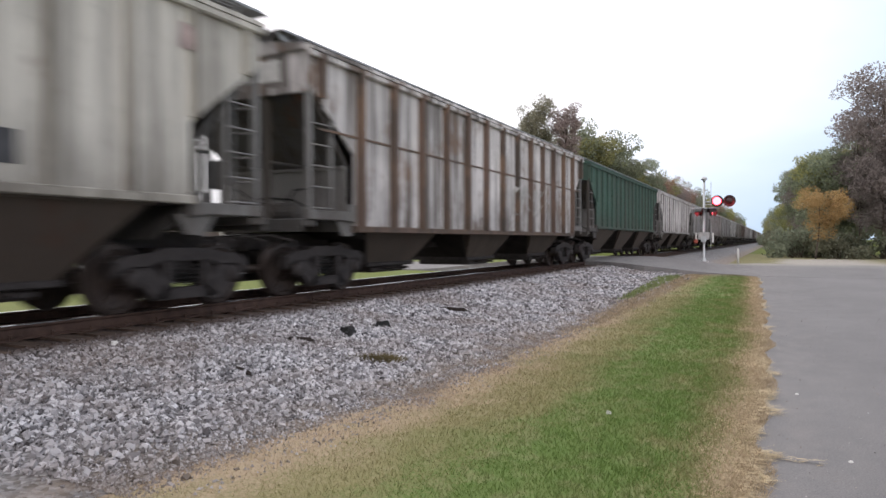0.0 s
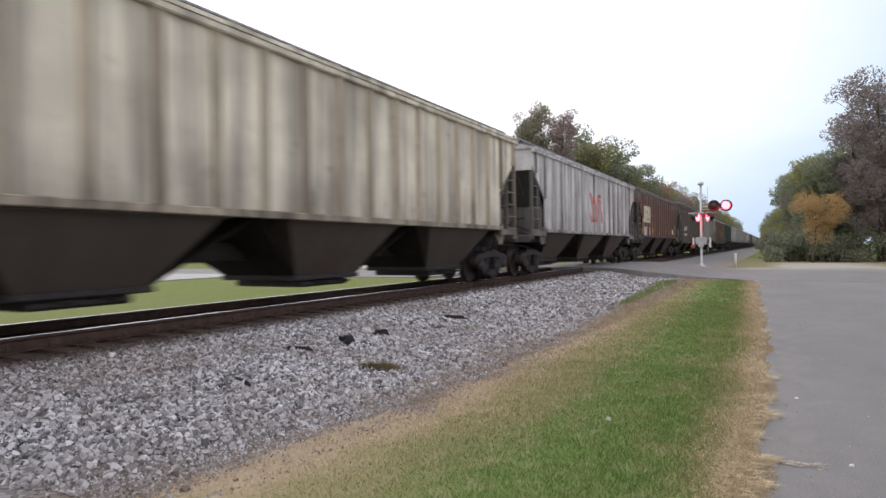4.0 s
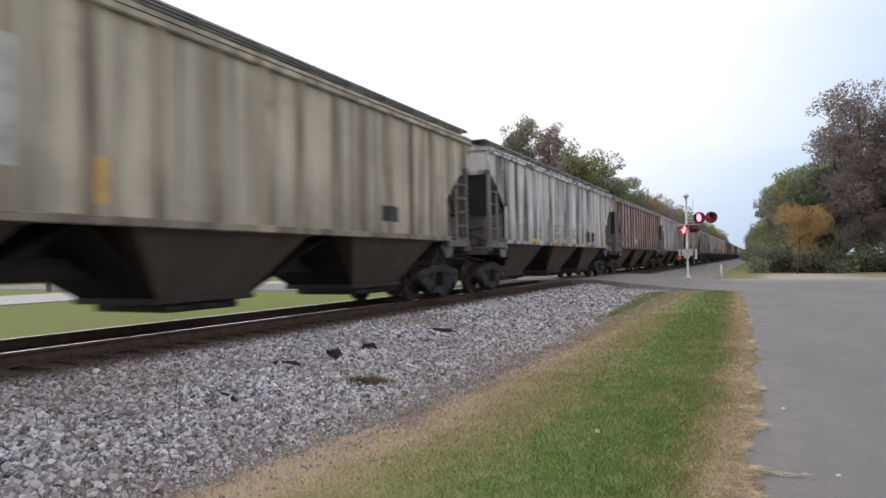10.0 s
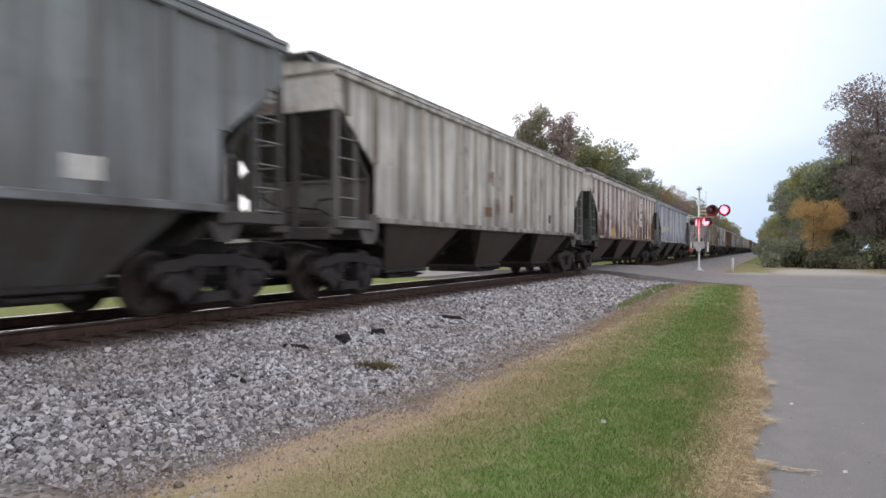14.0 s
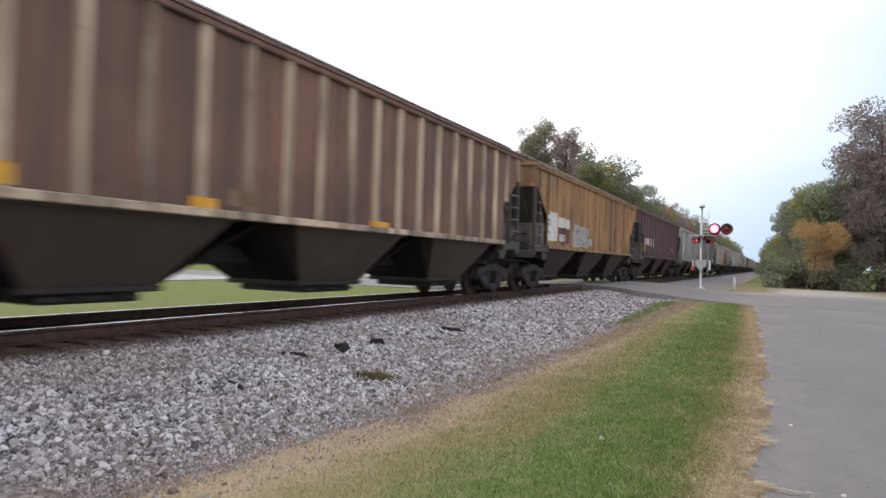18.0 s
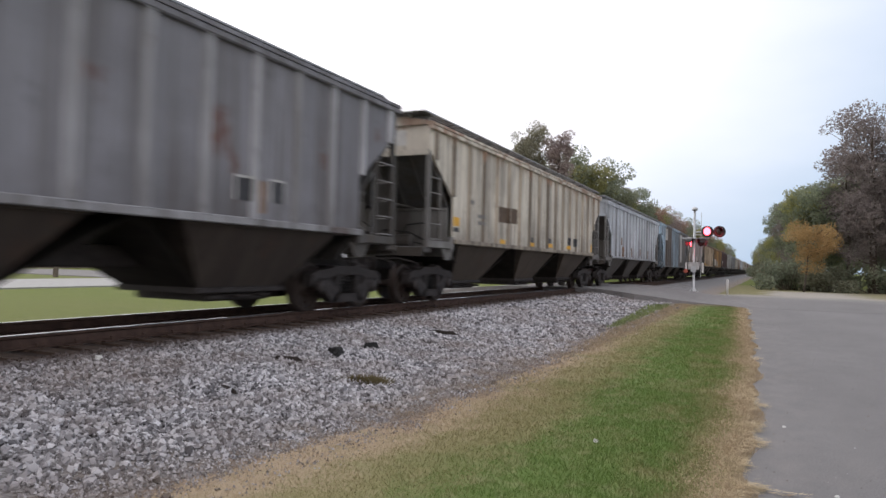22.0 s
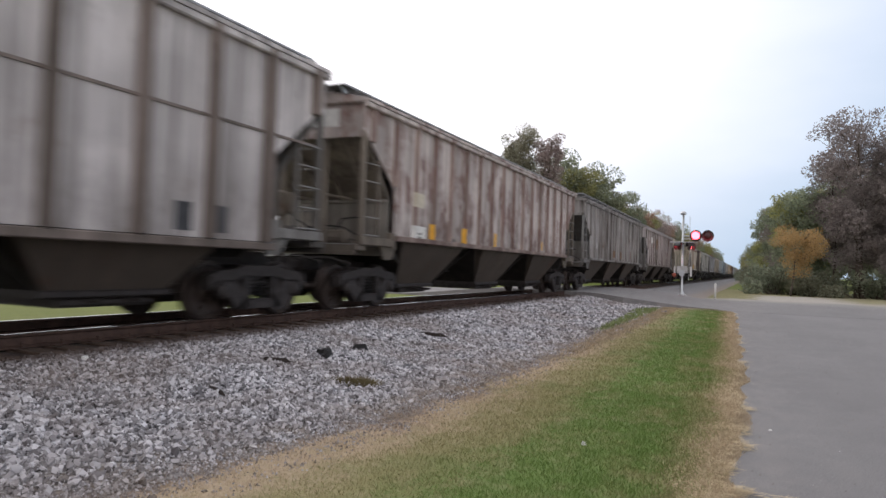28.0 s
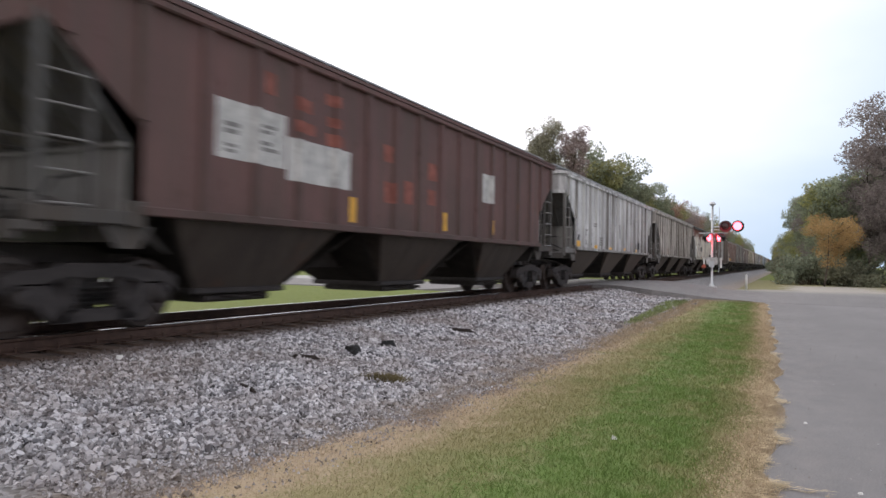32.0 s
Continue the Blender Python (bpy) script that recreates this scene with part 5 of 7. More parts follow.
mark(14, M_CREAM, "cream_panel", -5.71, -5.36, 2.27, 2.61)
mark(14, M_CREAM, "cream_panel", -4.84, -3.61, 2.36, 2.63)
mark(14, M_RUSTSTAIN, "rust_stain", -7.40, -7.20, 1.68, 2.56)
mark(14, M_DARKLET, "stencil", -7.40, -7.01, 2.29, 2.39)
mark(14, M_DARKLET, "stencil", -7.40, -6.87, 1.95, 2.05)
mark(14, M_DARKPATCH, "repaint_patch", -2.02, -1.87, 1.80, 2.07)
mark(15, M_YELLOW, "reflector", -4.66, -4.49, 1.56, 1.95)
mark(15, M_YELLOW, "reflector", -1.76, -1.59, 1.56, 2.03)
mark(15, M_YELLOW, "reflector", 1.07, 1.25, 1.56, 2.13)
mark(15, M_YELLOW, "reflector", 3.93, 4.11, 1.56, 1.93)
mark(15, M_YELLOW, "reflector", 7.22, 7.38, 1.56, 2.58)
mark(15, M_WHITE, "white_panel", 3.24, 3.65, 3.63, 3.95)
mark(15, M_WHITE, "white_panel", 3.23, 3.64, 3.19, 3.54)
mark(15, M_WHITE, "white_panel", 3.23, 3.64, 2.74, 3.06)
mark(15, M_WHITE, "white_panel", 3.21, 3.62, 2.28, 2.64)
mark(15, M_PALE, "pale_panel", -5.42, -4.96, 2.34, 2.60)
mark(16, M_DARKPATCH, "repaint_patch", 4.02, 4.29, 1.85, 2.13)
mark(16, M_RUSTSTAIN, "rust_stain", -1.38, -1.16, 2.71, 3.12)
mark(16, M_RUSTSTAIN, "rust_stain", 0.15, 0.41, 2.03, 2.56)
mark(16, M_RUSTSTAIN, "rust_stain", -1.78, -1.38, 1.83, 2.09)
mark(17, M_LIME, "stencil", -1.21, -0.40, 1.68, 2.00)
mark(17, M_WHITE, "white_panel", 5.06, 5.48, 1.73, 2.01)
mark(17, M_RUSTSTAIN, "rust_stain", -2.26, -2.12, 1.63, 2.08)
mark(17, M_WHITE, "white_panel", -4.67, -4.49, 1.64, 1.80)
mark(19, M_PALE, "pale_panel", -7.40, -7.23, 2.23, 2.70)
mark(19, M_PALE, "pale_panel", -6.83, -6.35, 2.26, 2.66)
mark(19, M_PALE, "pale_panel", -6.08, -5.55, 2.24, 2.67)
mark(19, M_PALE, "pale_panel", -5.26, -4.67, 2.19, 2.71)
mark(19, M_PALE, "pale_panel", -4.26, -3.73, 2.19, 2.69)
mark(19, M_YELLOW, "reflector", -7.38, -7.22, 1.85, 2.61, 1)
mark(19, M_WHITE, "white_panel", 4.54, 5.23, 2.03, 2.32)
mark(20, M_WHITE, "white_panel", -7.40, -6.52, 1.74, 2.75)
mark(20, M_WHITE, "white_panel", -6.13, -5.51, 2.27, 2.64)
mark(20, M_WHITE, "white_panel", -5.31, -4.67, 2.25, 2.62)
mark(20, M_RUSTPATCH, "primer_patch", -6.09, -4.71, 1.71, 2.27)
mark(20, M_DARKLET, "stencil", -7.40, -7.20, 2.41, 2.50, 1)
mark(20, M_DARKLET, "stencil", -7.40, -7.18, 2.27, 2.35, 1)
mark(20, M_DARKLET, "stencil", -7.40, -7.17, 1.99, 2.07, 1)
mark(20, M_WHITE, "white_panel", -6.00, -5.49, 1.76, 2.02)
mark(21, M_YELLOW, "reflector", -6.97, -6.52, 1.60, 1.83)
mark(21, M_YELLOW, "reflector", -4.16, -3.69, 1.57, 1.72)
mark(21, M_YELLOW, "reflector", 0.34, 1.02, 1.57, 1.68)
mark(21, M_RUSTSTAIN, "rust_stain", -3.48, -2.88, 1.65, 1.89)
mark(22, M_WHITE, "white_panel", -7.40, -7.20, 2.25, 2.68)
mark(22, M_YELLOW, "reflector", -7.38, -7.22, 1.69, 2.58, 1)
mark(22, M_DARKLET, "stencil", -7.40, -7.20, 2.33, 2.45)
mark(22, M_RUSTSTAIN, "rust_stain", -4.70, -4.42, 1.63, 2.01)
mark(22, M_WHITE, "white_panel", 0.28, 0.87, 1.59, 2.39)
mark(22, M_RUSTSTAIN, "rust_stain", 1.25, 1.72, 1.68, 2.03)
mark(22, M_DARKPATCH, "repaint_patch", 3.89, 4.26, 1.72, 2.04)
mark(22, M_DARKPATCH, "repaint_patch", 4.84, 5.18, 1.72, 2.05)
mark(22, M_RUSTSTAIN, "rust_stain", -3.04, -2.76, 1.88, 2.56)
mark(23, M_PALE, "pale_panel", -6.63, -6.06, 3.13, 4.00)
mark(23, M_PALE, "pale_panel", -5.66, -5.01, 3.10, 4.00)
mark(23, M_PALE, "pale_panel", 3.07, 3.66, 1.56, 4.00)
mark(23, M_RUSTSTAIN, "rust_stain", -4.57, -3.79, 1.56, 2.19)
mark(23, M_YELLOW, "reflector", -2.24, -1.54, 1.56, 1.68)
mark(24, M_RUSTSTAIN, "rust_stain", -4.64, -4.45, 1.58, 2.11)
mark(24, M_RUSTSTAIN, "rust_stain", -1.97, -1.70, 1.63, 2.12)
mark(24, M_RUSTSTAIN, "rust_stain", 1.06, 1.31, 1.74, 2.14)
mark(24, M_DARKPATCH, "repaint_patch", 5.64, 6.00, 1.56, 1.70)
mark(24, M_RUSTSTAIN, "rust_stain", 3.92, 4.22, 1.60, 2.10)
mark(24, M_RUSTSTAIN, "rust_stain", -4.93, -4.64, 2.18, 2.60)
mark(25, M_BROWNPATCH, "repaint_patch", -4.28, -3.48, 2.21, 2.67)
mark(25, M_BROWNPATCH, "repaint_patch", -3.21, -2.65, 2.24, 2.70)
mark(25, M_YELLOW, "reflector", -7.40, -7.02, 1.91, 2.13)
mark(25, M_DARKPATCH, "repaint_patch", -7.40, -7.04, 1.76, 1.87)
mark(25, M_YELLOW, "reflector", -4.10, -3.69, 1.58, 1.71)
mark(25, M_YELLOW, "reflector", -1.51, -0.88, 1.60, 1.72)
mark(25, M_YELLOW, "reflector", 0.58, 1.25, 1.63, 1.76)
mark(25, M_YELLOW, "reflector", 3.17, 3.82, 1.64, 1.77)
mark(25, M_YELLOW, "reflector", 7.18, 7.36, 1.62, 1.96)
mark(25, M_DARKPATCH, "repaint_patch", -1.43, -1.01, 1.73, 1.89)
mark(25, M_DARKPATCH, "repaint_patch", 0.62, 1.07, 1.78, 1.95)
mark(25, M_DARKPATCH, "repaint_patch", 3.33, 3.74, 1.80, 2.09)
mark(25, M_DARKPATCH, "repaint_patch", 4.17, 4.56, 1.77, 2.09)
mark(25, M_DARKLET, "stencil", -6.51, -6.10, 2.53, 2.65)
mark(25, M_DARKLET, "stencil", -5.83, -5.27, 2.21, 2.31)
mark(25, M_DARKLET, "stencil", -5.82, -5.26, 2.03, 2.13)
mark(26, M_RUSTSTAIN, "rust_stain", -7.40, -7.20, 1.69, 2.32)
mark(26, M_RUSTSTAIN, "rust_stain", -5.36, -5.11, 1.70, 2.08)
mark(26, M_RUSTSTAIN, "rust_stain", -1.78, -1.45, 1.63, 2.13)
mark(26, M_DARKPATCH, "repaint_patch", -4.28, -2.98, 2.23, 2.31)
mark(26, M_PALE, "pale_panel", -0.64, -0.32, 2.20, 2.36)
mark(26, M_PALE, "pale_panel", 4.08, 4.46, 1.82, 2.20)
mark(26, M_DARKPATCH, "repaint_patch", 4.12, 4.42, 1.82, 2.16, 1)
mark(26, M_RUSTSTAIN, "rust_stain", 4.55, 4.77, 1.66, 2.16)
mark(26, M_PALE, "pale_panel", 4.87, 5.23, 1.85, 2.22)
mark(26, M_DARKPATCH, "repaint_patch", 4.91, 5.19, 1.85, 2.18, 1)
mark(27, M_YELLOW, "reflector", -6.07, -5.90, 1.65, 2.14)
mark(27, M_YELLOW, "reflector", -3.47, -3.30, 1.67, 2.09)
mark(27, M_YELLOW, "reflector", -0.90, -0.68, 1.69, 2.09)
mark(27, M_YELLOW, "reflector", 2.04, 2.35, 1.65, 2.17)
mark(27, M_DARKPATCH, "repaint_patch", -5.82, -5.42, 2.16, 2.39)
mark(27, M_DARKPATCH, "repaint_patch", 3.30, 3.64, 1.72, 2.01)
mark(27, M_DARKPATCH, "repaint_patch", 4.32, 4.55, 1.84, 2.04)
mark(27, M_YELLOW, "reflector", 7.22, 7.38, 1.77, 2.15)
mark(27, M_DARKLET, "stencil", -4.25, -3.85, 2.22, 2.30)
mark(27, M_DARKLET, "stencil", -4.24, -3.84, 2.06, 2.14)
mark(28, M_DARKPATCH, "repaint_patch", 5.31, 5.74, 1.84, 2.19)
mark(28, M_YELLOW, "reflector", -4.62, -4.46, 1.68, 2.15)
mark(28, M_RUSTSTAIN, "rust_stain", -2.92, -2.73, 2.33, 2.85)
mark(29, M_BROWNPATCH, "repaint_patch", 4.29, 4.65, 1.72, 1.99)
mark(29, M_YELLOW, "reflector", 6.94, 7.10, 1.62, 2.03)
mark(30, M_WHITE, "white_panel", -5.66, -5.06, 3.19, 3.62)
mark(30, M_RUSTSTAIN, "rust_stain", -2.95, -1.97, 2.82, 3.61)
mark(31, M_RUSTSTAIN, "rust_stain", -1.63, -1.29, 1.72, 2.10)
mark(31, M_RUSTSTAIN, "rust_stain", 0.41, 0.81, 1.69, 2.09)
mark(31, M_PALE, "pale_panel", -6.08, -5.82, 2.06, 2.32)
mark(31, M_RUSTSTAIN, "rust_stain", 3.90, 4.18, 1.82, 2.21)
mark(32, M_WHITE, "white_panel", -6.62, -5.84, 1.56, 1.85)
mark(32, M_DARKLET, "stencil", -6.36, -6.05, 1.56, 1.74, 1)
mark(32, M_CREAM, "cream_panel", -6.57, -5.99, 2.28, 2.61)
mark(32, M_YELLOW, "reflector", -5.66, -5.50, 1.56, 1.94)
mark(32, M_YELLOW, "reflector", -3.67, -3.49, 1.56, 1.96)
mark(32, M_YELLOW, "reflector", -1.16, -0.95, 1.56, 1.97)
mark(32, M_YELLOW, "reflector", 3.86, 4.05, 1.63, 1.94)
mark(32, M_DARKPATCH, "repaint_patch", -4.37, -4.14, 1.56, 1.66)
mark(33, M_PALE, "pale_panel", -7.95, -7.31, 2.25, 2.53)
mark(33, M_PALE, "pale_panel", -7.95, -7.30, 1.56, 1.94)
mark(33, M_PALE, "pale_panel", -7.01, -6.44, 2.36, 2.59)
mark(33, M_PALE, "pale_panel", -2.35, -1.97, 1.56, 4.00)
mark(33, M_PALE, "pale_panel", -1.68, -0.87, 2.74, 4.00)
mark(33, M_PALE, "pale_panel", -1.59, -0.78, 1.56, 2.51)
mark(33, M_PALE, "pale_panel", -0.51, 0.15, 1.56, 4.00)
mark(33, M_PALE, "pale_panel", 0.52, 1.78, 1.56, 4.00)
mark(33, M_DARKPATCH, "repaint_patch", 5.45, 5.75, 1.28, 1.66)
mark(33, M_DARKPATCH, "repaint_patch", 6.12, 6.42, 1.28, 1.66)
mark(34, M_DARKPATCH, "repaint_patch", -3.94, -3.34, 2.20, 2.60)
mark(34, M_DARKLET, "stencil", -7.10, -6.73, 2.67, 2.86)
mark(34, M_DARKLET, "stencil", -7.08, -6.71, 2.23, 2.51)
mark(34, M_DARKLET, "stencil", -5.64, -5.09, 2.65, 2.94)
mark(34, M_DARKLET, "stencil", -5.62, -5.07, 2.21, 2.55)
mark(34, M_DARKPATCH, "repaint_patch", -6.98, -6.79, 1.99, 2.12)
mark(34, M_DARKPATCH, "repaint_patch", -5.48, -5.20, 1.94, 2.07)
mark(34, M_YELLOW, "reflector", -3.91, -3.36, 1.56, 1.61, 1)
mark(34, M_DARKPATCH, "repaint_patch", -1.15, -0.65, 1.56, 1.81)
mark(34, M_DARKPATCH, "repaint_patch", 4.31, 4.71, 1.64, 2.00)
mark(34, M_DARKPATCH, "repaint_patch", 5.24, 5.56, 1.64, 1.98)
mark(34, M_YELLOW, "reflector", 0.65, 1.13, 1.56, 1.63, 1)
mark(35, M_RUSTSTAIN, "rust_stain", -4.41, -4.12, 1.69, 2.07)
mark(35, M_DARKPATCH, "repaint_patch", 3.34, 3.72, 1.70, 2.01)
mark(35, M_DARKPATCH, "repaint_patch", 4.21, 4.63, 1.70, 2.03)
mark(35, M_DARKLET, "stencil", -3.96, -3.72, 1.74, 2.18)
mark(35, M_DARKLET, "stencil", -3.08, -2.73, 1.67, 2.16)
mark(35, M_DARKLET, "stencil", -0.50, -0.12, 1.63, 2.31)
mark(36, M_YELLOW, "reflector", -7.27, -6.79, 1.59, 1.81)
mark(36, M_YELLOW, "reflector", -4.61, -4.16, 1.56, 1.70)
mark(36, M_YELLOW, "reflector", -1.98, -1.58, 1.57, 1.68)
mark(36, M_YELLOW, "reflector", 1.02, 1.41, 1.59, 1.71)
mark(36, M_YELLOW, "reflector", 3.69, 4.22, 1.57, 1.69)
mark(36, M_DARKPATCH, "repaint_patch", -7.12, -6.91, 1.83, 2.06)
mark(36, M_DARKPATCH, "repaint_patch", 3.68, 4.10, 1.73, 2.05)
mark(36, M_DARKPATCH, "repaint_patch", 4.37, 4.88, 1.70, 2.05)
mark(36, M_DARKLET, "stencil", -6.09, -5.72, 2.06, 2.33)
mark(36, M_DARKLET, "stencil", -5.38, -4.98, 2.07, 2.33)
mark(36, M_DARKLET, "stencil", -6.05, -5.71, 1.70, 1.91)
mark(36, M_DARKLET, "stencil", -5.37, -4.98, 1.70, 1.95)
mark(36, M_DARKLET, "stencil", -4.84, -4.50, 2.46, 2.64)
mark(36, M_DARKLET, "stencil", -0.03, 0.32, 2.15, 2.83)
mark(36, M_DARKLET, "stencil", -3.79, -3.39, 1.71, 2.10)
mark(37, M_PALE, "pale_panel", -6.26, -4.80, 2.36, 3.20)
mark(37, M_PALE, "pale_panel", -4.76, -3.04, 2.20, 2.89)
mark(37, M_DARKLET, "stencil", -6.11, -5.75, 2.72, 2.93, 1)
mark(37, M_DARKLET, "stencil", -6.10, -5.79, 2.45, 2.61, 1)
mark(37, M_DARKLET, "stencil", -5.44, -4.98, 2.84, 3.01, 1)
mark(37, M_DARKLET, "stencil", -5.43, -4.98, 2.57, 2.76, 1)
mark(37, M_FAINTRED, "letter_bar", -4.56, -4.16, 3.35, 3.57)
mark(37, M_FAINTRED, "letter_bar", -3.79, -3.35, 3.60, 3.80)
mark(37, M_FAINTRED, "letter_bar", -4.56, -4.08, 3.00, 3.19)
mark(37, M_FAINTRED, "letter_bar", -3.75, -3.31, 3.24, 3.41)
mark(37, M_FAINTRED, "letter_bar", -3.77, -3.27, 2.91, 3.12)
mark(37, M_FAINTRED, "letter_bar", -1.90, -1.57, 2.90, 3.23)
mark(37, M_FAINTRED, "letter_bar", -0.08, 0.34, 2.74, 3.12)
mark(37, M_FAINTRED, "letter_bar", -1.87, -1.50, 2.09, 2.50)
mark(37, M_FAINTRED, "letter_bar", -1.10, -0.73, 2.13, 2.60)
mark(37, M_FAINTRED, "letter_bar", -0.06, 0.28, 2.19, 2.53)
mark(37, M_YELLOW, "reflector", -3.02, -2.84, 1.63, 2.09)
mark(37, M_YELLOW, "reflector", 0.71, 0.88, 1.65, 2.07)
mark(37, M_YELLOW, "reflector", 3.48, 3.68, 1.68, 2.04)
mark(37, M_PALE, "pale_panel", 2.93, 3.69, 2.50, 3.25)
mark(37, M_FAINTRED, "letter_bar", -5.29, -5.06, 3.46, 3.80)
spray(4, M_SCRAWLRED, -1.30, 1.10, 2.0, 3.2, 5, 0.12)
for y0, y1, z0, z1 in ((-4.46, -3.96, 1.62, 2.2), (-3.96, -3.16, 1.6, 2.5), (-3.16, -2.46, 1.64, 2.46), (-2.46, -1.76, 1.6, 2.42), (-1.76, -1.06, 1.7, 2.02)):
    mark(20, M_SCRAWLPALE, "graffiti", y0, y1, z0, z1)
spray(20, M_DARKLET, -4.11, -1.31, 1.7, 2.3, 7, 0.05)
spray(27, M_DARKLET, -1.05, 3.25, 1.72, 2.55, 3, 0.07)
spray(28, M_DARKLET, -3.00, -1.70, 1.8, 2.15, 9, 0.05)
spray(28, M_DARKLET, -1.17, 0.23, 1.8, 2.15, 19, 0.05)
spray(0, M_SCRAWLPALE, 0.94, 3.74, 1.7, 2.6, 12, 0.08)
spray(33, M_SCRAWL, -4.94, -1.14, 1.7, 2.4, 15, 0.04)

spray(1, M_PINKLET, 7.26, 7.40, 3.5, 3.85, 31, 0.06)
for y0, y1, z0, z1 in ((-4.90, -4.37, 2.1, 2.4), (-3.89, -3.45, 2.3, 2.58), (-4.30, -4.06, 1.64, 2.06), (-1.69, -1.42, 1.74, 2.08), (2.12, 2.59, 1.62, 2.07), (3.36, 3.73, 1.63, 2.15)):
    mark(13, M_RUSTSTAIN, "rust_stain", y0, y1, z0, z1)


def gap_place(k):
    """Where the gap in front of car k stands along the track at the start."""
    ks = sorted(GAP_SHIFT)
    return GAP0 - PITCH * k + float(np.interp(k, ks, [GAP_SHIFT[i] for i in ks]))


SHORTER = {8: 0.4, 32: 0.38}
OUTER_WALK = (1, 2, 7, 8, 11, 12, 15, 24, 25, 31)
TRAIN = []
for k in sorted(CARS):
    label, side, body, rib_paint, dark, posts, stencil, tall, bins = CARS[k]
    car = add_car(label, side, body, rib_paint, dark, posts, MARKS[k], 2 if k >= -6 else 1, M_END if k == 34 else None, stencil, tall, bins, k in (17, 19, 22, 25, 26, 33), k in OUTER_WALK)
    # a shorter car leaves a wider gap before it
    less = SHORTER.get(k, 0.0)
    car.scale.y = 1 - less / (2 * HALF)
    TRAIN.append((car, (gap_place(k) + gap_place(k + 1) - less) / 2))


# ---- the crossing signal ----
def crossing_signal(x, y, z, turn):
    root = new("crossing_signal")
    tagged(root, "silver crossing signal mast with red flashing lamps and a bell", "crossing signal")
    root.matrix_basis = pose(x, y, z, 0, 0, turn)
    s = Shape()
    s.lathe([(0.0, 0.2), (0.05, 0.2), (0.3, 0.09), (0.32, 0.065), (4.75, 0.062)], 14, (0, 0, 0), "z")
    part("mast", s, M_GALV, root, "galvanised mast on a flanged base", True)
    s = Shape()
    s.lathe([(4.75, 0.07), (4.78, 0.15), (4.86, 0.17), (4.94, 0.13), (4.98, 0.04)], 16, (0, 0, 0), "z")
    part("bell", s, M_GALV, root, "round bell on the top", True)
    return root


FLASHERS = []


def lamp_unit(root, x, y, z, turn, phase, big):
    """A hooded lamp with its round black background plate. The lens of a flashing one is a disc
    with a glowing and a dark face, which turns over about its upright axis."""
    r = 0.33 if big else 0.22
    unit = part("lamp_housing", Shape().lathe([(0.0, 0.06), (0.02, 0.13), (0.12, 0.15), (0.13, 0.15)], 16, (0, 0, 0), "y"), M_SIGNAL, root)
    unit.matrix_basis = pose(x, y, z, 0, 0, turn)
    part("background_plate", Shape().lathe([(0.10, 0.02), (0.10, r), (0.115, r), (0.115, 0.02)], 24, (0, 0, 0), "y"), M_SIGNAL, unit)
    hood = Shape()
    n = 14
    arc = [(math.cos(math.pi * i / n), math.sin(math.pi * i / n)) for i in range(n + 1)]
    hood.prism([(0.238 * c, 0.238 * q) for c, q in arc] + [(0.25 * c, 0.25 * q) for c, q in arc[::-1]], 0.116, 0.5, "y")
    part("hood", hood, M_SIGNAL, unit)
    disc = Shape().lathe([(-0.045, 0.01), (-0.03, 0.18), (0.0, 0.225)], 24, (0, 0, 0), "y")
    split = len(disc.f)
    disc.lathe([(0.0, 0.225), (0.03, 0.18), (0.045, 0.01)], 24, (0, 0, 0), "y")
    me = bpy.data.meshes.new("lens")
    me.from_pydata(disc.v, [], disc.f)
    me.materials.append(M_REDDIM)
    me.materials.append(M_REDLIT)
    for i, face in enumerate(me.polygons):
        face.material_index = 1 if i >= split else 0
    lens = new("lens", me)
    lens.parent = unit
    lens.matrix_basis = pose(0, 0.345, 0)
    tagged(lens, "red flashing lens")
    FLASHERS.append((lens, phase))
    return unit


# ---- trees ----
def crown_mesh(name, centres, radii, per, size, rng):
    """Many small leaf sprays in clumps about the limbs' ends."""
    out_v, n = [], 0
    for c, r in zip(centres, radii):
        k = int(per * (r / 1.2) ** 2)
        d = rng.normal(size=(k, 3))
        d /= np.linalg.norm(d, axis=1, keepdims=True)
        p = c + d * r * rng.uniform(0.35, 1.05, (k, 1)) ** 0.6 * np.array([1, 1, 0.8])
        a = rng.normal(size=(k, 3))
        a /= np.linalg.norm(a, axis=1, keepdims=True)
        b = np.cross(a, rng.normal(size=(k, 3)))
        b /= np.linalg.norm(b, axis=1, keepdims=True)
        s = size * rng.uniform(0.6, 1.4, (k, 1))
        out_v.append(np.stack([p - a * s, p + b * s * 0.6, p + a * s, p - b * s * 0.6], 1).reshape(-1, 3))
    v = np.concatenate(out_v)
    return numpy_mesh(name, v, np.arange(len(v)).reshape(-1, 4))


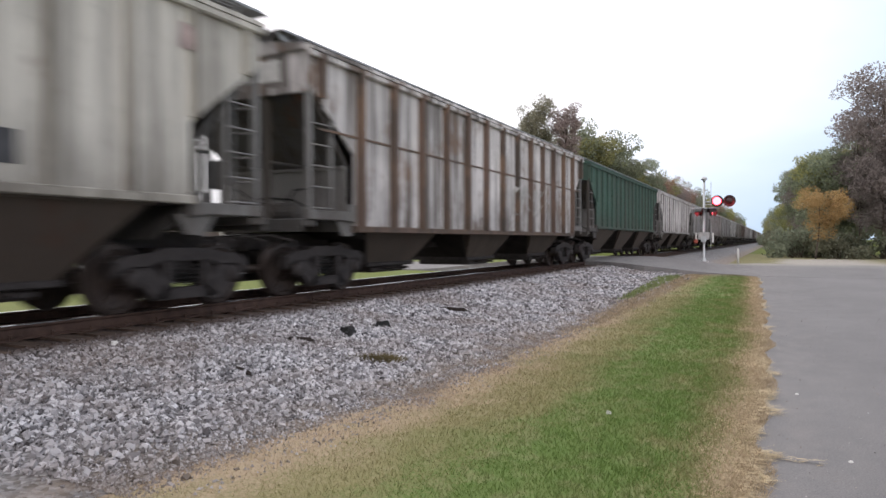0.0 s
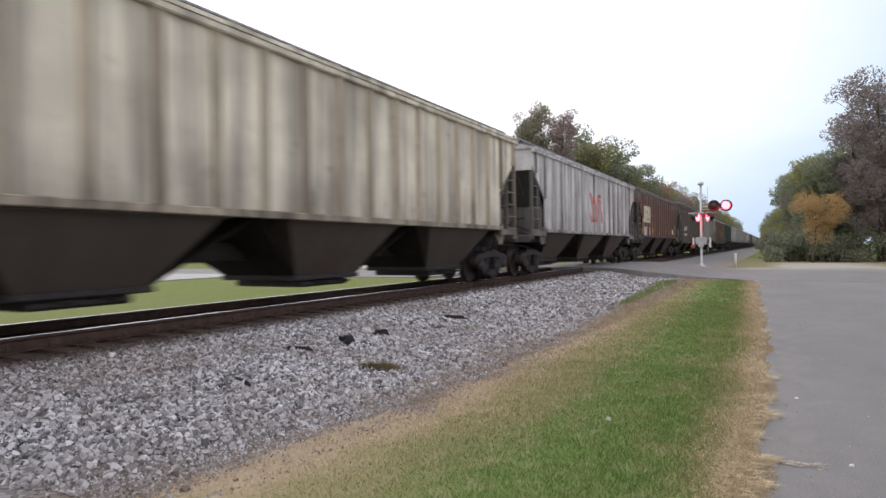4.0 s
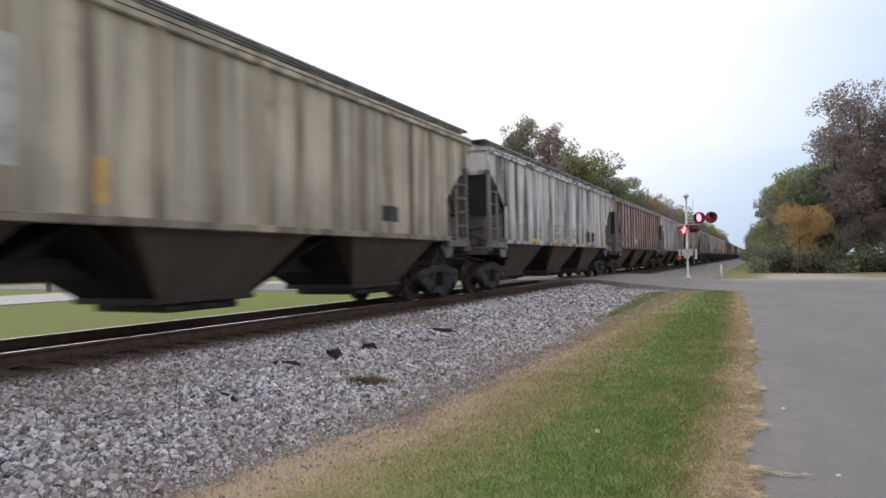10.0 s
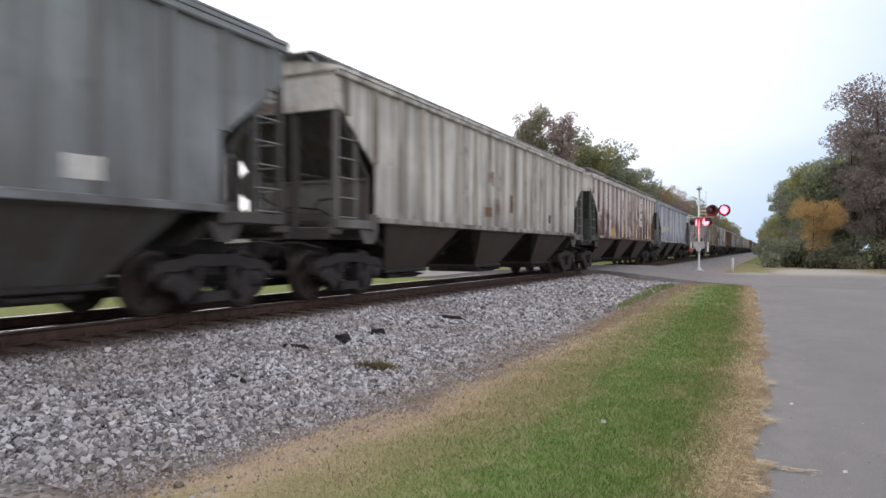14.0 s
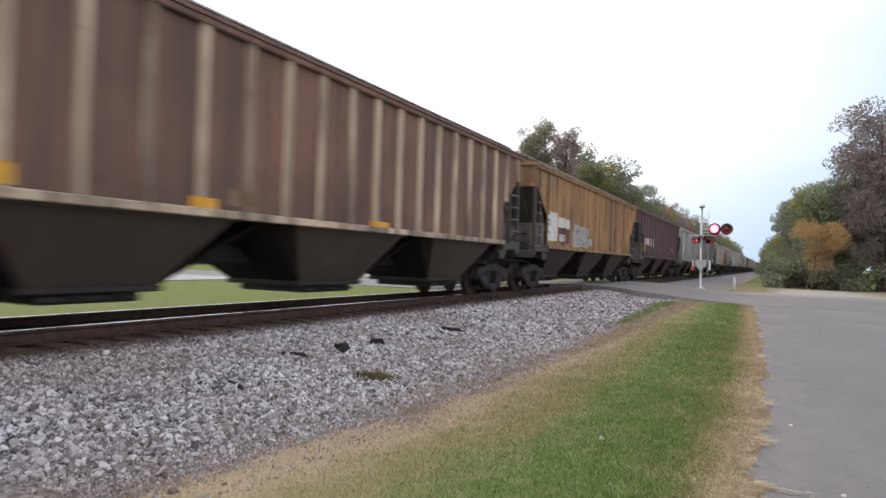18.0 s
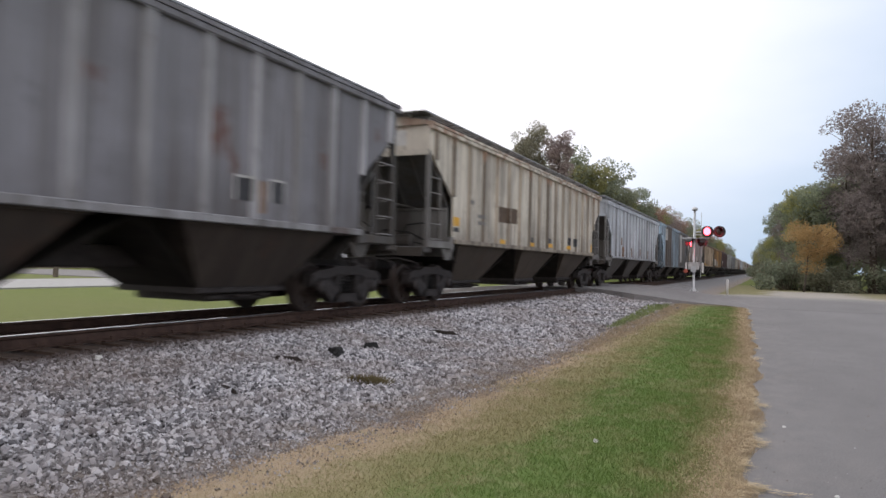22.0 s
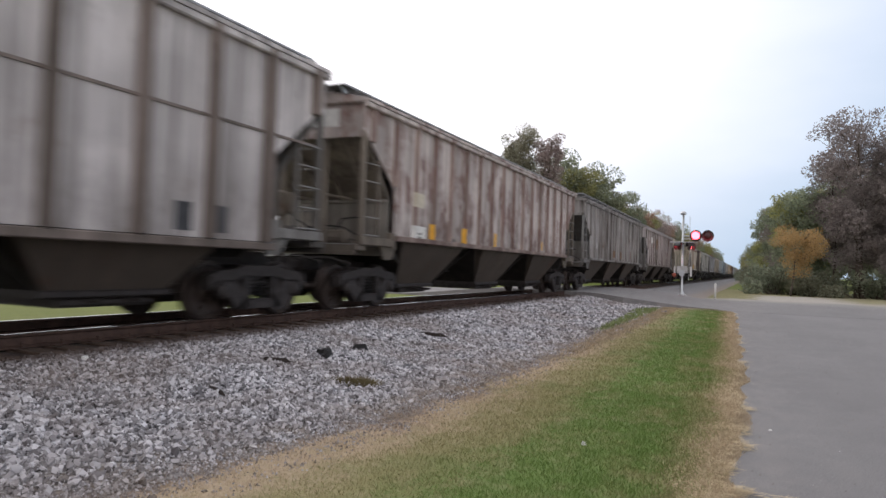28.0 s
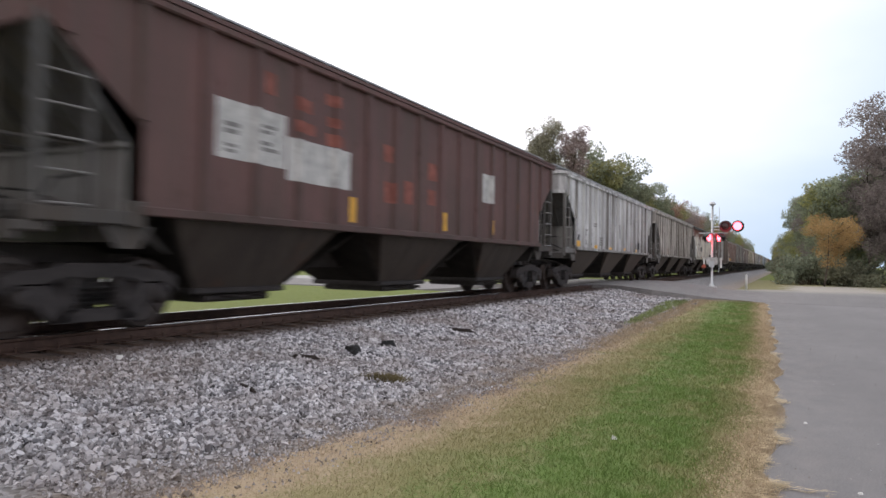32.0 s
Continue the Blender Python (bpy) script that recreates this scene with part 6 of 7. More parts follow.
def make_tree(height, spread, leaf, seed, bare=0.25, per=120, size=0.16, label="", low=0.25, trunk=None, dome=0, clump=0.36):
    rng = np.random.default_rng(seed)
    tree = new("tree")
    tagged(tree, label, "tree")
    r0 = trunk or height * 0.018
    s = Shape()
    lean = rng.uniform(-0.04, 0.04, 2)
    axis = [np.array([lean[0] * z + 0.12 * math.sin(z * 0.7 + seed), lean[1] * z + 0.12 * math.cos(z * 0.6 + seed), z]) for z in np.linspace(0, height * 0.93, 9)]
    s.tube(axis, r0, 9, r0 * 0.18)
    centres, radii = [], []
    limbs = Shape()
    for i in range(int(17 + height)):
        f = low + (1 - low) * ((i + rng.uniform()) / (17 + height)) ** 0.85
        base = np.array([np.interp(f * height * 0.93, [q[2] for q in axis], [q[j] for q in axis]) for j in range(3)])
        reach = spread * (0.35 + 0.75 * math.sin(math.pi * min(1, 0.18 + 0.82 * (1 - f)) ** 0.8)) * rng.uniform(0.55, 1.1)
        ang = rng.uniform(0, 2 * math.pi)
        tip = base + np.array([math.cos(ang) * reach, math.sin(ang) * reach, reach * rng.uniform(0.25, 0.8)])
        mid = (base + tip) / 2 + np.array([0, 0, -0.08 * reach])
        limbs.tube([base, mid, tip], r0 * 0.32 * (1.15 - f), 5, 0.015)
        if rng.uniform() > bare:
            centres += [tip, mid + rng.normal(size=3) * 0.3 * reach, base * 0.3 + tip * 0.7 + rng.normal(size=3) * 0.25 * reach]
            radii += list(rng.uniform(0.55, 1.25, 3) * spread * clump)
    for i in range(dome):
        # a full, rounded top
        d = rng.normal(size=3)
        d *= rng.uniform(0.3, 1.0) ** 0.5 / np.linalg.norm(d)
        centres.append(axis[-1] * 0.84 + d * np.array([spread * 0.8, spread * 0.8, height * 0.15]))
        radii.append(spread * rng.uniform(0.22, 0.4))
    centres.append(axis[-1])
    radii.append(spread * 0.35)
    part("trunk", s, M_BARK, tree, smooth=True)
    tagged(part("branchwork", limbs, M_BARK, tree), kind="stuff")
    tagged(part("crown", crown_mesh("crown", centres, radii, per, size, rng), leaf, tree), kind="stuff")
    tree["tall"] = height
    return tree


def make_bush(w, h, leaf, seed, label, per=150, size=0.14):
    rng = np.random.default_rng(seed)
    bush = new("bush")
    tagged(bush, label, "bush")
    centres = [np.array([rng.uniform(-w, w), rng.uniform(-w, w) * 0.7, rng.uniform(0.15, 0.8) * h]) for i in range(16)]
    s = Shape()
    for c in centres:
        s.tube([(c[0] * 0.2, c[1] * 0.2, -0.05), tuple(c * 0.6), tuple(c)], 0.03, 4, 0.01)
    tagged(part("stemwork", s, M_BARK, bush), kind="stuff")
    tagged(part("crown", crown_mesh("crown", centres, [h * rng.uniform(0.26, 0.42) for c in centres], per, size, rng), leaf, bush), kind="stuff")
    return bush


def plant(proto, x, y, turn, scale=1.0, height=None):
    """A copy of a tree at another place, turned and scaled."""
    scale = height / proto["tall"] if height else scale
    t = copy_thing(proto, pose(x, y, -0.03, 0, 0, turn))
    t.scale = (scale, scale, scale)
    return t


signal = crossing_signal(-3.75, 41.2, 0.16, 0)
part("lower_arm", Shape().tube([(-0.7, 0, 3.16), (0.8, 0, 3.16)], 0.035, 8), M_GALV, signal)
part("upper_arm", Shape().tube([(0, 0, 3.52), (1.36, -0.12, 3.52)], 0.045, 8), M_GALV, signal)
part("brace", Shape().tube([(0, 0, 3.36), (0.72, -0.1, 3.36)], 0.028, 8), M_WHITE, signal)
lamp_unit(signal, 0.72, -0.15, 3.54, 180, 1, True)
lamp_unit(signal, 1.36, -0.15, 3.54, 180, 0, True)
for x in (-0.46, 0.68):
    lamp_unit(signal, x, 0.0, 2.92, 180 + (62 if x < 0 else -62), 0, False)
part("relay_box", Shape().box(-0.30, 0.30, -0.12, 0.12, 1.36, 1.78, 0.03), M_PALE, signal, "pale grey relay box")
part("gate_mechanism", Shape().box(-0.14, 0.14, -0.26, -0.125, 1.22, 1.56, 0.03), M_GALV, signal, "small steel box")
for x in (-0.42, 0.48):
    part("counterweight_arm", Shape().box(x - 0.05, x + 0.05, -0.05, 0.05, 1.18, 1.76, 0.02), M_WHITE, signal)
part("lamp_cover", Shape().lathe([(-0.06, 0.05), (-0.03, 0.12), (0.05, 0.12), (0.07, 0.03)], 12, (-0.42, -0.2, 1.26), "y"), M_REDLET, signal, "faded red cover")

part("foundation", Shape().box(-0.24, 0.24, -0.2, 0.2, -0.1, 0.14, 0.03), M_PALE, signal, "pale concrete footing")
part("slim_rod", Shape().tube([(0.36, 0.1, 0.9), (0.36, 0.1, 4.66)], 0.016, 6), M_GALV, signal)

post = part("marker_post", Shape().lathe([(0, 0.07), (0.93, 0.07), (0.97, 0.03)], 10, (0, 0, 0), "z"), M_WHITE, None, smooth=True)
post.matrix_basis = pose(-2.20, 46.5, -0.03)
tagged(post, "white plastic marker post in the grass verge", "marker post")

# the wood beyond the cross road, and the wood on the other side of the track
protos = [
    make_tree(14.5, 3.2, M_LEAF_DARK, 3, 0.12, 260, 0.10, "tall thin-leaved tree at the edge of the wood", clump=0.38),
    make_tree(11.0, 3.4, M_LEAF_GREEN, 5, 0.08, 250, 0.12, "dense green tree at the edge of the wood"),
    make_tree(12.0, 3.3, M_LEAF_OLIVE, 8, 0.1, 240, 0.12, "olive-green tree turning to autumn colours"),
    make_tree(11.5, 3.0, M_LEAF_RUST, 11, 0.3, 150, 0.105, "russet autumn tree with thin leaves"),
    make_tree(13.0, 1.5, M_LEAF_ASHEN, 17, 0.0, 520, 0.065, "slender tall tree with fading grey-green leaves", dome=110, clump=0.46),
    make_tree(13.0, 1.15, M_LEAF_ROSY, 23, 0.0, 560, 0.065, "slender tall tree with thin rosy-brown leaves", dome=80, clump=0.46),
]
for p, x, y in zip(protos, (7.9, 4.2, -30, -20, -25.7, -22.0), (62.5, 66, 92, 118, 76, 76)):
    p.matrix_basis = pose(x, y, -0.03)
protos[0].scale = (0.92, 0.92, 0.99)
protos[1].scale = (0.78, 0.78, 0.78)
protos[4].scale = (1.4, 1.4, 1.42)
protos[5].scale = (1.4, 1.4, 1.38)
thin, green, olive, russet = protos[:4]
rng = random.Random(21)
# near edge of the right wood: tall thin crowns above denser trees
plant(thin, 9.9, 64, 200, height=13.6)
plant(thin, 6.3, 65, 310, height=11.0).scale.x *= 0.6
plant(thin, 10.8, 64, 100, height=13.0)
plant(olive, 4.6, 68, 80, height=8.8)
plant(green, 3.4, 69, 10, height=8.4)
plant(thin, 7.4, 62.5, 150, height=8.8)
plant(thin, 9.4, 61.5, 250, height=7.6)
plant(thin, 3.2, 76, 120, height=9.3)
plant(green, 2.9, 84, 70, height=8.3)
plant(thin, 2.8, 92, 30, height=8.4)
for i in range(24):
    y = 96 + i * 10 + rng.uniform(-3, 3)
    plant((green, thin, olive, green)[i % 4], 3.0 - 0.03 * (min(y, 250) - 90) + rng.uniform(-0.4, 1.2), y, rng.uniform(0, 360), height=rng.uniform(6.6, 7.6))
for i in range(22):
    plant((green, olive, thin, green)[i % 4], 9 + rng.uniform(0, 14), 66 + i * 4.5 + rng.uniform(-3, 3), rng.uniform(0, 360), height=rng.uniform(9, 12))
gold = make_tree(5.2, 1.75, M_LEAF_GOLD, 31, 0.0, 640, 0.06, "small golden autumn tree before the dark wood", 0.42, 0.08)
gold.matrix_basis = pose(2.75, 59.5, -0.03)
gold.scale = (0.93, 0.93, 0.95)
bush = make_bush(2.4, 2.4, M_LEAF_BUSH, 40, "dark green bush along the edge of the wood")
bush["tall"] = 2.4
bush.matrix_basis = pose(4.6, 62.0, -0.03)
for i in range(16):
    plant(bush, 1.6 + i * 1.2 + rng.uniform(-0.4, 0.4), 63.5 + rng.uniform(-1, 1.5) - 0.12 * i, rng.uniform(0, 360), rng.uniform(0.7, 1.2))
for i in range(22):
    plant(bush, 2.0 - 0.03 * i * 8 + rng.uniform(-0.4, 0.4), 68 + i * 8, rng.uniform(0, 360), rng.uniform(0.8, 1.3))
# the wood on the other side
plant(thin, -24, 82, 20, height=13.3)
plant(olive, -22, 86, 70, height=13.5)
plant(green, -21.4, 88, 140, height=15.0).scale.x *= 0.8
plant(green, -19.9, 95, 190, height=12.9).scale.x *= 0.85
plant(olive, -21.5, 93, 20, height=11.6)
plant(green, -18.9, 102, 250, height=12.0).scale.x *= 0.8
plant(olive, -20.6, 99, 200, height=11.2)
plant(olive, -20.2, 109, 300, height=11.6)
plant(russet, -18.6, 119, 30, height=12.0)
plant(russet, -18.0, 150, 90, height=11.6)
for i in range(26):
    y = 128 + i * 11 + rng.uniform(-3, 3)
    plant((olive, thin, russet, green, thin)[i % 5], -18.4 + 0.02 * (y - 128) * (y < 260) - rng.uniform(0, 2), y, rng.uniform(0, 360), height=rng.uniform(11.2, 13.0))
for i in range(16):
    plant((olive, green)[i % 2], -26 - rng.uniform(0, 8), 78 + i * 7 + rng.uniform(-2, 2), rng.uniform(0, 360), height=rng.uniform(10.0, 12.6))

# ---- beyond the field: poles, wires, low buildings and far trees ----
for x, y, h in ((-41, 27.9, 13.5), (-41, 73.0, 13.5), (-41, -17.0, 13.5)):
    root = new("utility_pole")
    tagged(root, "tall wooden utility pole with crossarms beyond the far road", "utility pole", "utility poles")
    root.matrix_basis = pose(x, y, -0.03)
    part("pole", Shape().tube([(0, 0, 0), (0, 0, h)], 0.16, 10, 0.11), M_WOOD, root)
    part("crossarm", Shape().box(-1.3, 1.3, -0.06, 0.06, h - 0.9, h - 0.76), M_WOOD, root)
    part("lower_crossarm", Shape().box(-0.9, 0.9, -0.05, 0.05, h - 3.6, h - 3.48), M_WOOD, root)
    part("transformer", Shape().lathe([(h - 3.2, 0.2), (h - 3.15, 0.26), (h - 2.3, 0.26), (h - 2.25, 0.2)], 12, (0.5, 0, 0), "z"), M_GALV, root)
for x, z in ((-42.2, 12.6), (-39.8, 12.6), (-40.2, 9.9), (-41.8, 9.9), (-41.0, 8.2)):
    for a in (-17.0, 28.0):
        pts = [(x, a + 45 * i / 12, z - 0.7 * (1 - (i / 6 - 1) ** 2)) for i in range(13)]
        wire = part("wire", Shape().tube(pts, 0.02, 5), M_BLACK, None)
        tagged(wire, "black overhead wire between utility poles", "wire", "overhead wires")


def low_building(x, y, w, d, h, wall, label):
    root = new("building")
    tagged(root, label, "building")
    root.matrix_basis = pose(x, y, -0.03)
    part("wall", Shape().box(-d / 2, d / 2, -w / 2, w / 2, 0, h), wall, root)
    s = Shape()
    s.prism([(-d / 2 - 0.4, h), (d / 2 + 0.4, h), (0, h + d * 0.16)], -w / 2 - 0.4, w / 2 + 0.4, "y")
    part("roof", s, M_ROOF, root)
    for i in range(max(2, int(w / 5))):
        yy = -w / 2 + (i + 0.5) * w / max(2, int(w / 5))
        win = part("window", Shape().box(d / 2, d / 2 + 0.05, yy - 0.7, yy + 0.7, 1.0, 2.2), M_PALE, root)
        part("pane", Shape().box(d / 2 + 0.05, d / 2 + 0.06, yy - 0.6, yy + 0.6, 1.1, 2.1), M_SIGNAL, win)


low_building(-72, 54, 24, 12, 3.6, M_DARKWALL, "low brown brick building beyond the far road")
low_building(-78, 88, 22, 12, 3.4, M_PALEWALL, "low pale building beyond the far road")
low_building(-74, 24, 18, 12, 3.4, M_DARKWALL, "low dark building beyond the far road")
for i in range(14):
    plant((olive, green, thin)[i % 3], -95 - rng.uniform(0, 25), 10 + i * 11 + rng.uniform(-4, 4), rng.uniform(0, 360), height=rng.uniform(6, 9.5))


# ---- ties, ballast stones, grass and litter ----
def bed_height(x):
    return np.interp(x, [-11.2, -10.4, -6.75, -6.0, -4.9, -3.7, -2.75], [RAIL_Z - 0.24, RAIL_Z - 0.20, RAIL_Z - 0.20, RAIL_Z - 0.30, 0.10, 0.035, 0.0])


def build_stones():
    """Crushed granite, each stone a crooked little block."""
    r = np.random.default_rng(7)
    near = np.stack([r.uniform(-7.15, -2.9, 60000), 2.5 + 9.5 * r.uniform(0, 1, 60000)], 1)
    far = np.stack([r.uniform(-7.15, -2.9, 44000), 12 + 17.6 * r.uniform(0, 1, 44000)], 1)
    p = np.concatenate([near, far])
    thin = np.clip((-3.0 - p[:, 0] - 0.7 * np.clip((5.5 - p[:, 1]) / 3.0, 0, 1)) / 1.3, 0, 1)
    p = p[r.uniform(0, 1, len(p)) < 0.05 + 0.95 * thin]
    wide = np.interp(p[:, 1], [14.5, 19, 26.5, 27.8, 28], [0.0, 0.3, 0.75, 0.3, 0])
    p = p[(p[:, 0] < -3.42 - wide) | (r.uniform(0, 1, len(p)) < 0.12)]
    n = len(p)
    size = r.uniform(0.09, 0.30, (n, 1, 1)) ** 1.5 * 0.19 * np.interp(p[:, 1], [4, 9, 14, 25], [0.86, 1.05, 1.5, 1.9])[:, None, None]
    cube = np.array([(x, y, z) for x in (-1, 1) for y in (-1, 1) for z in (-1, 1)], float)
    v = cube[None] * r.uniform(0.25, 1.25, (n, 8, 3)) * r.uniform(0.4, 1.45, (n, 1, 3)) * size
    q = r.normal(size=(n, 4))
    q /= np.linalg.norm(q, axis=1, keepdims=True)
    w, x, y, z = q.T
    rot = np.stack([1 - 2 * (y * y + z * z), 2 * (x * y - w * z), 2 * (x * z + w * y), 2 * (x * y + w * z), 1 - 2 * (x * x + z * z), 2 * (y * z - w * x), 2 * (x * z - w * y), 2 * (y * z + w * x), 1 - 2 * (x * x + y * y)], 1).reshape(n, 3, 3)
    v = np.einsum("nij,nkj->nki", rot, v)
    lift = bed_height(p[:, 0]) + r.uniform(0.0, 0.022, n)
    v += np.stack([p[:, 0], p[:, 1], lift], 1)[:, None, :]
    quads = np.array([(0, 1, 3, 2), (4, 6, 7, 5), (0, 4, 5, 1), (2, 3, 7, 6), (0, 2, 6, 4), (1, 5, 7, 3)])
    f = (quads[None] + 8 * np.arange(n)[:, None, None]).reshape(-1, 4)
    me = numpy_mesh("ballast_stones", v.reshape(-1, 3), f)
    me.shade_flat()
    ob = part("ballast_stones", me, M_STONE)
    tagged(ob, "loose grey and white crushed granite beside the track", "gravel", kind="stuff")


def build_grass():
    """Mown blades over the lawn, thicker near the lane's end."""
    r = np.random.default_rng(9)
    parts = []
    for count, y0, y1, grow in ((130000, 1.2, 8.5, 0.9), (80000, 8.5, 18, 1.4), (36000, 18, 30.5, 2.2), (60000, -4.0, 1.2, 1.2)):
        x = np.concatenate([r.uniform(-3.85, 0.0, int(count * 0.9)), r.normal(-0.14, 0.12, count - int(count * 0.9))])
        y = r.uniform(y0, y1, count)
        far = np.clip((y - 10) / 18.5, 0, 1)
        cut = 1 - np.sqrt(np.clip(1 - np.clip((y - 27.6) / 3.0, 0, 1) ** 2, 0, 1))
        left, right = -3.3 - 0.3 * far - 0.6 * np.clip((5.5 - y) / 3.0, 0, 1) + 0.55 * cut, -0.06 - 0.56 * far - 1.5 * cut
        keep = (r.uniform(0, 1, count) < np.clip((x - left) / 0.5, 0, 1)) & (x < right + 0.09 * np.sin(y * 3.1) * np.sin(y * 1.3 + 1)) & (y < 30.5)
        x, y = x[keep], y[keep]
        n = len(x)
        a = r.uniform(0, 2 * np.pi, n)
        h = r.uniform(0.014, 0.038, n)
        w = 0.0035 * grow * r.uniform(0.7, 1.4, n)
        lean = r.normal(0, 0.8, (n, 2)) * h[:, None]
        base = np.where(x < -1.7, 0.022 + np.clip((x + 3.05) / 1.35, 0, 1) * 0.028, 0.05 - np.clip((x + 0.42) / 0.4, 0, 1) * 0.04)
        c, s = np.cos(a) * w, np.sin(a) * w
        parts.append(np.stack([np.stack([x - c, y - s, base - 0.01], 1), np.stack([x + c, y + s, base - 0.01], 1), np.stack([x + lean[:, 0], y + lean[:, 1], base + h], 1)], 1).reshape(-1, 3))
    v = np.concatenate(parts)
    ob = part("grass_blades", numpy_mesh("grass_blades", v, np.arange(len(v)).reshape(-1, 3)), M_BLADE)
    tagged(ob, "short green and straw-coloured grass blades on the strip", "grass", kind="stuff")


def straw_clump(x, y, turn, length, width, count, seed):
    """Dry cut grass lying over the asphalt."""
    r = np.random.default_rng(seed)
    px, py = r.uniform(0, 1, count) ** 1.3 * length, r.normal(0, 0.5, count) * width
    a, h = r.normal(0, 0.5, count), r.uniform(0.03, 0.09, count)
    z = 0.014 + r.uniform(0, 0.03, count) * np.exp(-(py / width) ** 2)
    dx, dy = np.cos(a) * h, np.sin(a) * h
    w = 0.004
    v = np.stack([np.stack([px, py - w, z], 1), np.stack([px, py + w, z], 1), np.stack([px + dx, py + dy, z + r.uniform(0, 0.02, count)], 1)], 1).reshape(-1, 3)
    ob = part("straw_clump", numpy_mesh("straw_clump", v, np.arange(len(v)).reshape(-1, 3)), M_DRY)
    ob.matrix_basis = pose(x, y, 0, 0, 0, turn)
    tagged(ob, "clump of dry straw-coloured grass lying over the asphalt", "dry grass", "straw clumps")


def straw_fringe():
    """Long dry blades combed out over the edge of the asphalt."""
    r = np.random.default_rng(33)
    n = 15000
    y = 2.4 + 25.6 * r.uniform(0, 1, n) ** 1.25
    edge = -0.14 - 0.56 * np.clip((y - 10) / 18.5, 0, 1)
    tuft = 0.07 * np.sin(y * 2.3 + 1.7 * np.sin(y * 0.9)) + 0.05 * np.sin(y * 7.1) + 0.03 * np.sin(y * 17.0)
    x = edge + tuft - 0.34 * r.uniform(0, 1, n) ** 1.2
    grow = np.interp(y, [3, 10, 28], [1.0, 1.4, 2.4])
    a, h = r.normal(-0.1, 0.45, n), r.uniform(0.05, 0.15, n) * np.interp(y, [3, 28], [1, 1.5])
    z = 0.016 + r.uniform(0, 0.028, n)
    dx, dy, w = np.cos(a) * h, np.sin(a) * h, 0.0035 * grow
    v = np.stack([np.stack([x, y - w, z], 1), np.stack([x, y + w, z], 1), np.stack([x + dx, y + dy, np.maximum(0.014, z + r.normal(0, 0.012, n))], 1)], 1).reshape(-1, 3)
    ob = part("straw_fringe", numpy_mesh("straw_fringe", v, np.arange(len(v)).reshape(-1, 3)), M_DRY)
    tagged(ob, "pale dry grass combed out over the edge of the asphalt", "dry grass", kind="stuff")


def grit_belt():
    """Small chips of stone trodden into the soil between ballast and lawn, and loose grit on the lane."""
    r = np.random.default_rng(41)
    n = 16000
    y = 2.6 + 20 * r.uniform(0, 1, n) ** 1.4
    x = -3.0 - 0.35 * np.clip((5.5 - y) / 3.0, 0, 1) + r.normal(-0.28, 0.3, n)
    size = r.uniform(0.006, 0.02, n) * np.interp(y, [3, 22], [0.9, 1.8])
    lane = r.uniform(0, 1, n) < 0.04
    x = np.where(lane, r.uniform(-0.1, 2.2, n) ** 1.0, x)
    size = np.where(lane, size * 0.55, size)
    z = np.where(lane, 0.012, bed_height(x) + 0.012 + 0.02 * (x > -3.05))
    a = r.uniform(0, 6.28, n)
    ring = np.stack([np.stack([np.cos(a + q) * r.uniform(0.6, 1.2, n), np.sin(a + q) * r.uniform(0.6, 1.2, n), np.full(n, -0.3)], 1) for q in (0, 2.1, 4.2)] + [r.normal(0, 0.2, (n, 3)) + np.array([0, 0, 0.7])], 1)
    v = ring * size[:, None, None] + np.stack([x, y, z], 1)[:, None, :]
    tri = np.array([(0, 1, 3), (1, 2, 3), (2, 0, 3)])
    me = numpy_mesh("grit", v.reshape(-1, 3), (tri[None] + 4 * np.arange(n)[:, None, None]).reshape(-1, 3))
    me.shade_flat()
    tagged(part("grit", me, M_STONE), "small stone chips trodden into the soil beside the lawn", "gravel", kind="stuff")


build_stones()
build_grass()
straw_fringe()
grit_belt()
straw_clump(-0.36, 5.14, -14, 0.36, 0.13, 700, 1)
straw_clump(-0.05, 5.06, -2, 0.34, 0.03, 45, 2)
straw_clump(-0.36, 5.7, 4, 0.24, 0.25, 600, 3)
straw_clump(-0.36, 7.1, -5, 0.34, 0.3, 800, 4)
straw_clump(-0.38, 8.6, 5, 0.26, 0.4, 700, 5)


def chip(x, y, z, lx, ly, lz, turn, mat, name, label, category, seed):
    """A small crooked lump or stick."""
    r = random.Random(seed)
    s = Shape()
    ring = [(math.cos(a), math.sin(a)) for a in [i * 2 * math.pi / 9 for i in range(9)]]
    low = [(lx * c * r.uniform(0.8, 1.1), ly * q * r.uniform(0.8, 1.1), 0.0) for c, q in ring]
    top = [(vx * 0.7 * r.uniform(0.8, 1.1), vy * 0.7, lz * r.uniform(0.6, 1.1)) for vx, vy, _ in low]
    n = len(ring)
    s.add(low + top, [(i, (i + 1) % n, n + (i + 1) % n, n + i) for i in range(n)] + [tuple(range(n))[::-1], tuple(range(n, 2 * n))])
    ob = part(name, s, mat)
    ob.matrix_basis = pose(x, y, z, 0, 0, turn)
    tagged(ob, label, category)


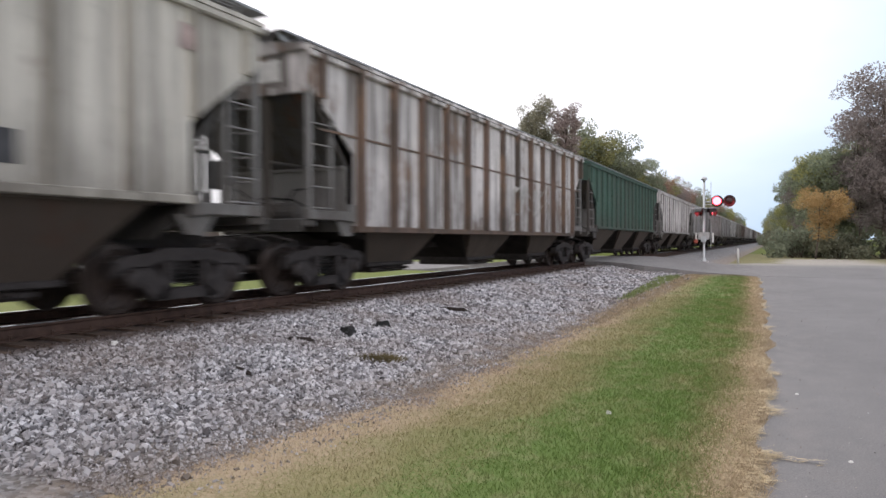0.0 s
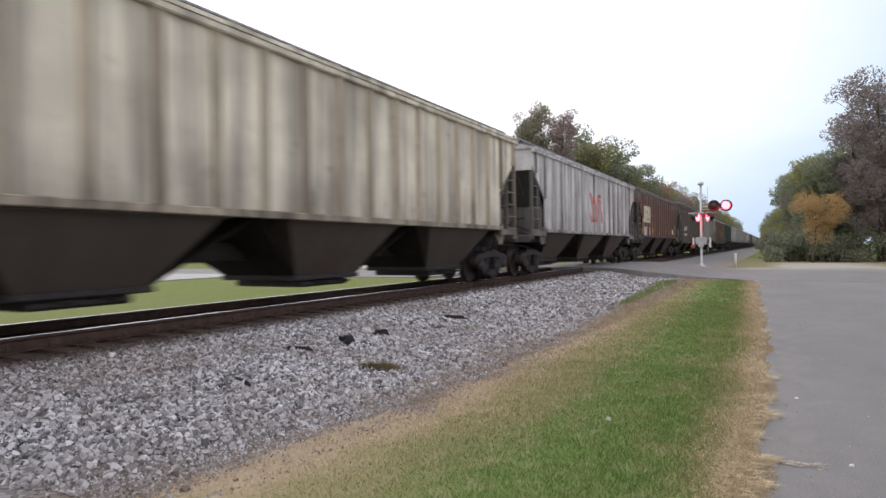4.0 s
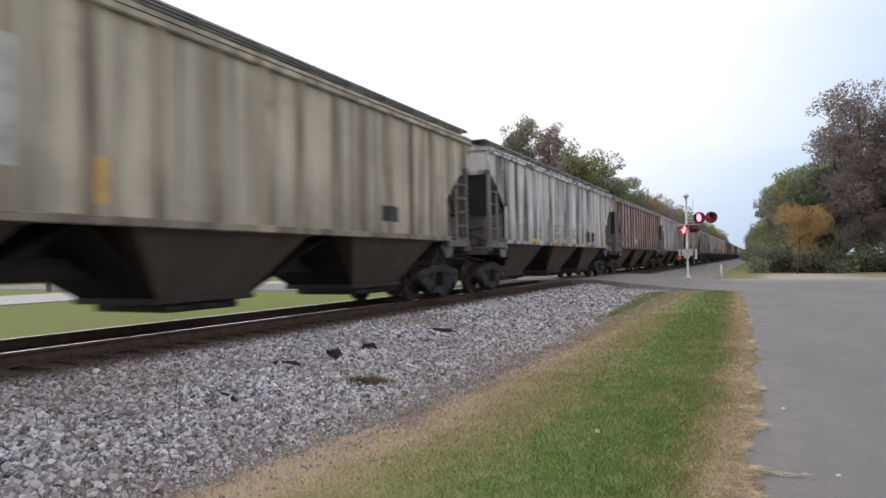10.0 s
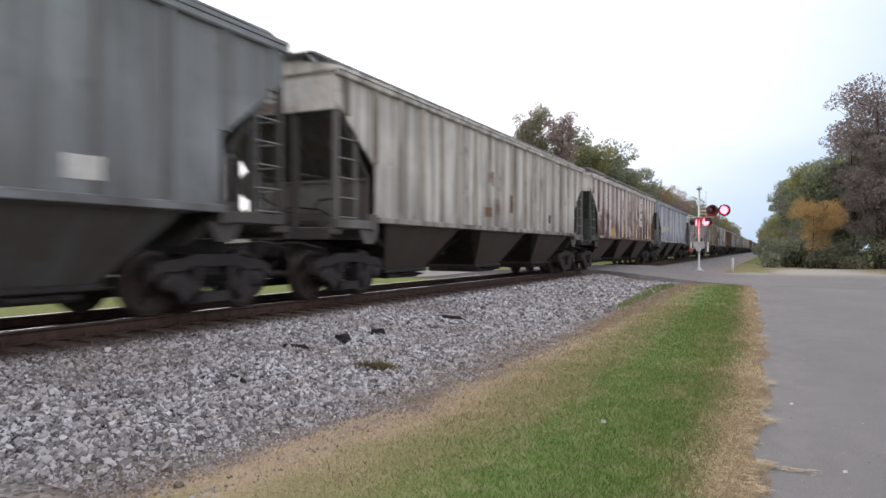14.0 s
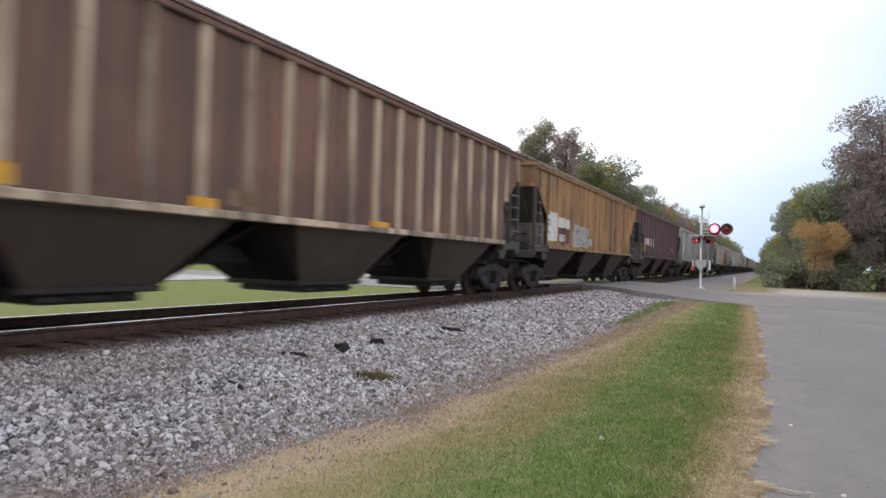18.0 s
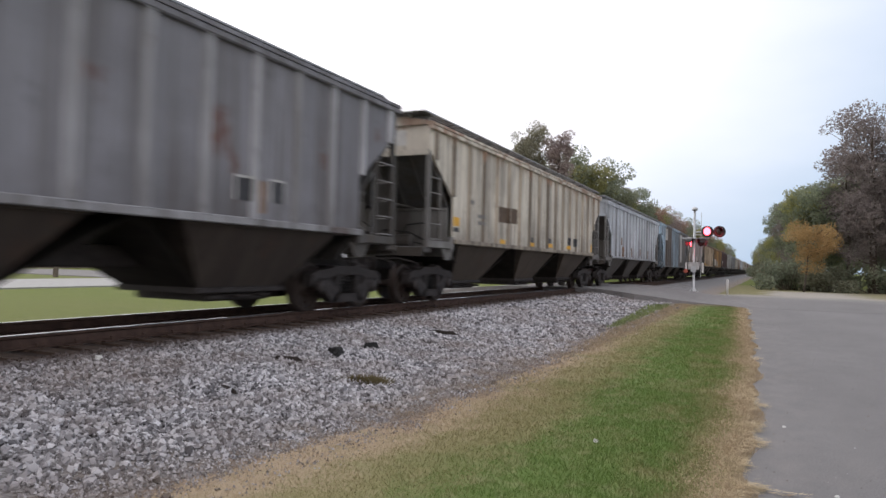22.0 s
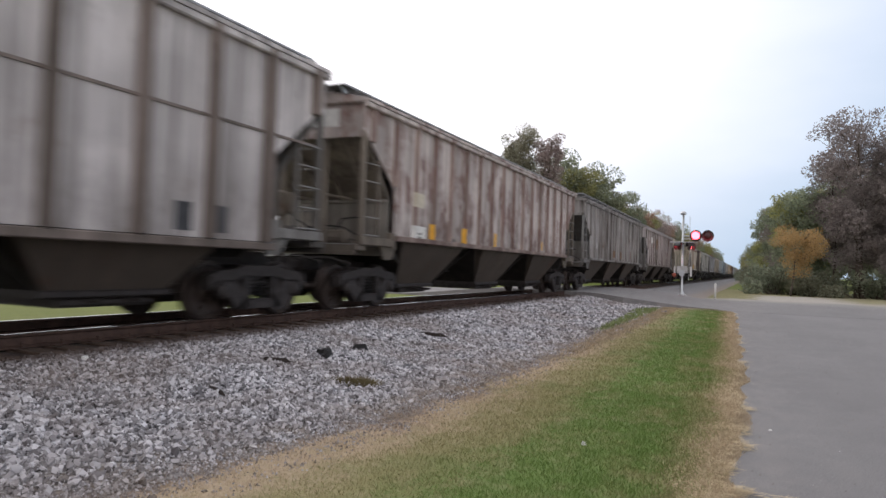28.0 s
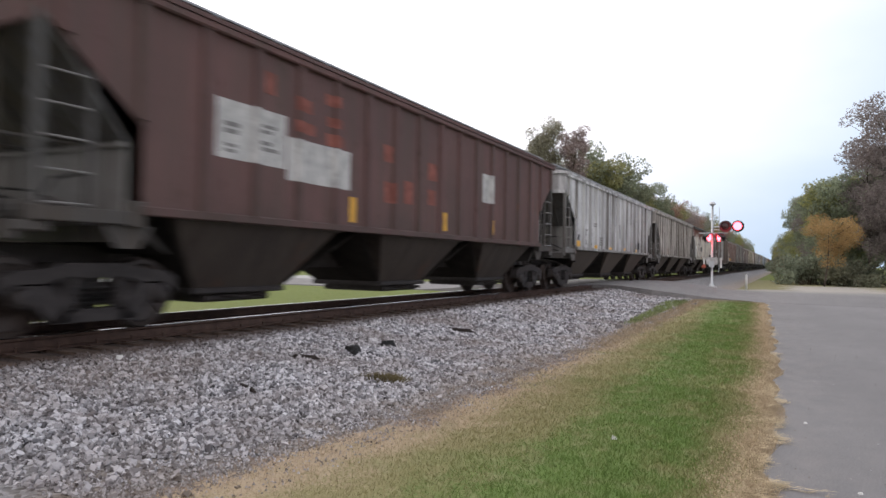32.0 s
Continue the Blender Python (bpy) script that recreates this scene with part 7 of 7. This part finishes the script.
M_SPLINTER = plain("wet_dark_timber", (0.035, 0.028, 0.025), 0.85, 0, 0.3, 9)
chip(-5.44, 7.89, 0.17, 0.15, 0.12, 0.13, 20, M_BLACK, "rubber_scrap", "torn black rubber scrap lying on the ballast", "scrap", 1)
chip(-5.30, 7.70, 0.165, 0.08, 0.06, 0.08, 50, M_BLACK, "rubber_scrap", "small black rubber scrap lying on the ballast", "scrap", 2)
chip(-5.41, 8.76, 0.165, 0.17, 0.08, 0.10, 70, M_BLACK, "rubber_scrap", "flat black rubber scrap lying on the ballast", "scrap", 3)
chip(-5.62, 6.94, 0.20, 0.04, 0.30, 0.05, 96, M_SPLINTER, "wood_splinter", "dark wooden splinter lying on the ballast", "splinter", 4)
chip(-5.48, 11.25, 0.19, 0.04, 0.46, 0.06, 84, M_SPLINTER, "wood_splinter", "long dark wooden splinter lying on the ballast", "splinter", 5)
chip(-4.98, 5.30, 0.13, 0.03, 0.26, 0.04, 65, M_SPLINTER, "wood_splinter", "dark wooden splinter lying among the stones", "splinter", 6)
chip(-5.59, 28.2, 0.19, 0.06, 0.5, 0.06, 100, M_SPLINTER, "wood_splinter", "broken piece of dark timber lying on the ballast", "splinter", 7)
chip(-6.64, 5.06, 0.32, 0.06, 0.05, 0.06, 10, M_WHITE, "white_stone", "white stone lying on the grey ballast", "stone", 8)
chip(0.45, 5.20, 0.012, 0.018, 0.014, 0.012, 10, M_WHITE, "pebble", "pale pebble lying on the asphalt", "pebble", 9)
chip(0.18, 7.26, 0.012, 0.022, 0.018, 0.012, 40, M_WHITE, "pebble", "pale pebble lying on the asphalt", "pebble", 10)
chip(-1.25, 5.6, 0.05, 0.025, 0.02, 0.03, 0, M_WHITE, "leaf_litter", "pale curled leaf lying on the lawn", "leaf", 11)


def weed(x, y, z, spread, count, seed):
    r = np.random.default_rng(seed)
    px, py = r.normal(0, spread, count), r.normal(0, spread * 0.7, count)
    h = r.uniform(0.02, 0.07, count)
    w = 0.006
    v = np.stack([np.stack([px - w, py, 0 * h], 1), np.stack([px + w, py, 0 * h], 1), np.stack([px * 1.2, py * 1.2, h], 1)], 1).reshape(-1, 3)
    ob = part("weed_tuft", numpy_mesh("weed_tuft", v, np.arange(len(v)).reshape(-1, 3)), M_WEED)
    ob.matrix_basis = pose(x, y, z)
    tagged(ob, "flat brownish weed tuft growing among the ballast stones", "weed")


M_WEED = plain("withered_weed", (0.14, 0.115, 0.06), 0.9, 0, 0.35, 12)
weed(-4.27, 6.80, 0.075, 0.13, 1500, 3)

# a pale gravel patch and dry verge beyond the cross road
def grass_band(name, label, mat, n, y0, y1, inner, outer, low, high, seed):
    """A band of blades between two lines along the ballast, thinning out at its rim and its ends."""
    r = np.random.default_rng(seed)
    y = y0 + (y1 - y0) * r.uniform(0, 1, n) ** 0.8 + r.normal(0, 0.35, n)
    ends = [y0, y0 + 0.4 * (y1 - y0), y1 - 1.2, y1]
    a, b = np.interp(y, ends, inner), np.interp(y, ends, outer)
    x = a + (b - a) * (r.beta(1.1, 1.5, n)) + r.normal(0, 0.07, n)
    h, w, t = r.uniform(low, high, n), 0.013, r.uniform(0, 6.28, n)
    z = np.interp(x, [-4.9, -3.7, -2.75], [0.10, 0.035, 0.0])
    v = np.stack([np.stack([x - w * np.cos(t), y - w * np.sin(t), z], 1), np.stack([x + w * np.cos(t), y + w * np.sin(t), z], 1), np.stack([x + r.normal(0, 0.03, n), y + r.normal(0, 0.03, n), z + h], 1)], 1).reshape(-1, 3)
    ob = part(name, numpy_mesh(name, v, np.arange(len(v)).reshape(-1, 3)), mat)
    tagged(ob, label, "grass", kind="stuff")


M_TONGUE = plain("fresh_green_grass", (0.20, 0.24, 0.10), 0.85, 0, 0.35, 3)
M_DRYBAND = plain("dry_straw_grass", (0.36, 0.285, 0.195), 0.85, 0, 0.3, 4)
grass_band("grass_tongue", "thin tongue of green grass along the ballast", M_TONGUE, 8000, 17.0, 28.3, (-3.36, -3.36, -3.4, -3.45), (-3.4, -3.66, -4.1, -3.7), 0.04, 0.10, 12)
grass_band("straw_band", "band of dry straw between lawn and ballast", M_DRYBAND, 16000, 11.5, 30.0, (-2.75, -2.7, -2.7, -2.7), (-3.0, -3.4, -3.5, -3.3), 0.03, 0.08, 13)

def verge_mat():
    """Grey grit by the road, then pale gravel, with olive grass in a wedge by the track and before the wood."""
    m = Nodes("verge_grit_and_grass", 0.9)
    wob = m.span(m.noise(0.35, detail=6), 0.3, 0.7, -1.6, 1.6)

    def ragged(which):
        add = m.n.new("ShaderNodeMath")
        m.l.new(m.axis(which), add.inputs[0])
        m.l.new(wob, add.inputs[1])
        return add.outputs[0]
    x, y = ragged(0), ragged(1)
    speck = m.noise(9.0, detail=6)
    grey = m.ramp(speck, 0.3, 0.7, (0.15, 0.145, 0.14), (0.25, 0.24, 0.23))
    pale = m.ramp(speck, 0.3, 0.7, (0.24, 0.222, 0.195), (0.39, 0.365, 0.325))
    grass = m.ramp(m.noise(4.0, detail=7), 0.3, 0.7, (0.12, 0.115, 0.05), (0.24, 0.215, 0.10))
    c = m.mix(m.span(y, 43.5, 47.5), grey, pale)
    wedge = m.math("MULTIPLY", m.span(x, 0.9, -0.2), m.span(y, 46.2, 47.6))
    side = m.math("MULTIPLY", m.span(x, 4.5, 7.0), m.span(y, 45.5, 50.0))
    cover = m.math("MAXIMUM", m.math("MAXIMUM", wedge, m.math("MULTIPLY", side, 0.8)), m.span(y, 57.5, 61.0))
    c = m.mix(cover, c, grass)
    m.bump(speck, 0.4, 0.02)
    return m.color(c)


s = Shape()
s.box(-6.0, 70, ROAD_Y1 + 0.3, 78, -0.03, -0.012)
tagged(part("verge", s, verge_mat()), "pale gravel and olive grass verge beyond the road", "verge", kind="structure")

# ties under the rails, each a part of the track bed
track_bed = bpy.data.objects["ballast_bed"]
tie_mesh = Shape().box(-1.62, 1.62, -0.115, 0.115, -0.17, 0.0, 0.015).mesh("tie")
rng = random.Random(5)
for i in range(120):
    tie = part("tie", tie_mesh, M_TIE, track_bed)
    tie.matrix_basis = pose(TRACK_X + rng.uniform(-0.05, 0.05), 0.5 + i * 0.5 + rng.uniform(-0.03, 0.03), RAIL_Z - 0.165 + rng.uniform(-0.012, 0.004), 0, 0, rng.uniform(-1.2, 1.2))
plate_mesh = Shape().box(-0.16, 0.16, -0.09, 0.09, 0, 0.015).mesh("tie_plate")
spike_mesh = Shape().lathe([(0, 0.012), (0.04, 0.012), (0.045, 0.022), (0.06, 0.018)], 6, (0, 0, 0), "z").mesh("spike")
for i in range(70):
    y = 2.5 + i * 0.5
    plate = part("tie_plate", plate_mesh, M_RAIL, track_bed)
    plate.matrix_basis = pose(RAIL_X, y, RAIL_Z - 0.172)
    spike = part("spike", spike_mesh, M_RAIL, track_bed)
    spike.matrix_basis = pose(RAIL_X + 0.10, y + 0.04, RAIL_Z - 0.158)


# ---- motion ----
def motions():
    # the train gains and loses a little on its mean pace
    pace = ((0, -0.09), (1, 0.03), (2, 0.17), (5, 0.09), (6, 0.3), (7, 0.17), (8, 0.09), (9, -0.09), (10, -0.05), (11, -0.04), (12, -0.05), (13, -0.13), (14, -0.18), (17, -0.15), (18, -0.13), (19, -0.18), (20, -0.16), (21, -0.15), (22, 0.07), (23, -0.01), (24, 0.01), (27, -0.08), (28, -0.13), (29, 0.1), (30, 0.26), (31, 0.17), (32, 0.16))
    for car, y in TRAIN:
        walk(car, [(t, pose(TRACK_X, y + SPEED * t + d, RAIL_Z)) for t, d in pace])
    # the wheels roll: one wheelset of each kind is keyed thirty times a second, and all others turn with it
    for kind in (0, 1):
        same = [w for w, i in WHEELSETS if i == kind]
        y = -0.89 if kind == 0 else 0.89
        walk(same[0], [(i / FPS, pose(0, y, WHEEL_R, -math.degrees(SPEED / WHEEL_R * i / FPS))) for i in range(32 * FPS + 1)])
        keys = same[0].animation_data
        for w in same[1:]:
            w.rotation_mode = "QUATERNION"
            w.animation_data_create()
            w.animation_data.action = keys.action
            w.animation_data.action_slot = keys.action_slot
    # the two lamps of the crossing flash in turn, every 0.605 s
    for lens, phase in FLASHERS:
        rows, turn, t = [(0.0, 180.0 * phase)], 180.0 * phase, 0.31
        while t < 31.8:
            rows += [(t, turn), (t + 0.022, turn + 60), (t + 0.044, turn + 120), (t + 0.066, turn + 180)]
            turn += 180
            t += 0.605
        rows.append((32.0, turn))
        walk(lens, [(a, pose(0, 0.345, 0, 0, 0, b + 180)) for a, b in rows])


motions()
